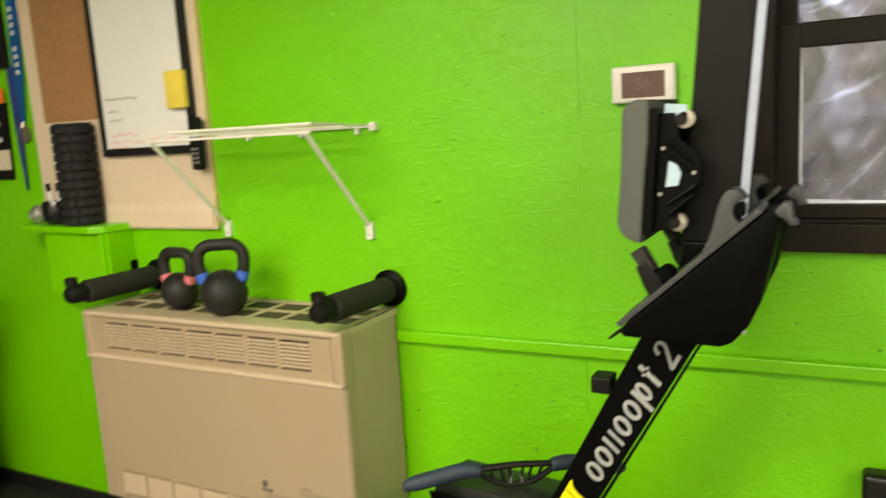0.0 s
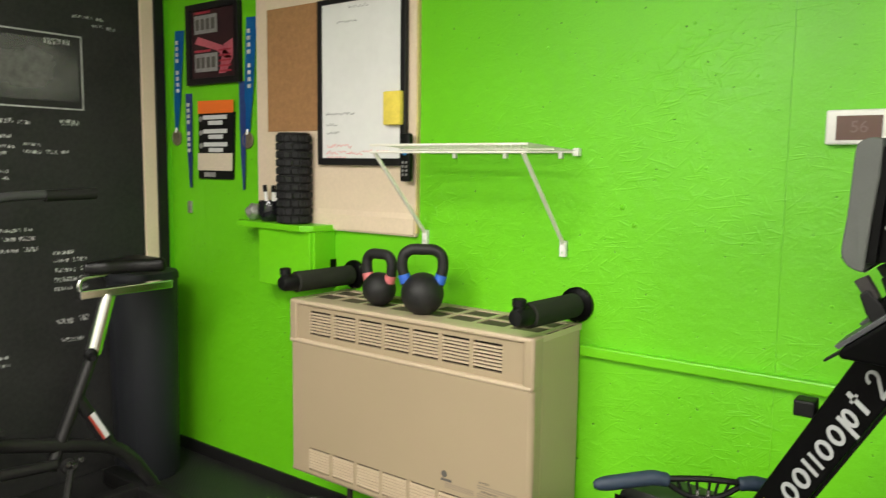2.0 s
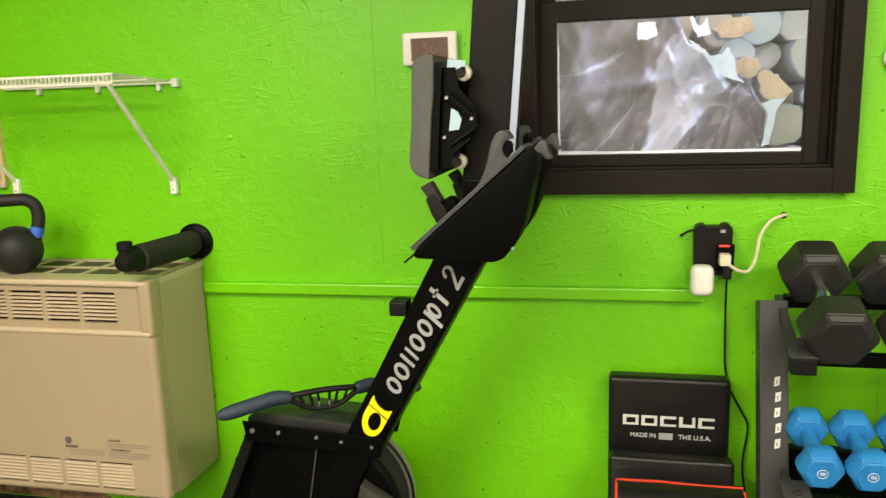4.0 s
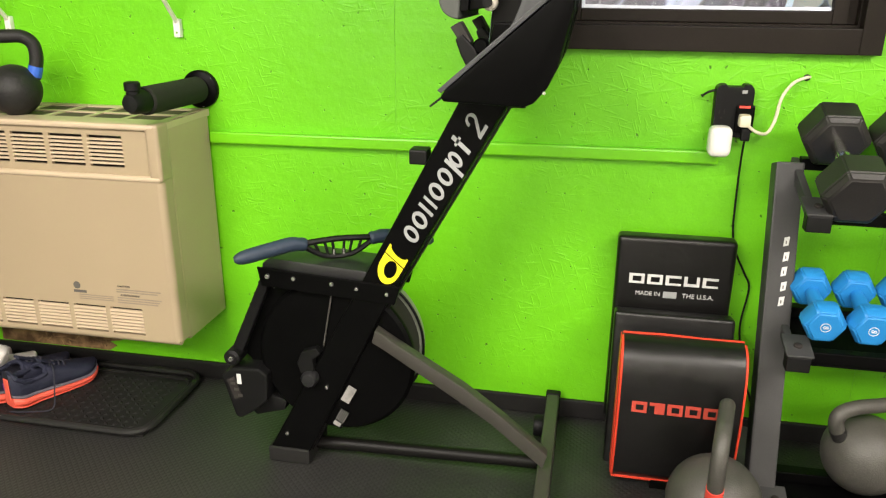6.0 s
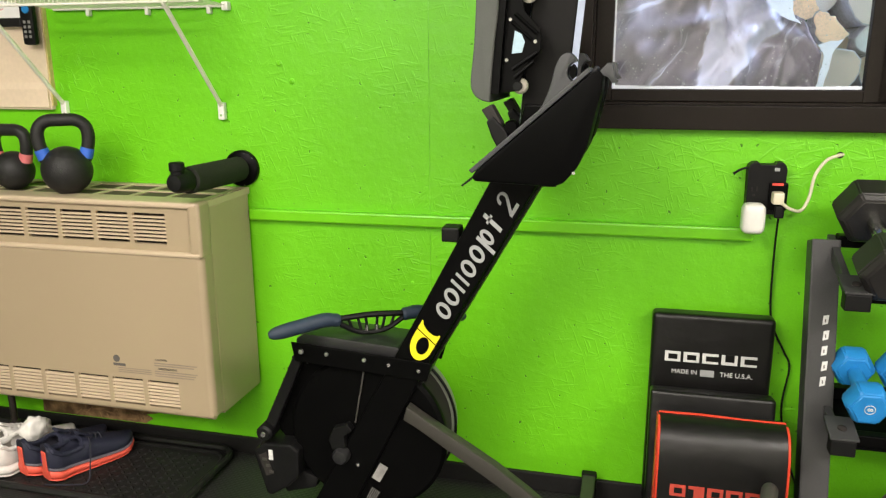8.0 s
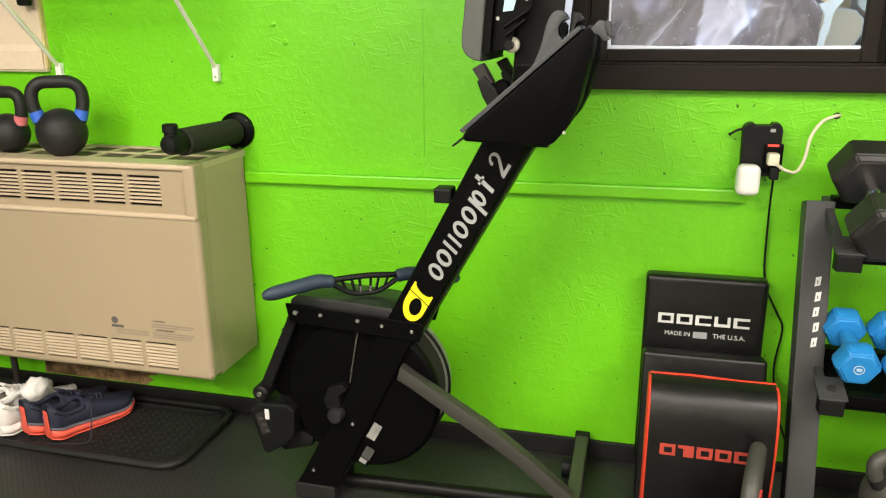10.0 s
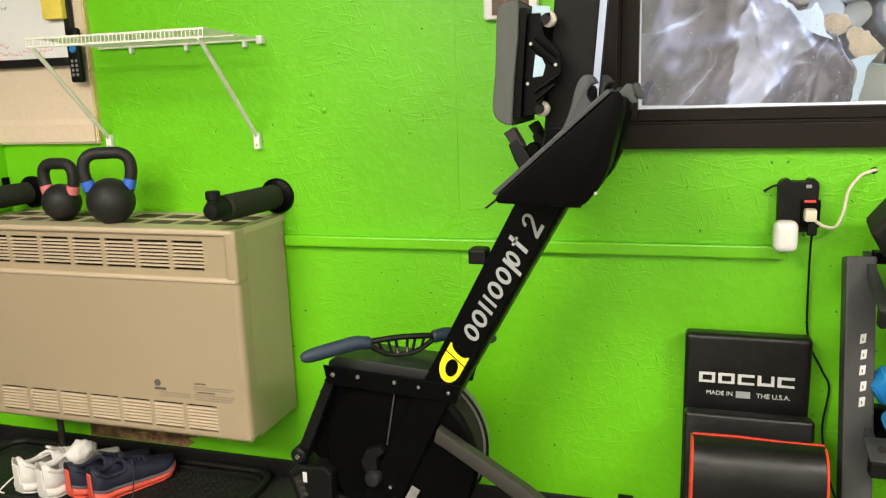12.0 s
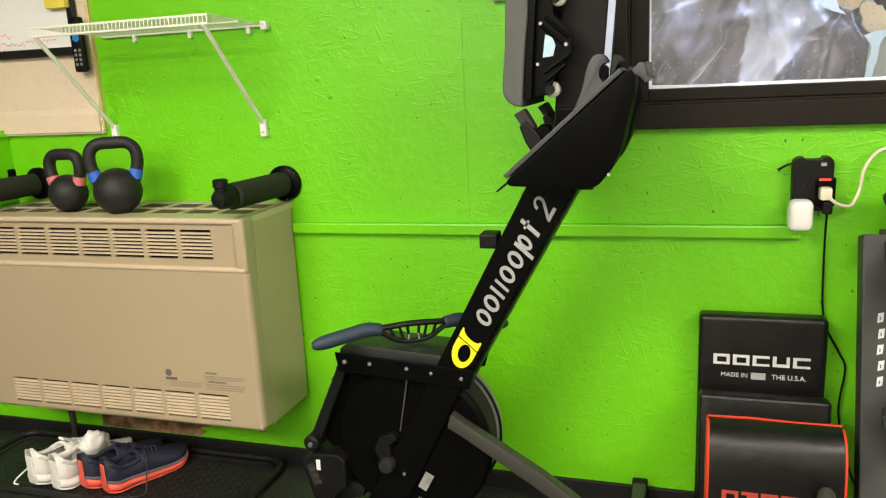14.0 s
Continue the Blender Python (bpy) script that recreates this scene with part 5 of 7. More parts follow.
def decal_poly(p0, pts, lift=0.0):
    c = [p0 + U * u + V * v for u, v in pts]
    return prism([(q.x, q.z) for q in c], NEAR - 0.0012 - lift, NEAR - 0.0004 - lift)
lm = Vector((-0.160, 0, 0.590))
bowl = [(0.004 - 0.042 * math.cos(radians(a)), 0.0285 * math.sin(radians(a))) for a in range(-90, 91, 10)]
part("decal_mark", decal_poly(lm, bowl + [(0.026, 0.0285), (0.026, -0.0285)]), YELLOW, rower, "yellow maker's mark")
part("decal_mark", decal_oval(lm + U * 0.003 + V * -0.003, 0.0225, 0.0155, bmesh.new(), 0.0, lift=0.0014), BLACK_SATIN, rower)
scoop = [(0.053 - 0.012 * math.cos(radians(a)), 0.024 * math.sin(radians(a))) for a in range(-90, 91, 15)]
part("decal_mark", decal_poly(lm, [(0.029, -0.0285), (0.053, -0.0285)] + scoop + [(0.053, 0.0285), (0.029, 0.0285)]), YELLOW, rower, "yellow maker's mark")
start = Vector((-0.113, 0, 0.667))
for k, (kind, w) in enumerate((("ring", 0.033), ("ring", 0.035), ("bars", 0.038), ("ring", 0.033), ("ring", 0.033), ("tall", 0.036), ("stem", 0.024))):
    c = start + U * (0.018 + 0.0405 * k)
    if kind == "ring":
        own = decal_oval(c, w / 2, 0.021, bmesh.new(), 0.45)
    elif kind == "bars":
        own = decal(c, -0.014, -0.021, -0.006, 0.021, decal(c, 0.007, -0.021, 0.014, 0.019, bmesh.new()))
    elif kind == "tall":
        own = decal_oval(c + U * 0.006, 0.013, 0.020, decal(c, -0.015, -0.034, -0.006, 0.020, bmesh.new()), 0.4)
    else:
        own = decal(c, -0.005, -0.021, 0.005, 0.032, decal(c, -0.011, 0.013, 0.011, 0.019, bmesh.new()))
    part("decal_shape", own, SILVER_INK, rower)
c = start + U * 0.318
own = decal_oval(c + V * 0.013, 0.015, 0.014, decal(c, -0.017, -0.026, 0.016, -0.018, bmesh.new()), 0.5, start=-50, stop=190)
part("decal_shape", decal_poly(c, [(0.004, 0.006), (0.012, 0.004), (-0.006, -0.0178), (-0.016, -0.0178)]), SILVER_INK, rower)
part("decal_shape", own, SILVER_INK, rower)

# ---- benches ----
bench = thing("weight_bench", (0.53, 1.65, 0.008), "black vinyl weight bench folded upright against the wall", "bench")
part("back_pad", box(0.381, 0.686, 1.675, 1.728, 0.05, 0.605, 0.015, seg=4), VINYL, bench, "black vinyl back pad with white print", smooth=True)
own = box(-0.152, 0.152, -0.028, 0.028, -0.22, 0.22, 0.010, seg=3)
part("seat_pad", moved(own, Matrix.Translation((0.536, 1.580, 0.203)) @ pose(0, 0, 0, -9, 0, 0)), VINYL, bench, smooth=True)
part("bench_frame", box(0.50, 0.56, 1.55, 1.73, 0.0085, 0.06, 0.004), BLACK_SATIN, bench)
bm = None
for k in range(5):
    x = 0.438 + 0.0475 * k
    own = box(x - 0.020, x + 0.020, 1.6738, 1.6748, 0.474, 0.502)
    part("logo_shape", own, WHITE_INK, bench)
    part("logo_gap", box(x - 0.011, x + 0.012 + (0.009 if k in (2, 4) else 0), 1.6728, 1.6736, 0.481 if k != 3 else 0.483, 0.495 if k != 3 else 0.503), VINYL, bench)
part("print_line", text_mesh("MADE IN", 0.0165, Matrix.Translation((0.470, 1.6742, 0.446)) @ FACING), WHITE_INK, bench)
part("print_line", text_mesh("THE U.S.A.", 0.0178, Matrix.Translation((0.600, 1.6742, 0.446)) @ FACING), WHITE_INK, bench)
part("flag_shape", box(0.510, 0.545, 1.6736, 1.6746, 0.437, 0.455), SILVER_INK, bench)

bench2 = thing("weight_bench", (0.545, 1.45, 0.008), "black vinyl bench pad with red piping leaning upright", "bench")
# padded face: rounded towards the top
prof = [(1.470, 0.035), (1.425, 0.035), (1.405, 0.06), (1.390, 0.14), (1.383, 0.22), (1.383, 0.29), (1.386, 0.335), (1.393, 0.368), (1.406, 0.396), (1.428, 0.415), (1.452, 0.4205), (1.47, 0.421)]
dense = prof[:2] + [(q.x, q.y) for q in smooth_path([(a, b, 0) for a, b in prof[2:]], 7)]
part("pad", prism(dense, 0.402, 0.690, 0.004, plane="yz", seg=3), VINYL, bench2, smooth=True)
part("pad_back", box(0.404, 0.688, 1.471, 1.492, 0.035, 0.417, 0.004), VINYL, bench2)
part("side_band", box(0.3985, 0.4016, 1.43, 1.490, 0.036, 0.411), RED_PIPE, bench2, "red vinyl side band")
for x, run in ((0.4025, prof[1:-1]), (0.6895, prof[1:-1])):
    part("piping", tube(smooth_path([(x, y - 0.001, z) for y, z in run], 3), 0.0030, 6), RED_PIPE, bench2, "red piping", smooth=True)
part("piping", tube([(0.4025, 1.468, 0.4215), (0.50, 1.469, 0.4235), (0.60, 1.468, 0.4205), (0.6895, 1.468, 0.4215)], 0.0030, 6), RED_PIPE, bench2, "red piping", smooth=True)
part("piping", tube([(0.4025, 1.424, 0.034), (0.6895, 1.424, 0.034)], 0.004, 6), RED_PIPE, bench2, "red piping", smooth=True)
part("bench_foot", box(0.50, 0.59, 1.42, 1.49, 0.0085, 0.036, 0.003), BLACK_SATIN, bench2)
for k in range(5):
    x = 0.452 + 0.042 * k
    yy = 1.3832
    part("logo_shape", box(x - 0.018, x + 0.018, yy - 0.0012, yy + 0.002, 0.250, 0.280), RED_INK, bench2)
    part("logo_gap", box(x - 0.008, x + 0.010, yy - 0.0022, yy + 0.0, 0.258, 0.272) if k != 1 else box(x - 0.018, x - 0.006, yy - 0.0022, yy, 0.250, 0.272), VINYL, bench2)

# ---- dumbbell rack ----
rack = thing("dumbbell_rack", (1.25, 1.5, 0.008), "dark grey steel dumbbell rack leaning back to the wall", "rack")
for x in (0.735, 1.72):
    post = part("post", moved(box(-0.032, 0.032, -0.03, 0.03, 0, 0.850, 0.005), Matrix.Translation((x + 0.026, 1.405, 0.012)) @ pose(0, 0, 0, -15.2, 0, 0)), RACK, rack)
    part("post_foot", box(x - 0.004, x + 0.056, 1.34, 1.735, 0.0085, 0.035, 0.004), RACK, rack)
m = Matrix.Translation((0.763, 1.405, 0.012)) @ pose(0, 0, 0, -15.2, 0, 0)
for k in range(5):
    part("post_label", moved(prism([(0.001, -0.002), (0.013, 0.002), (0.015, 0.023), (0.003, 0.020)], -0.0312, -0.0302), m @ Matrix.Translation((0.002 * (k % 2) - 0.004, 0, 0.650 - 0.036 * k))), WHITE_INK, rack, "small white tag")
    part("label_print", moved(box(0.006, 0.0085, -0.0318, -0.0313, 0.005, 0.013), m @ Matrix.Translation((0.002 * (k % 2) - 0.004, 0, 0.650 - 0.036 * k))), INK, rack)
for (ya, za), (yb, zb) in (((1.632, 0.838), (1.43, 0.762)), ((1.575, 0.478), (1.40, 0.440)), ((1.50, 0.055), (1.37, 0.045))):
    part("tier_rail", box(0.79, 1.71, ya - 0.018, ya + 0.018, za - 0.020, za + 0.008, 0.003), BLACK_SATIN, rack)
    part("tier_rail", box(0.79, 1.71, yb - 0.010, yb + 0.018, zb - 0.020, zb + 0.008, 0.003), BLACK_SATIN, rack)
    if za < 0.6:
        part("tier_shelf", prism([(ya + 0.01, za - 0.026), (ya + 0.01, za - 0.021), (yb - 0.010, zb - 0.021), (yb - 0.010, zb - 0.026)], 0.79, 1.71, plane="yz"), BLACK_SATIN, rack)
    part("tier_bracket", prism([(ya + 0.02, za + 0.004), (ya + 0.02, za - 0.028), (yb - 0.020, zb - 0.028), (yb - 0.020, zb + 0.004)], 0.772, 0.7895, 0.003, plane="yz"), RACK, rack)
    part("stop_block", box(0.760, 0.812, yb - 0.045, yb - 0.0105, zb - 0.030, zb + 0.008, 0.004), BLACK_PLASTIC, rack)
    part("block_plate", prism([(yb - 0.047, zb + 0.0085), (yb - 0.047, zb + 0.0125), (yb + 0.028, zb + 0.032), (yb + 0.028, zb + 0.028)], 0.757, 0.816, 0.001, plane="yz"), RACK, rack, "bolted steel plate")
    part("block_bolt", lathe([(0.010, 0), (0.0095, 0.004), (0.005, 0.006), (0.0, 0.006)], (0.787, yb - 0.012, zb + 0.0205), (0, -0.25, 0.97), 12), DARK_IN, rack, smooth=True)


def dumbbell(a, b, r, head, grip, material, label, numbered):
    """Hex dumbbell with its head centres at a and b."""
    a, b = Vector(a), Vector(b)
    db = thing("dumbbell", (a + b) / 2, label, "dumbbell", "dumbbells on the rack")
    d = (b - a).normalized()
    basis = Matrix((Vector((1, 0, 0)), d, Vector((1, 0, 0)).cross(d))).transposed().to_4x4()
    for c, s in ((a, -1), (b, 1)):
        own = bmesh.new()
        prof = [(-head / 2, 0.80), (-head / 2 + 0.012, 1.0), (head / 2 - 0.012, 1.0), (head / 2, 0.80)]
        rings = [[own.verts.new((r * q * math.cos(radians(60 * k)), yy, r * q * math.sin(radians(60 * k)))) for k in range(6)] for yy, q in prof]
        for q, w in zip(rings, rings[1:]):
            for k in range(6):
                own.faces.new((q[k], q[(k + 1) % 6], w[(k + 1) % 6], w[k]))
        own.faces.new(rings[0])
        own.faces.new(rings[-1])
        bmesh.ops.bevel(own, geom=own.edges[:], offset=0.0035, segments=2, affect="EDGES")
        part("head", moved(own, Matrix.Translation(c) @ basis), material, db, smooth=True)
    part("handle", tube([a + d * ((b - a).length * t) for t in (0.1, 0.3, 0.5, 0.7, 0.9)], [grip * 0.9, grip * 0.95, grip * 1.08, grip * 0.95, grip * 0.9], 16), CHROME if numbered == 0 else material, db, "knurled chrome handle" if numbered == 0 else "", smooth=True)
    if numbered:
        q = b + d * (head / 2 + 0.0006)
        mm = Matrix.Translation(q) @ basis @ pose(0, 0, 0, 90, 0, 180)
        own = text_mesh("8", 0.016, mm @ pose(0, 0, 0, 0, 0, 90))
        part("number", own, WHITE_INK, db)
        part("number_ring", moved(tube([(0.0105 * math.cos(2 * math.pi * k / 24), 0.0105 * math.sin(2 * math.pi * k / 24), 0) for k in range(24)], 0.0008, 5, None, True), mm), WHITE_INK, db)


for k in range(4):
    dx = 0.155 * k
    dumbbell((0.845 + dx, 1.602, 0.910), (0.850 + dx, 1.405, 0.829), 0.0768, 0.088, 0.0165, HEX_RUBBER, "black rubber hex dumbbell with chrome handle", 0)
for k in range(6):
    dx = 0.098 * k
    dumbbell((0.831 + dx, 1.535, 0.554), (0.828 + dx, 1.385, 0.530), 0.049, 0.058, 0.0165, NEOPRENE, "blue neoprene hex dumbbell", 8)
kettlebell(0.628, 1.262, 0.008, 0.108, 0.335, ORANGE_BAND, 78, IRON_GREY, "large grey iron kettlebell with red bands on the floor")
kettlebell(1.0, 1.46, 0.064, 0.098, 0.24, IRON, 20, IRON_GREY, "grey iron kettlebell on the rack's lowest tier")

# ---- shoe tray and shoes ----
tray = thing("shoe_tray", (-1.45, 1.55, 0.0), "black moulded rubber shoe tray below the heater", "tray")
TX0, TX1, TY0, TY1 = -1.98, -0.900, 1.368, 1.725
part("tray_base", box(TX0 + 0.01, TX1 - 0.01, TY0 + 0.01, TY1 - 0.01, 0.0005, 0.006), RUBBER, tray)
def rounded(x0, x1, y0, y1, r, z, n=6):
    out = []
    for cx, cy, a0 in ((x1 - r, y1 - r, 0), (x0 + r, y1 - r, 90), (x0 + r, y0 + r, 180), (x1 - r, y0 + r, 270)):
        out += [(cx + r * math.cos(radians(a0 + 90 * k / n)), cy + r * math.sin(radians(a0 + 90 * k / n)), z) for k in range(n + 1)]
    return out
part("tray_rim", tube(rounded(TX0, TX1, TY0, TY1, 0.06, 0.018), 0.011, 8, None, True), RUBBER, tray, smooth=True)
part("tray_lip", tube(rounded(TX0 + 0.022, TX1 - 0.022, TY0 + 0.022, TY1 - 0.022, 0.05, 0.008), 0.006, 6, None, True), RUBBER, tray, smooth=True)
bm = bmesh.new()
for i in range(36):
    for j in range(12):
        x, y = TX0 + 0.05 + i * 0.0275, TY0 + 0.045 + j * 0.0235
        s = 1 if (i + j) % 2 else -1
        vs = [bm.verts.new((x + p * 0.010 - s * q * 0.004, y + s * p * 0.008 + q * 0.005, 0.0062 + h3)) for p, q, h3 in ((-1, 0, 0), (0, -1, 0), (1, 0, 0), (0, 1, 0), (0, 0, 0.0028))]
        for a, b in ((0, 1), (1, 2), (2, 3), (3, 0)):
            bm.faces.new((vs[a], vs[b], vs[4]))
tagged(part("tray_tread", bm, RUBBER, tray), kind="stuff")


def shoe(x, y, turn, upper, sole, lining, accent, label, flip, tall=1.0):
    """A running shoe, heel at (x, y), its toe pointing along +y before the turn."""
    sh = thing("running_shoe", (x, y, 0.009), label, "shoe", "shoes on the tray")
    m = Matrix.Translation((x, y, 0.009)) @ pose(0, 0, 0, 0, 0, turn)
    L = 0.278
    def half(t):
        return 0.041 + 0.014 * math.sin(math.pi * min(1, max(0, (t - 0.25) / 0.75)) * 0.9) - (0.03 * (max(0, t - 0.82) / 0.18) ** 2) - 0.018 * (max(0, 0.1 - t) / 0.1) ** 2
    def bow(t):
        return 0.010 * math.sin(math.pi * t) * flip
    N = 22
    def loft(zlo, zhi, grow, n=20, hole=False):
        own = bmesh.new()
        rings = []
        for i in range(N + 1):
            t = i / N
            w = half(t) + grow
            up = 0.016 * max(0, (t - 0.72) / 0.28) ** 2 + 0.008 * max(0, (0.12 - t) / 0.12)
            ring_ = []
            for k in range(n):
                a = 2 * math.pi * k / n
                cs, sn = math.cos(a), math.sin(a)
                xx = w * math.copysign(abs(cs) ** 0.6, cs) + bow(t)
                mid, hh = (zlo(t) + zhi(t)) / 2, (zhi(t) - zlo(t)) / 2
                ring_.append(own.verts.new((xx, t * L, mid + up + hh * math.copysign(abs(sn) ** 0.75, sn))))
            rings.append(ring_)
        for q, w2 in zip(rings, rings[1:]):
            i = rings.index(q)
            for k in range(n):
                if hole and 1 <= i <= 8 and math.sin(2 * math.pi * (k + 0.5) / n) > (0.70 if 1 < i < 8 else 0.9):
                    continue
                own.faces.new((q[k], q[(k + 1) % n], w2[(k + 1) % n], w2[k]))
        own.faces.new(rings[0])
        own.faces.new(rings[-1])
        return own
    part("outsole", moved(loft(lambda t: 0.0, lambda t: 0.008, 0.001), m), accent, sh, smooth=True)
    part("midsole", moved(loft(lambda t: 0.005, lambda t: 0.038 - 0.015 * t, 0.0045), m), sole, sh, smooth=True)
    if sole is SHOE_ORANGE:
        part("sole_band", moved(loft(lambda t: 0.032 - 0.014 * t, lambda t: 0.045 - 0.019 * t, 0.0025), m), SHOE_GREY, sh, "grey band above the sole", smooth=True)

    def top(t):
        if t < 0.10:
            return (0.088 + 0.10 * (0.10 - t)) * tall
        if t < 0.42:
            return (0.074 + 0.10 * (t - 0.26) ** 2 * 4) * tall
        return (0.085 * (1 - ((t - 0.42) / 0.60) ** 0.95) + 0.034 * ((t - 0.42) / 0.58)) * tall
    part("upper", moved(loft(lambda t: 0.026 - 0.008 * t, top, -0.002, hole=True), m), upper, sh, smooth=True)
    def rim(t, side):
        """A point of the opening's edge, side from -1 to 1 across the shoe."""
        lo, hi = 0.026 - 0.008 * t, top(t)
        lift = 0.67 + 0.30 * (1 - abs(side)) ** 0.8
        return (side * 0.88 * (half(t) - 0.002) + bow(t), t * L, (lo + hi) / 2 + lift * (hi - lo) / 2 + 0.008 * max(0, (0.12 - t) / 0.12))
    edge = [rim(0.06 + 0.034 * k, 1) for k in range(10)] + [rim(0.405, 0.55), rim(0.41, 0), rim(0.405, -0.55)]
    edge += [rim(0.366 - 0.034 * k, -1) for k in range(10)] + [rim(0.045, -0.6), rim(0.04, 0), rim(0.045, 0.6)]
    part("collar", moved(tube(edge, 0.0075, 8, None, True), m), upper, sh, smooth=True)
    part("lining", moved(loft(lambda t: 0.030 - 0.008 * t, lambda t: top(t) - 0.003, -0.0055, hole=True), m), lining, sh, smooth=True)
    part("tongue", moved(tube([(bow(0.4), L * 0.56, top(0.56) + 0.001), (bow(0.4), L * 0.47, top(0.47) + 0.006), (bow(0.4), L * 0.39, top(0.42) + 0.014)], [0.016, 0.018, 0.017], 8, flat=0.3), m), upper, sh, smooth=True)
    for k in range(4):
        yy = L * (0.46 + 0.055 * k)
        zz = top(0.46 + 0.055 * k) + 0.004
        part("lace", moved(tube(smooth_path([(-0.022 + bow(0.5), yy, zz - 0.006), (bow(0.5), yy + 0.006, zz + 0.003), (0.022 + bow(0.5), yy, zz - 0.006)], 3), 0.0024, 5), m), upper if upper is SHOE_WHITE else SHOE_IN, sh)
    part("heel_tab", moved(box(-0.012 if sole is SHOE_ORANGE else -0.016, 0.012 if sole is SHOE_ORANGE else 0.016, -0.004, 0.006, 0.034, 0.084 * tall, 0.003), m), sole if sole is SHOE_ORANGE else upper, sh)
    return sh


first = shoe(-1.650, 1.412, -14, SHOE_WHITE, SHOE_WHITE, SHOE_IN_WHITE, SHOE_WHITE, "white knit running shoe on the tray", 1, 1.25)
part("trailing_lace", moved(tube(smooth_path([(-1.60, 1.52, 0.105), (-1.665, 1.475, 0.075), (-1.690, 1.415, 0.045), (-1.688, 1.372, 0.032), (-1.665, 1.366, 0.03)], 6), 0.0026, 6), Matrix.Translation((-0.01, 0.012, 0))), SHOE_WHITE, first, smooth=True)
shoe(-1.546, 1.402, -14, SHOE_WHITE, SHOE_WHITE, SHOE_IN_WHITE, SHOE_WHITE, "white knit running shoe with loose laces", -1, 1.25)
shoe(-1.466, 1.432, -20, SHOE_NAVY, SHOE_ORANGE, SHOE_IN, SHOE_ORANGE, "navy running shoe with an orange sole", 1, 1.2)
last = shoe(-1.374, 1.424, -24, SHOE_NAVY, SHOE_ORANGE, SHOE_IN, SHOE_ORANGE, "navy running shoe with orange sole and trailing lace", -1, 1.2)
part("trailing_lace", moved(tube(smooth_path([(-1.29, 1.53, 0.105), (-1.25, 1.49, 0.10), (-1.225, 1.45, 0.05), (-1.215, 1.42, 0.012), (-1.25, 1.395, 0.011), (-1.33, 1.375, 0.012)], 6), 0.0022, 5), Matrix.Translation((-0.035, 0.028, 0))), SHOE_IN, last)
part("heel_print", moved(box(-0.03, -0.012, -0.0005, 0.0015, 0.055, 0.075), Matrix.Translation((-1.374, 1.424, 0.009)) @ pose(0, 0, 0, 0, 0, -24) @ pose(0.0, 0.002, 0)), PURPLE, last)
bm = bmesh.new()
bmesh.ops.create_icosphere(bm, subdivisions=3, radius=0.042)
for v in bm.verts:
    v.co *= 1 + 0.35 * noise.noise(v.co * 45)
    v.co.x *= 0.8
moved(bm, Matrix.Translation((-1.488, 1.52, 0.125)))
single("balled_sock", bm, SHOE_WHITE, (-1.475, 1.52, 0.09), "crumpled white sock tucked in a shoe", "sock", smooth="all")

# ---- wire shelf ----
shelf = thing("wire_shelf", (-1.13, 1.6, 1.38), "white coated wire shelf on two slanting braces", "shelf")
SX0, SX1, SYF, SZ = -1.41, -0.835, 1.455, 1.420
ZB = 1.404
part("back_wire", tube([(SX0, WALL_Y - 0.012, ZB), (SX1, WALL_Y - 0.012, ZB)], 0.0032, 8), WIRE_WHITE, shelf)
part("front_wire", tube([(SX0, SYF, SZ), (SX1, SYF, SZ)], 0.0034, 8), WIRE_WHITE, shelf)
part("lip_wire", tube([(SX0, SYF - 0.002, SZ - 0.022), (SX1, SYF - 0.002, SZ - 0.022)], 0.0034, 8), WIRE_WHITE, shelf)
part("middle_wire", tube([(SX0, 1.60, (SZ + ZB) / 2 - 0.003), (SX1, 1.60, (SZ + ZB) / 2 - 0.003)], 0.0028, 8), WIRE_WHITE, shelf)
for k in range(46):
    x = SX0 + (SX1 - SX0) * k / 45
    part("cross_wire", tube([(x, WALL_Y - 0.012, ZB + 0.003), (x, SYF - 0.003, SZ + 0.003), (x, SYF - 0.005, SZ - 0.023)], 0.0013, 5), WIRE_WHITE, shelf)
for x, xw in ((SX0 + 0.015, -1.412), (SX1 - 0.016, -0.872)):
    brace = part("brace", tube([(x, SYF, SZ - 0.022), (xw, WALL_Y - 0.012, 1.125)], 0.0065, 10), WIRE_WHITE, shelf, smooth=True)
    part("brace_foot", box(xw - 0.010, xw + 0.010, WALL_Y - 0.018, WALL_Y - 0.0006, 1.085, 1.135, 0.003), WHITE_PLASTIC, brace)
    part("screw", lathe([(0.004, 0), (0.003, 0.002)], (xw, WALL_Y - 0.018, 1.098), (0, -1, 0), 8), STEEL, brace)
part("end_clip", box(SX1 - 0.010, SX1 + 0.010, WALL_Y - 0.022, WALL_Y - 0.0006, ZB - 0.012, ZB + 0.012, 0.003), WHITE_PLASTIC, shelf)
for k in range(3):
    x = SX0 + 0.12 + 0.2 * k
    part("wall_clip", box(x - 0.006, x + 0.006, WALL_Y - 0.016, WALL_Y - 0.0006, ZB - 0.020, ZB + 0.006, 0.002), WHITE_PLASTIC, shelf)

# ---- notice board with cork and whiteboard ----
notice = thing("notice_board", (-1.86, WALL_Y, 1.1), "cream painted board with a cork panel and margin", "notice board")
part("backing", box(-2.293, -1.452, WALL_Y - 0.019, WALL_Y - 0.0006, 1.108, 2.02, 0.002), CREAM, notice)
part("raw_edge", box(-1.4518, -1.446, WALL_Y - 0.016, WALL_Y - 0.0006, 1.12, 2.02), CREAM_RAW, notice)
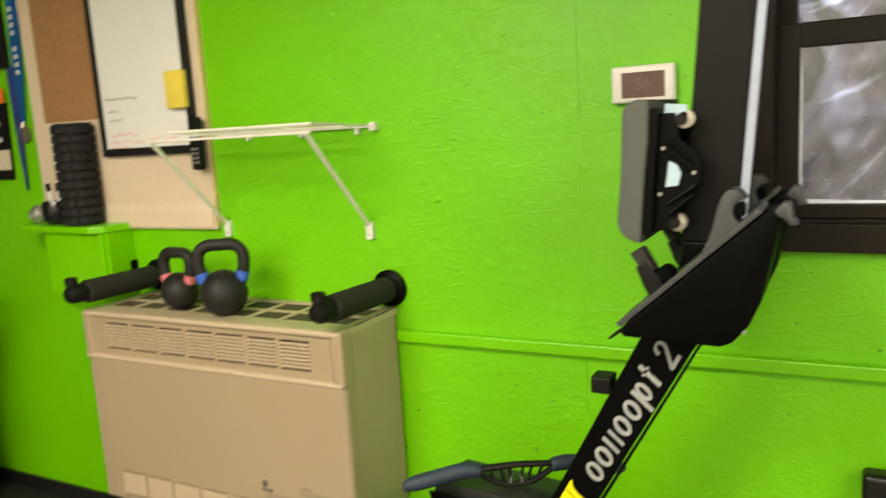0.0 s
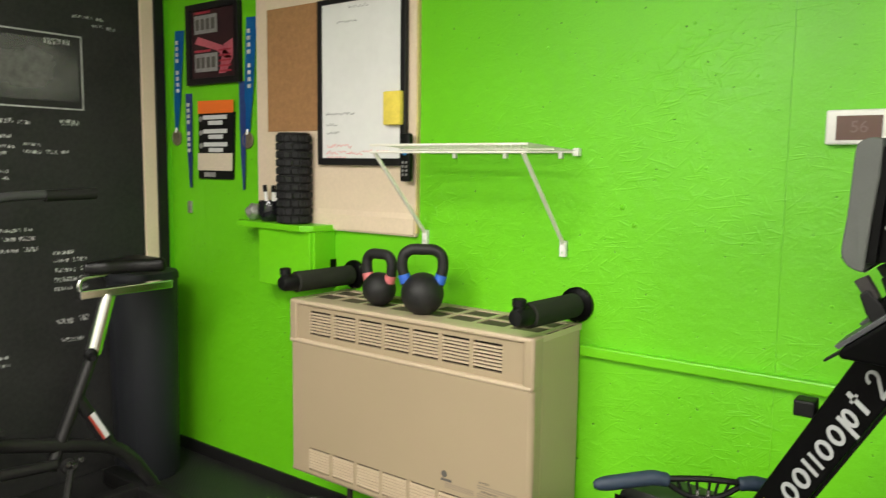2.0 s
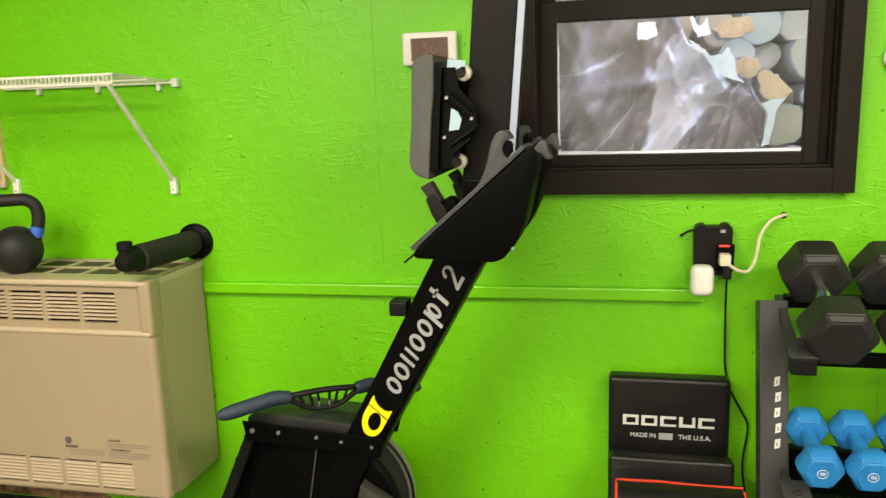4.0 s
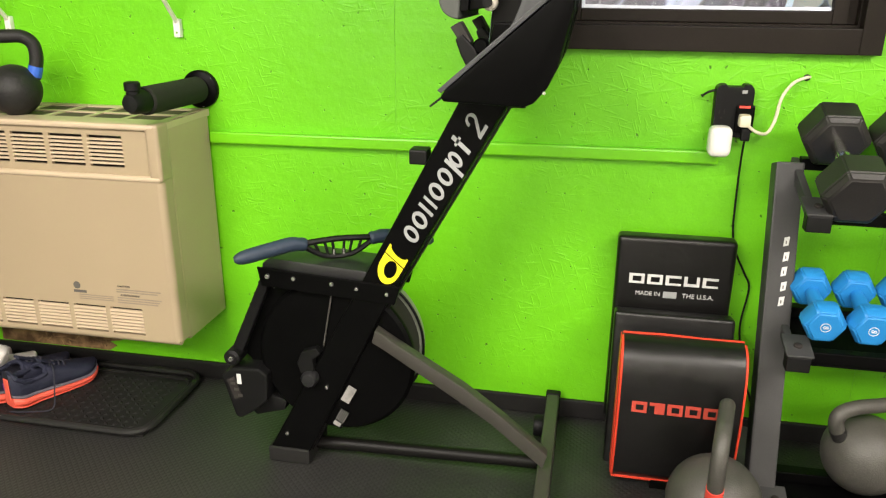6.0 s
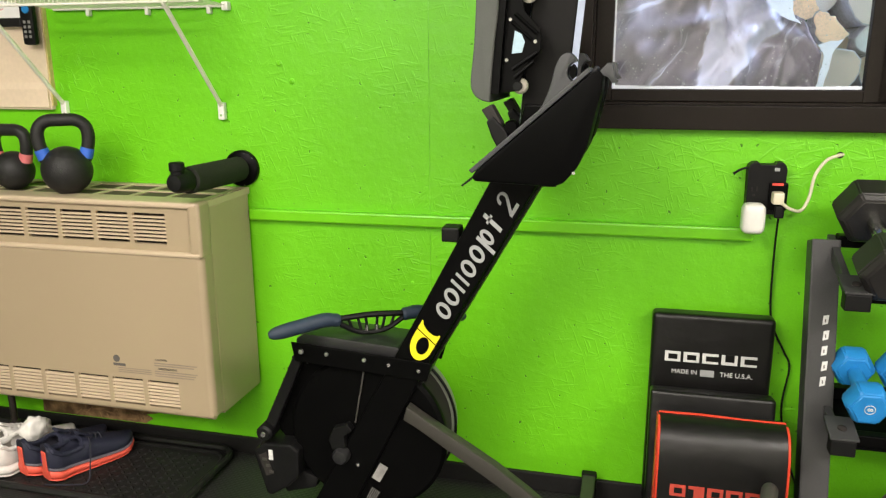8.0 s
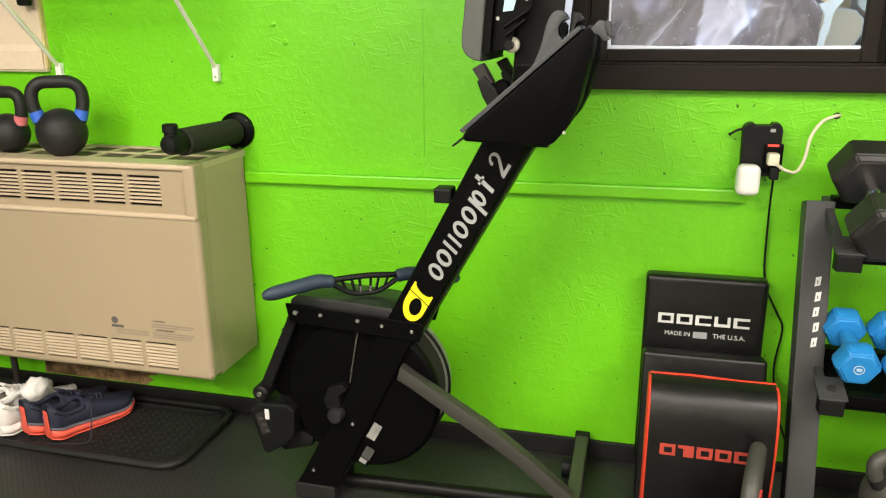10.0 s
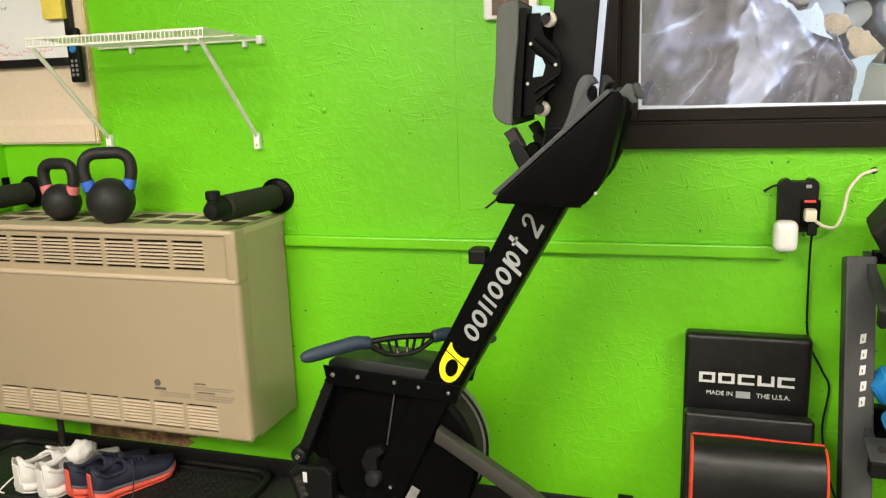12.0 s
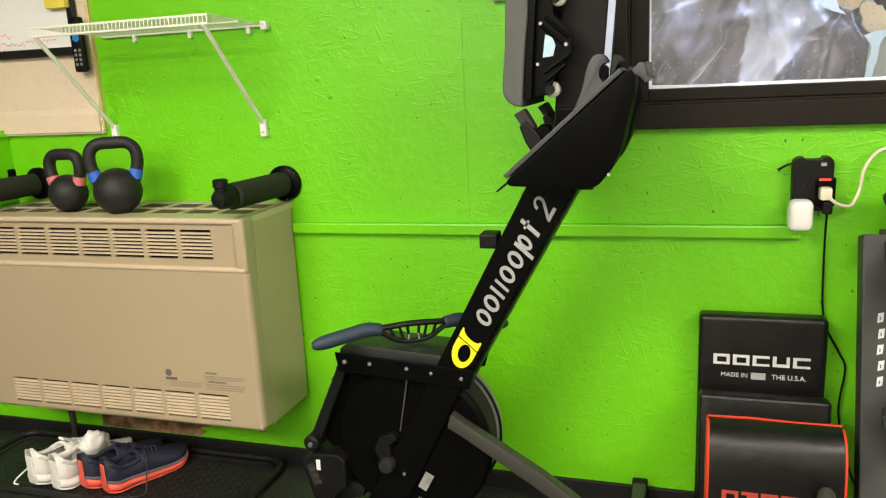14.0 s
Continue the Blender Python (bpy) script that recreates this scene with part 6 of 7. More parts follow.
part("cork_panel", box(-2.222, -1.932, WALL_Y - 0.023, WALL_Y - 0.0195, 1.486, 1.965, 0.001), CORK, notice, "brown cork panel")
part("ledge", prism([(WALL_Y - 0.0195, 1.112), (WALL_Y - 0.026, 1.115), (WALL_Y - 0.026, 1.17), (WALL_Y - 0.0195, 1.19)], -2.288, -1.455, plane="yz"), CREAM, notice)
wb = thing("whiteboard", (-1.73, WALL_Y - 0.02, 1.36), "framed whiteboard with red and grey handwriting", "whiteboard")
part("panel", box(-1.903, -1.500, WALL_Y - 0.034, WALL_Y - 0.0235, 1.372, 1.945), WHITEBOARD, wb)
for a in ((-1.916, -1.896, 1.356, 1.962), (-1.506, -1.482, 1.356, 1.962), (-1.8958, -1.5062, 1.356, 1.382), (-1.8958, -1.5062, 1.944, 1.962)):
    part("frame", box(a[0], a[1], WALL_Y - 0.042, WALL_Y - 0.0235, a[2], a[3], 0.003), BOARD_FRAME, wb)
rnd = random.Random(8)


def board_line(x, z, width, height, material):
    own = None
    end = x + width
    while x < end:
        w = rnd.uniform(0.5, 1.0) * height
        own = tube([(x, WALL_Y - 0.0345, z + rnd.uniform(-0.4, 0.4) * height), (x + w * 0.5, WALL_Y - 0.0345, z + rnd.uniform(-0.5, 0.5) * height), (x + w, WALL_Y - 0.0345, z + rnd.uniform(-0.4, 0.4) * height)], 0.0014, 4, own)
        x += w * 1.15
    part("handwriting", own, material, wb)


for q in ((-1.875, 1.545, 0.14, 0.012), (-1.875, 1.505, 0.05, 0.012), (-1.875, 1.475, 0.06, 0.010), (-1.76, 1.925, 0.09, 0.014), (-1.82, 1.875, 0.1, 0.010)):
    board_line(*q, MARKER_GREY)
for q in ((-1.87, 1.425, 0.12, 0.020), (-1.875, 1.402, 0.30, 0.020), (-1.87, 1.384, 0.09, 0.012)):
    board_line(*q, MARKER_RED)
single("sponge", box(-1.568, -1.490, WALL_Y - 0.062, WALL_Y - 0.0345, 1.497, 1.614, 0.007), SPONGE, (-1.53, WALL_Y - 0.05, 1.49), "yellow sponge eraser stuck to the whiteboard", "sponge", smooth=True)
rem = thing("remote_control", (-1.466, WALL_Y - 0.02, 1.30), "slim black remote control hung on the board edge", "remote control")
part("body", box(-1.488, -1.444, WALL_Y - 0.062, WALL_Y - 0.0425, 1.302, 1.468, 0.008), BLACK_PLASTIC, rem, smooth=True)
part("dial", lathe([(0.013, 0), (0.012, 0.002)], (-1.466, WALL_Y - 0.062, 1.405), (0, -1, 0), 16), NEOPRENE, rem, "blue ring button")
for k in range(4):
    for j in (-1, 1):
        part("button", box(-1.466 + j * 0.008 - 0.004, -1.466 + j * 0.008 + 0.004, WALL_Y - 0.0635, WALL_Y - 0.0618, 1.322 + 0.014 * k, 1.330 + 0.014 * k), PRINT_GREY, rem)

# ---- small green corner shelf with roller and pot ----
cs = thing("green_shelf", (-2.05, WALL_Y, 0.9), "small green painted box shelf fixed to the wall", "shelf")
part("shelf_top", prism([(-2.33, WALL_Y - 0.001), (-2.33, 1.655), (-2.30, 1.625), (-1.90, 1.60), (-1.865, 1.635), (-1.845, WALL_Y - 0.001)], 1.105, 1.129, 0.004, plane="xy"), GREEN_TRIM, cs)
part("shelf_box", box(-2.17, -1.875, 1.628, WALL_Y - 0.001, 0.885, 1.1045, 0.004), GREEN_TRIM, cs)
part("shelf_side", box(-1.8745, -1.862, 1.640, WALL_Y - 0.001, 0.885, 1.1045, 0.003), GREEN_TRIM, cs)
RX, RY = -2.008, 1.672
fr = thing("foam_roller", (RX, RY, 1.1295), "black ribbed foam roller standing on the shelf", "foam roller")
part("core", lathe([(0.058, 0), (0.060, 0.004), (0.060, 0.336), (0.058, 0.34)], (RX, RY, 1.1295), (0, 0, 1), 32), ROLLER, fr, smooth=True)
for k in range(11):
    z0 = 1.1325 + k * 0.0308
    for j in range(14):
        a0 = 2 * math.pi * j / 14
        da = 2 * math.pi / 14
        wide = 0.94
        own = bmesh.new()
        vs = []
        for zz in (z0, z0 + 0.0275):
            for rr in (0.0595, 0.0695):
                for aa in (a0 + (0.1 if k % 2 else 0), a0 + da * wide + (0.1 if k % 2 else 0)):
                    vs.append(own.verts.new((RX + rr * math.cos(aa), RY + rr * math.sin(aa), zz)))
        for f in ((0, 1, 3, 2), (4, 6, 7, 5), (0, 4, 5, 1), (2, 3, 7, 6), (0, 2, 6, 4), (1, 5, 7, 3)):
            own.faces.new([vs[i] for i in f])
        bmesh.ops.recalc_face_normals(own, faces=own.faces)
        bmesh.ops.bevel(own, geom=own.edges[:], offset=0.004, segments=1, affect="EDGES")
        part("tread_block", own, ROLLER, fr)
part("top_rim", tube([(RX + 0.056 * math.cos(2 * math.pi * j / 28), RY + 0.056 * math.sin(2 * math.pi * j / 28), 1.4695) for j in range(28)], 0.007, 8, None, True), ROLLER, fr, smooth=True)
pot = thing("pen_pot", (-2.155, 1.68, 1.1295), "glossy black pot holding white marker pens", "pot")
part("bowl", lathe([(0.034, 0), (0.045, 0.012), (0.052, 0.04), (0.050, 0.07), (0.046, 0.082), (0.043, 0.082), (0.046, 0.06), (0.02, 0.05)], (-2.155, 1.68, 1.1295), (0, 0, 1), 28), mat("black_glaze", (0.01, 0.01, 0.012), rough=0.08, vary=0.1, bump=0), pot, smooth=True)
for k, (dx, dy, lean) in enumerate(((-0.02, 0, -0.012), (0.005, 0.01, 0.0), (0.026, 0.0, 0.014))):
    part("pen", tube([(-2.155 + dx, 1.68 + dy, 1.185), (-2.155 + dx + lean, 1.68 + dy, 1.245)], 0.0075, 8), WHITE_PLASTIC, pot)
    part("pen_cap", tube([(-2.155 + dx + lean, 1.68 + dy, 1.2452), (-2.155 + dx + lean * 1.4, 1.68 + dy, 1.272)], 0.0082, 8), BLACK_PLASTIC, pot)
bm = bmesh.new()
bmesh.ops.create_icosphere(bm, subdivisions=3, radius=0.034)
for v in bm.verts:
    v.co *= 1 + 0.2 * noise.noise(v.co * 60)
moved(bm, Matrix.Translation((-2.258, 1.68, 1.163)))
single("twine_ball", bm, PEWTER, (-2.258, 1.68, 1.13), "small pale wire ball on the green shelf", "ball", smooth=True)

# ---- wall hangings in the corner ----
pic = thing("framed_poster", (-2.58, WALL_Y, 1.70), "black framed race poster in red and white", "picture frame")
for a in ((-2.766, -2.738, 1.696, 2.042), (-2.430, -2.402, 1.696, 2.042), (-2.7378, -2.4302, 1.696, 1.724), (-2.7378, -2.4302, 2.014, 2.042)):
    part("frame", box(a[0], a[1], WALL_Y - 0.026, WALL_Y - 0.0006, a[2], a[3], 0.003), BOARD_FRAME, pic)
part("print", box(-2.738, -2.430, WALL_Y - 0.012, WALL_Y - 0.001, 1.724, 2.014), PRINT_DARK, pic, "dark red poster print")
def flat(pts, y, thick=0.0008):
    return prism(pts, y - thick, y, 0)
def plate(x0, x1, z0, z1, y):
    return flat([(x0, z0), (x1, z0), (x1, z1), (x0, z1)], y)
for z0 in (1.752, 1.915):
    part("print_area", plate(-2.716, -2.556, z0, z0 + 0.078, WALL_Y - 0.0125), PRINT_GREY, pic, "pale printed panel")
    for k in range(4):
        part("print_bar", plate(-2.704 + 0.036 * k, -2.680 + 0.036 * k, z0 + 0.016, z0 + 0.062, WALL_Y - 0.0137), INK, pic)
    part("print_line", plate(-2.716, -2.60, z0 + 0.084, z0 + 0.094, WALL_Y - 0.0137), PRINT_RED, pic)
for pts in ([(-2.712, 1.875), (-2.69, 1.905), (-2.52, 1.855), (-2.455, 1.80), (-2.50, 1.80), (-2.56, 1.838)], [(-2.545, 1.74), (-2.50, 1.74), (-2.45, 1.80), (-2.45, 1.88), (-2.51, 1.86)]):
    part("print_stripe", flat(pts, WALL_Y - 0.0137), PRINT_ROSE, pic, "faded red stripe")
for k in range(5):
    part("print_line", plate(-2.545, -2.46, 1.745 + 0.022 * k, 1.753 + 0.022 * k, WALL_Y - 0.0147), PRINT_RED, pic)

pack = thing("printed_pack", (-2.58, WALL_Y, 1.28), "hanging black pack with an orange header and white print", "pack")
part("card", prism([(-2.705, 1.288), (-2.468, 1.288), (-2.452, 1.575), (-2.695, 1.575)], WALL_Y - 0.016, WALL_Y - 0.001, 0.002), BLACK_PLASTIC, pack)
part("header", prism([(-2.697, 1.572), (-2.45, 1.572), (-2.448, 1.625), (-2.696, 1.628)], WALL_Y - 0.018, WALL_Y - 0.0165, 0), ORANGE_CARD, pack, "orange card header")
part("cream_band", prism([(-2.703, 1.325), (-2.462, 1.325), (-2.46, 1.40), (-2.700, 1.40)], WALL_Y - 0.0205, WALL_Y - 0.0165, 0.001), PACK_CREAM, pack, "cream band")
for k, z in enumerate((1.545, 1.485, 1.428)):
    for x0, x1, dz in ((-2.662, -2.495, 0.010), (-2.625, -2.525, -0.014)):
        part("print_bar", flat([(x0, z + dz - 0.009), (x1, z + dz - 0.009), (x1, z + dz + 0.009), (x0, z + dz + 0.009)], WALL_Y - 0.0165), WHITE_INK, pack)
    part("print_dot", lathe([(0.012, 0), (0.012, 0.0008)], (-2.68, WALL_Y - 0.0162, z + 0.004), (0, -1, 0), 14), PRINT_GREY, pack)
part("print_bar", flat([(-2.66, 1.297), (-2.58, 1.297), (-2.58, 1.317), (-2.66, 1.317)], WALL_Y - 0.0165), PRINT_GREY, pack)


def ribbon(x, z0, z1, width, material, medal, label, text=True, lean=0.0):
    rb = thing("medal_ribbon", (x, WALL_Y, z0), label, "medal", "medals hung on the wall")
    own = bmesh.new()
    cols = []
    for j in range(13):
        t = j / 12
        zz = z0 + (z1 - z0) * t
        w = width * (0.62 + 0.38 * min(1, t * 3))
        cols.append([own.verts.new((x + lean * (1 - t) + q * w / 2, WALL_Y - 0.005 - 0.004 * math.sin(3 * t + q) - 0.002 * abs(q), zz)) for q in (-1, -0.3, 0.3, 1)])
    for q, w in zip(cols, cols[1:]):
        for k in range(3):
            own.faces.new((q[k], q[k + 1], w[k + 1], w[k]))
    bmesh.ops.solidify(own, geom=own.faces[:], thickness=0.0018)
    part("strap", own, material, rb)
    if text:
        for k in range(9):
            zc = z1 - (z1 - z0) * (0.12 + 0.06 * k)
            if k != 4:
                part("print_bar", box(x - 0.008 + lean * 0.4, x + 0.008 + lean * 0.4, WALL_Y - 0.0150, WALL_Y - 0.0115, zc - 0.008, zc + 0.008), WHITE_INK, rb)
    if medal is not None:
        part("clip", tube([(x + lean, WALL_Y - 0.008, z0 + 0.01), (x + lean, WALL_Y - 0.010, z0 - 0.012)], 0.006, 6), PEWTER, rb)
        part("medal", lathe([(0.033, 0), (0.035, 0.002), (0.035, 0.006), (0.030, 0.0075), (0.0285, 0.006)], (x + lean, WALL_Y - 0.003, z0 - 0.035), (0, -1, 0), 24), medal, rb, smooth=True)
    return rb


ribbon(-2.834, 1.505, 1.945, 0.058, RIBBON_BLUE, BRONZE, "bright blue medal ribbon with white print", True, -0.040)
ribbon(-2.775, 1.245, 1.665, 0.040, RIBBON_NAVY, None, "narrow navy ribbon with pale marks", True)
ribbon(-2.334, 1.490, 1.955, 0.060, RIBBON_BLUE, BRONZE, "bright blue medal ribbon hung by the poster", True, -0.036)
ribbon(-2.400, 1.245, 1.70, 0.036, RIBBON_NAVY, None, "dark navy ribbon tapering to a point", False)
single("key_tag", box(-2.800, -2.772, WALL_Y - 0.012, WALL_Y - 0.0006, 1.13, 1.185, 0.004), PEWTER, (-2.786, WALL_Y, 1.13), "small metal tag on the wall", "tag", smooth=True)
# medal to the far side of the window
ribbon(1.036, 1.428, 1.95, 0.030, mat("grey_woven_ribbon", (0.16, 0.19, 0.10), rough=0.8, vary=0.4, scale=120), PEWTER, "grey woven ribbon with a pewter medal", False)

# ---- thermostat ----
th = thing("thermostat", (-0.085, WALL_Y, 1.42), "white wall thermostat with a brown display", "thermostat")
part("case", box(-0.157, -0.012, WALL_Y - 0.026, WALL_Y - 0.0006, 1.421, 1.505, 0.007, seg=3), WHITE_PLASTIC, th, smooth=True)
part("screen", box(-0.133, -0.034, WALL_Y - 0.0275, WALL_Y - 0.0262, 1.432, 1.490), SCREEN, th, "dim brown display")
part("digits", text_mesh("56", 0.040, Matrix.Translation((-0.083, WALL_Y - 0.0282, 1.462)) @ FACING, 0.0003), SCREEN_INK, th)

# ---- outlet, plug and cables ----
ol = thing("outlet_adapter", (0.63, WALL_Y, 0.88), "black multi-outlet adapter plugged into the wall", "power outlet")
lugs = [(0.590, 0.876), (0.594, 0.872), (0.674, 0.872), (0.678, 0.876), (0.680, 0.984), (0.677, 0.996), (0.670, 1.003), (0.656, 1.003), (0.652, 0.997), (0.616, 0.997), (0.612, 1.003), (0.600, 1.002), (0.592, 0.996), (0.588, 0.986)]
part("body", prism(lugs, WALL_Y - 0.040, WALL_Y - 0.0006, 0.002), BLACK_PLASTIC, ol)
part("charging_port", box(0.650, 0.662, WALL_Y - 0.0415, WALL_Y - 0.0403, 0.982, 0.990), SILVER_INK, ol, "grey charging port")
for dx, dz, w, h in ((0.600, 0.930, 0.003, 0.010), (0.612, 0.930, 0.003, 0.012), (0.605, 0.918, 0.005, 0.005)):
    part("socket_slot", box(dx, dx + w, WALL_Y - 0.0412, WALL_Y - 0.0403, dz, dz + h), DARK_IN, ol)
part("socket_face", box(0.640, 0.684, WALL_Y - 0.052, WALL_Y - 0.0405, 0.885, 0.955, 0.005), BLACK_SATIN, ol)
part("red_light", box(0.646, 0.672, WALL_Y - 0.0535, WALL_Y - 0.0522, 0.948, 0.954), ORANGE_BAND, ol)
part("short_lead", tube(smooth_path([(0.596, WALL_Y - 0.03, 0.988), (0.575, WALL_Y - 0.035, 0.985), (0.556, WALL_Y - 0.03, 0.972)], 5), [0.003] * 10 + [0.005], 8), BLACK_PLASTIC, ol)
single("night_light", box(0.578, 0.634, WALL_Y - 0.092, WALL_Y - 0.0405, 0.828, 0.905, 0.021, seg=5), WHITE_PLASTIC, (0.606, WALL_Y - 0.06, 0.83), "white rounded plug-in night light", "night light", smooth=True)
wc = thing("white_cable", (0.70, WALL_Y - 0.05, 0.9), "ivory cable with a plug running into the wall", "cable")
part("plug", box(0.645, 0.672, WALL_Y - 0.085, WALL_Y - 0.0525, 0.905, 0.935, 0.006), CABLE_WHITE, wc, smooth=True)
part("cord", tube(smooth_path([(0.668, WALL_Y - 0.075, 0.908), (0.69, WALL_Y - 0.07, 0.893), (0.718, WALL_Y - 0.05, 0.888), (0.736, WALL_Y - 0.035, 0.918), (0.745, WALL_Y - 0.03, 0.972), (0.768, WALL_Y - 0.022, 1.008), (0.795, WALL_Y - 0.010, 1.020), (0.812, WALL_Y + 0.004, 1.022)], 7), 0.0041, 10), CABLE_WHITE, wc, smooth=True)
# Dark disc laid on the wall to paint the shaded cable hole.
part("cable_hole_disc", lathe([(0.0085, 0), (0.008, 0.002), (0.0055, 0.003)], (0.803, WALL_Y - 0.0006, 1.0205), (0, -1, 0), 14), DARK_IN, wc, "dark disc drawn for the hole where the cable enters")
bc = thing("black_cable", (0.70, WALL_Y - 0.02, 0.3), "thin black power cable hanging down the wall", "cable")
part("plug", box(0.655, 0.677, WALL_Y - 0.07, WALL_Y - 0.0525, 0.868, 0.900, 0.005), BLACK_PLASTIC, bc)
part("cord", tube(smooth_path([(0.666, WALL_Y - 0.06, 0.872), (0.670, WALL_Y - 0.03, 0.81), (0.673, WALL_Y - 0.015, 0.74), (0.677, WALL_Y - 0.012, 0.626), (0.690, WALL_Y - 0.012, 0.564), (0.722, WALL_Y - 0.012, 0.50), (0.739, WALL_Y - 0.012, 0.455), (0.730, WALL_Y - 0.014, 0.34), (0.755, WALL_Y - 0.018, 0.207), (0.79, WALL_Y - 0.02, 0.106), (0.80, WALL_Y - 0.03, 0.012)], 7), 0.0028, 7), BLACK_PLASTIC, bc, smooth=True)

# ---- waste bin ----
bn = thing("waste_bin", (-2.742, 1.470, 0.0), "tall charcoal plastic waste bin in the corner", "waste bin")
oval = Matrix.Translation((-2.742, 1.470, 0.001)) @ Matrix.Diagonal((0.83, 0.83, 1, 1))
part("body", moved(lathe([(0.150, 0), (0.160, 0.02), (0.172, 0.85), (0.170, 0.86)], (0, 0, 0), (0, 0, 1), 48), oval), BIN, bn, smooth=True)
part("lid", moved(lathe([(0.176, 0), (0.178, 0.006), (0.176, 0.022), (0.168, 0.034), (0.12, 0.042), (0.0, 0.044)], (0, 0, 0.861), (0, 0, 1), 48), oval), BIN, bn, smooth=True)
for a0 in (-118, -84, -50):
    a = radians(a0)
    part("rib", moved(tube([(0.159 * math.cos(a), 0.159 * math.sin(a), 0.03), (0.170 * math.cos(a), 0.170 * math.sin(a), 0.84)], 0.0025, 6), oval), BIN, bn)

# ---- exercise bike beside the blackboard ----
BKX = -2.45
bike = thing("exercise_bike", (BKX, 0.95, 0.0), "black air exercise bike with a chrome seat post", "exercise bike")
part("rear_stabiliser", box(BKX - 0.30, BKX + 0.24, 1.275, 1.345, 0.015, 0.08, 0.012), BIKE_BLACK, bike)
part("front_stabiliser", box(BKX - 0.26, BKX + 0.26, 0.28, 0.34, 0.015, 0.07, 0.01), BIKE_BLACK, bike)
for x in (BKX - 0.22, BKX + 0.22):
    for y in (1.31, 0.31):
        part("foot_pad", lathe([(0.028, 0), (0.022, 0.016)], (x, y, 0.0), (0, 0, 1), 12), RUBBER, bike)
part("base_tube", tube(smooth_path([(BKX, 1.335, 0.06), (BKX, 1.285, 0.14), (BKX, 1.225, 0.225), (BKX, 1.14, 0.288), (BKX, 0.93, 0.352), (BKX, 0.63, 0.436), (BKX, 0.40, 0.50)], 6), 0.026, 12), BIKE_BLACK, bike, smooth=True)
part("seat_tube", tube([(BKX, 0.925, 0.26), (BKX, 1.098, 0.655)], 0.022, 14), BIKE_BLACK, bike, smooth=True)
part("seat_post", tube([(BKX, 1.098, 0.655), (BKX, 1.163, 0.866)], 0.029, 16), CHROME, bike, "chrome seat post", smooth=True)
part("seat_slider", box(BKX - 0.020, BKX + 0.020, 1.05, 1.425, 0.862, 0.894, 0.004), CHROME, bike, "chrome seat slider")
part("slider_loop", tube(smooth_path([(BKX, 1.06, 0.885), (BKX, 1.055, 0.915), (BKX, 1.075, 0.935), (BKX, 1.16, 0.942)], 5), 0.009, 10), CHROME, bike, smooth=True)
part("adjust_knob", lathe([(0.022, 0), (0.024, 0.02), (0.012, 0.03), (0.010, 0.07)], (BKX + 0.02, 1.08, 0.66), (1, -0.4, 0), 12), BLACK_PLASTIC, bike)
own = prism([(1.05, 0.0), (1.12, 0.035), (1.22, 0.06), (1.31, 0.11), (1.33, 0.10), (1.335, 0.0), (1.33, -0.10), (1.31, -0.11), (1.22, -0.06), (1.12, -0.035)], 0, 0.05, 0.018, plane="xy", seg=3)
part("saddle", moved(own, Matrix.Translation((BKX, 0.02, 0.945)) @ Matrix(((0, 1, 0, 0), (1, 0, 0, 0), (0, 0, 1, 0), (0, 0, 0, 1)))), VINYL, bike, "black padded saddle", smooth=True)
part("cross_bar", tube([(BKX + 0.06, 0.45, 0.50), (BKX + 0.06, 0.75, 0.455)], 0.014, 10), BIKE_BLACK, bike, smooth=True)
part("push_rod", tube(smooth_path([(BKX - 0.08, 0.70, 0.72), (BKX - 0.08, 0.735, 0.62), (BKX - 0.08, 0.752, 0.52), (BKX - 0.08, 0.755, 0.40)], 5), 0.017, 12), BIKE_BLACK, bike, smooth=True)
part("lower_rod", tube([(BKX + 0.02, 0.42, 0.335), (BKX + 0.02, 0.935, 0.285)], 0.020, 12), BIKE_BLACK, bike, smooth=True)
part("crank_hub", lathe([(0.03, 0), (0.026, 0.02), (0.015, 0.025)], (BKX + 0.03, 0.975, 0.27), (1, 0, 0), 20), BIKE_BLACK, bike, smooth=True)
for dy, dz in ((-0.022, 0.012), (0.0, 0.0), (0.024, 0.016)):
    part("crank_bolt", lathe([(0.011, 0), (0.009, 0.006)], (BKX + 0.056, 0.985 + dy, 0.274 + dz), (1, 0, 0), 10), CHROME, bike)
part("crank", tube([(BKX + 0.07, 0.965, 0.27), (BKX + 0.08, 0.935, 0.15)], 0.013, 8), BIKE_BLACK, bike, smooth=True)
part("pedal", box(BKX + 0.08, BKX + 0.17, 0.89, 0.98, 0.125, 0.15, 0.006), BLACK_PLASTIC, bike)
part("floor_beam", box(BKX - 0.08, BKX - 0.024, 0.30, 1.31, 0.03, 0.078, 0.006), BIKE_BLACK, bike)
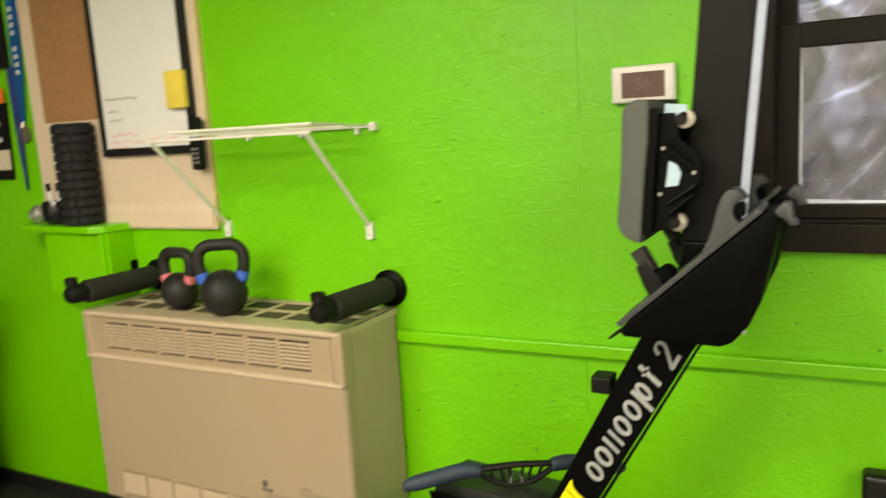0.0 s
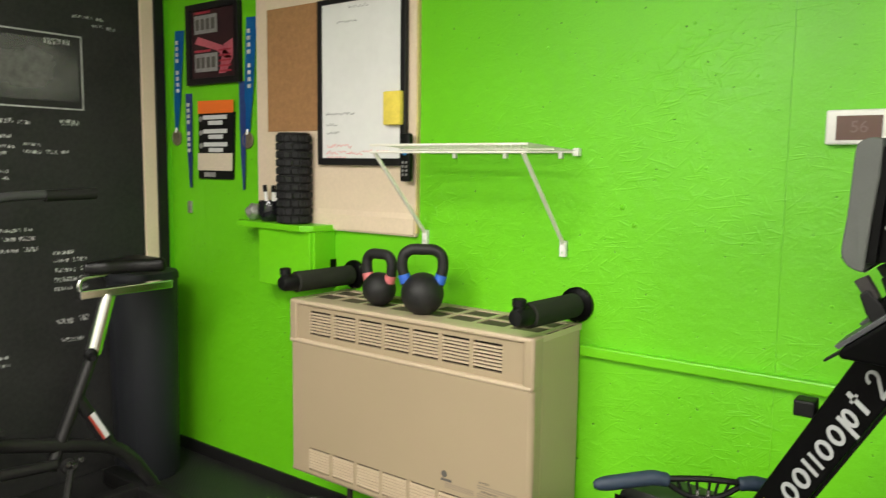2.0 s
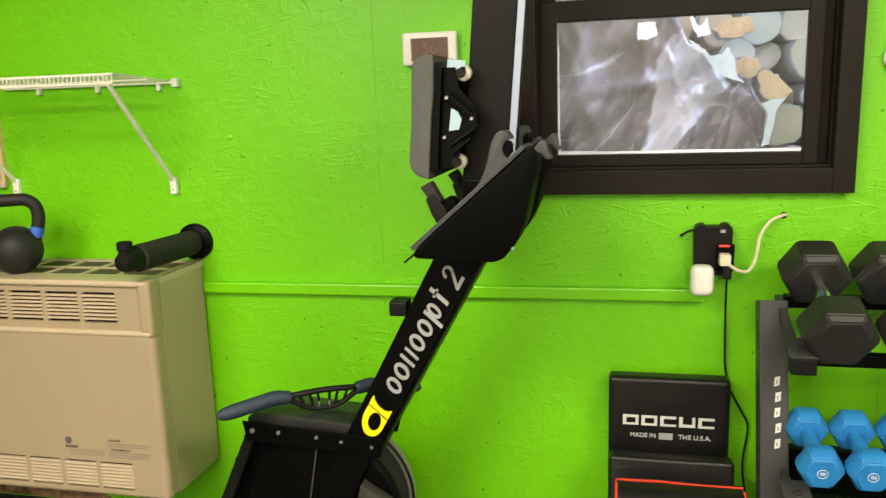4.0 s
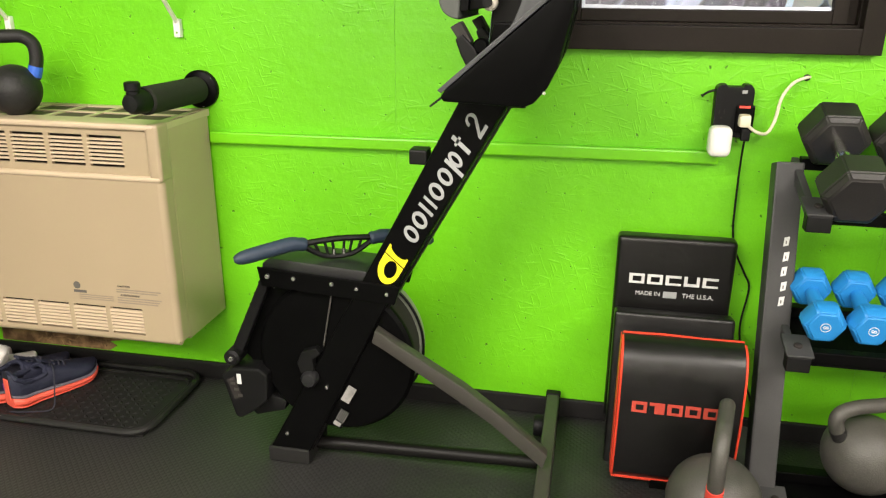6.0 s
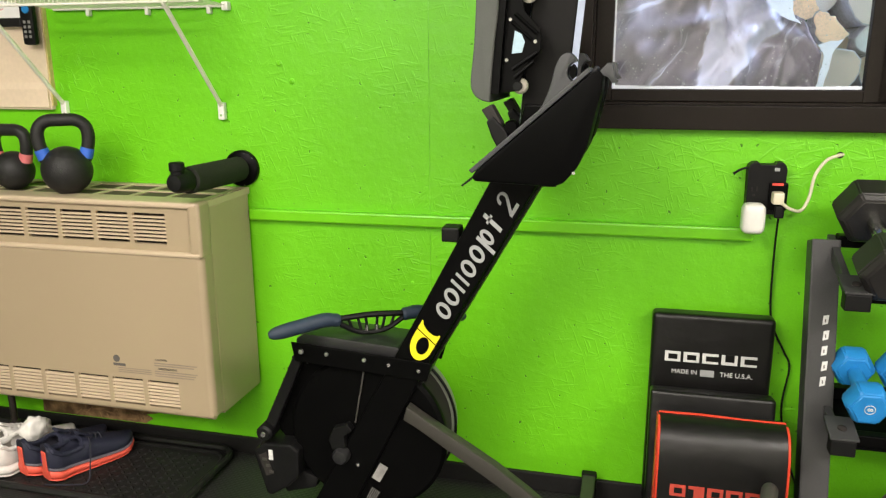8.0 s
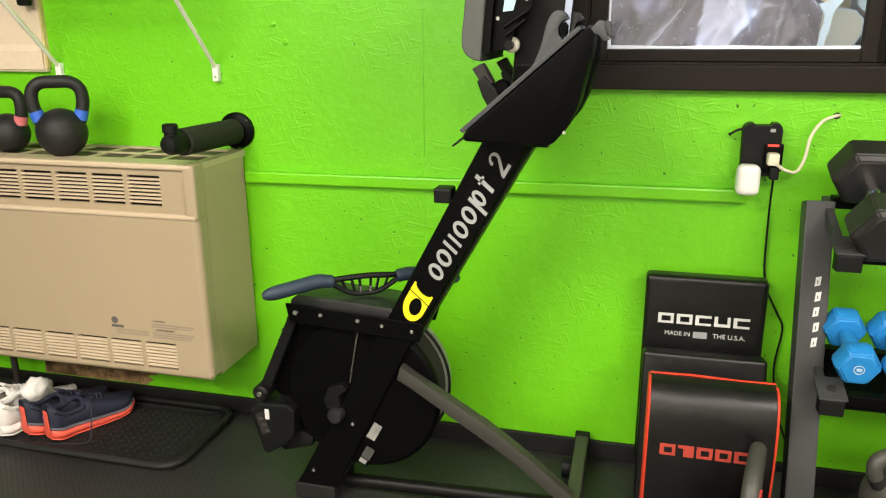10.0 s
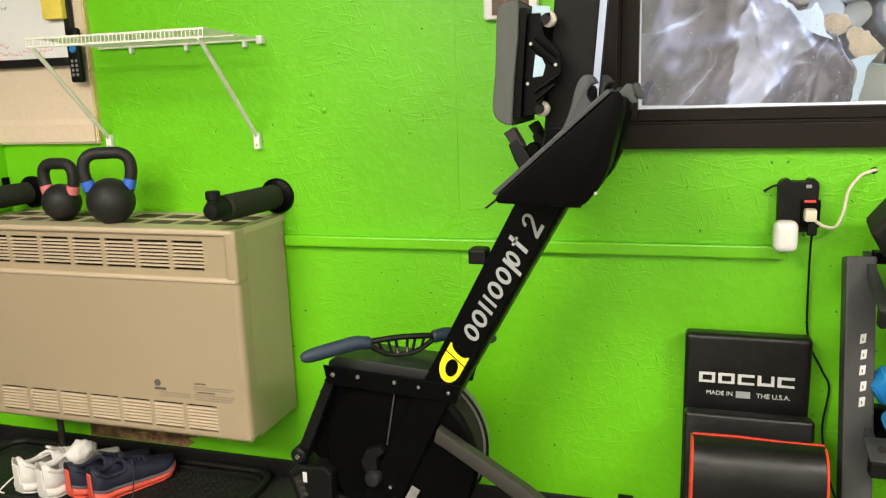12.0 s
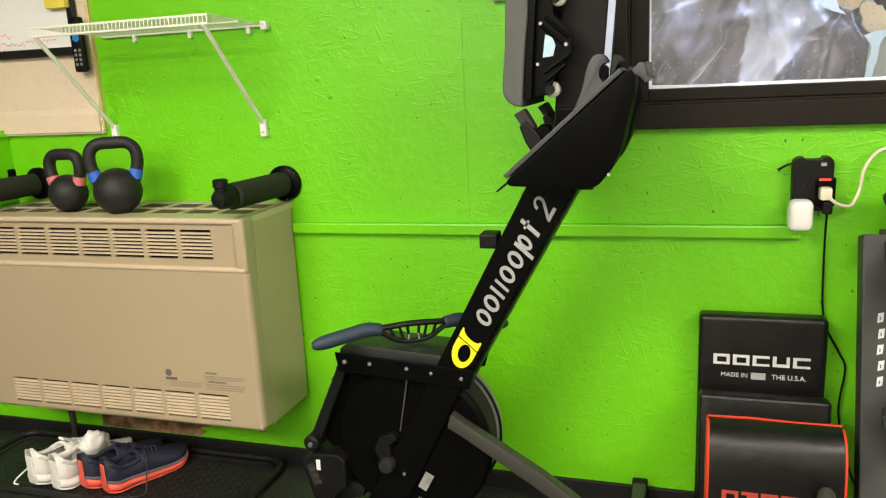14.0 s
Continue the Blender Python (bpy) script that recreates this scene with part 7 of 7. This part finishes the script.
part("beam_bolt", lathe([(0.012, 0), (0.009, 0.008)], (BKX - 0.02, 1.01, 0.06), (1, 0, 0), 10), STEEL, bike)
part("handle_arm", tube(smooth_path([(BKX + 0.10, 0.56, 0.35), (BKX + 0.10, 0.57, 0.70), (BKX + 0.10, 0.63, 1.0), (BKX + 0.10, 0.69, 1.19), (BKX + 0.10, 0.77, 1.240), (BKX + 0.10, 1.07, 1.247)], 7), 0.016, 12), RACK, bike, smooth=True)
part("hand_grip", tube([(BKX + 0.10, 0.90, 1.243), (BKX + 0.10, 1.075, 1.247)], 0.020, 12), RUBBER, bike, "rubber hand grip", smooth=True)
FY, FZ, FR = 0.405, 0.462, 0.325
for rr, wire in ((FR, 0.010), (FR - 0.075, 0.0035), (FR - 0.15, 0.0035), (FR - 0.225, 0.0035)):
    part("fan_ring", tube([(BKX - 0.02, FY + rr * math.cos(2 * math.pi * k / 48), FZ + rr * math.sin(2 * math.pi * k / 48)) for k in range(48)], wire, 6, None, True), BIKE_BLACK, bike, smooth=True)
for k in range(16):
    a = 2 * math.pi * k / 16
    part("fan_spoke", tube([(BKX - 0.02, FY + 0.05 * math.cos(a), FZ + 0.05 * math.sin(a)), (BKX - 0.02, FY + FR * math.cos(a), FZ + FR * math.sin(a))], 0.003, 5), BIKE_BLACK, bike)
part("fan_hub", lathe([(0.06, 0), (0.06, 0.03), (0.04, 0.045)], (BKX - 0.03, FY, FZ), (1, 0, 0), 24), BIKE_BLACK, bike, smooth=True)
part("decal_tube", tube([(BKX, 1.155, 0.285), (BKX, 1.035, 0.50)], 0.024, 12), BIKE_BLACK, bike, smooth=True)
tilt = Matrix.Translation((BKX + 0.026, 1.097, 0.385)) @ pose(0, 0, 0, 29, 0, 0)
part("frame_decal", moved(box(-0.001, 0.001, -0.004, 0.014, -0.058, 0.058), tilt), WHITE_INK, bike, "white decal bar")
part("frame_decal", moved(box(-0.001, 0.001, -0.013, -0.0045, -0.058, 0.058), tilt), RED_INK, bike, "red decal stripe")
bike.location.y -= 0.015
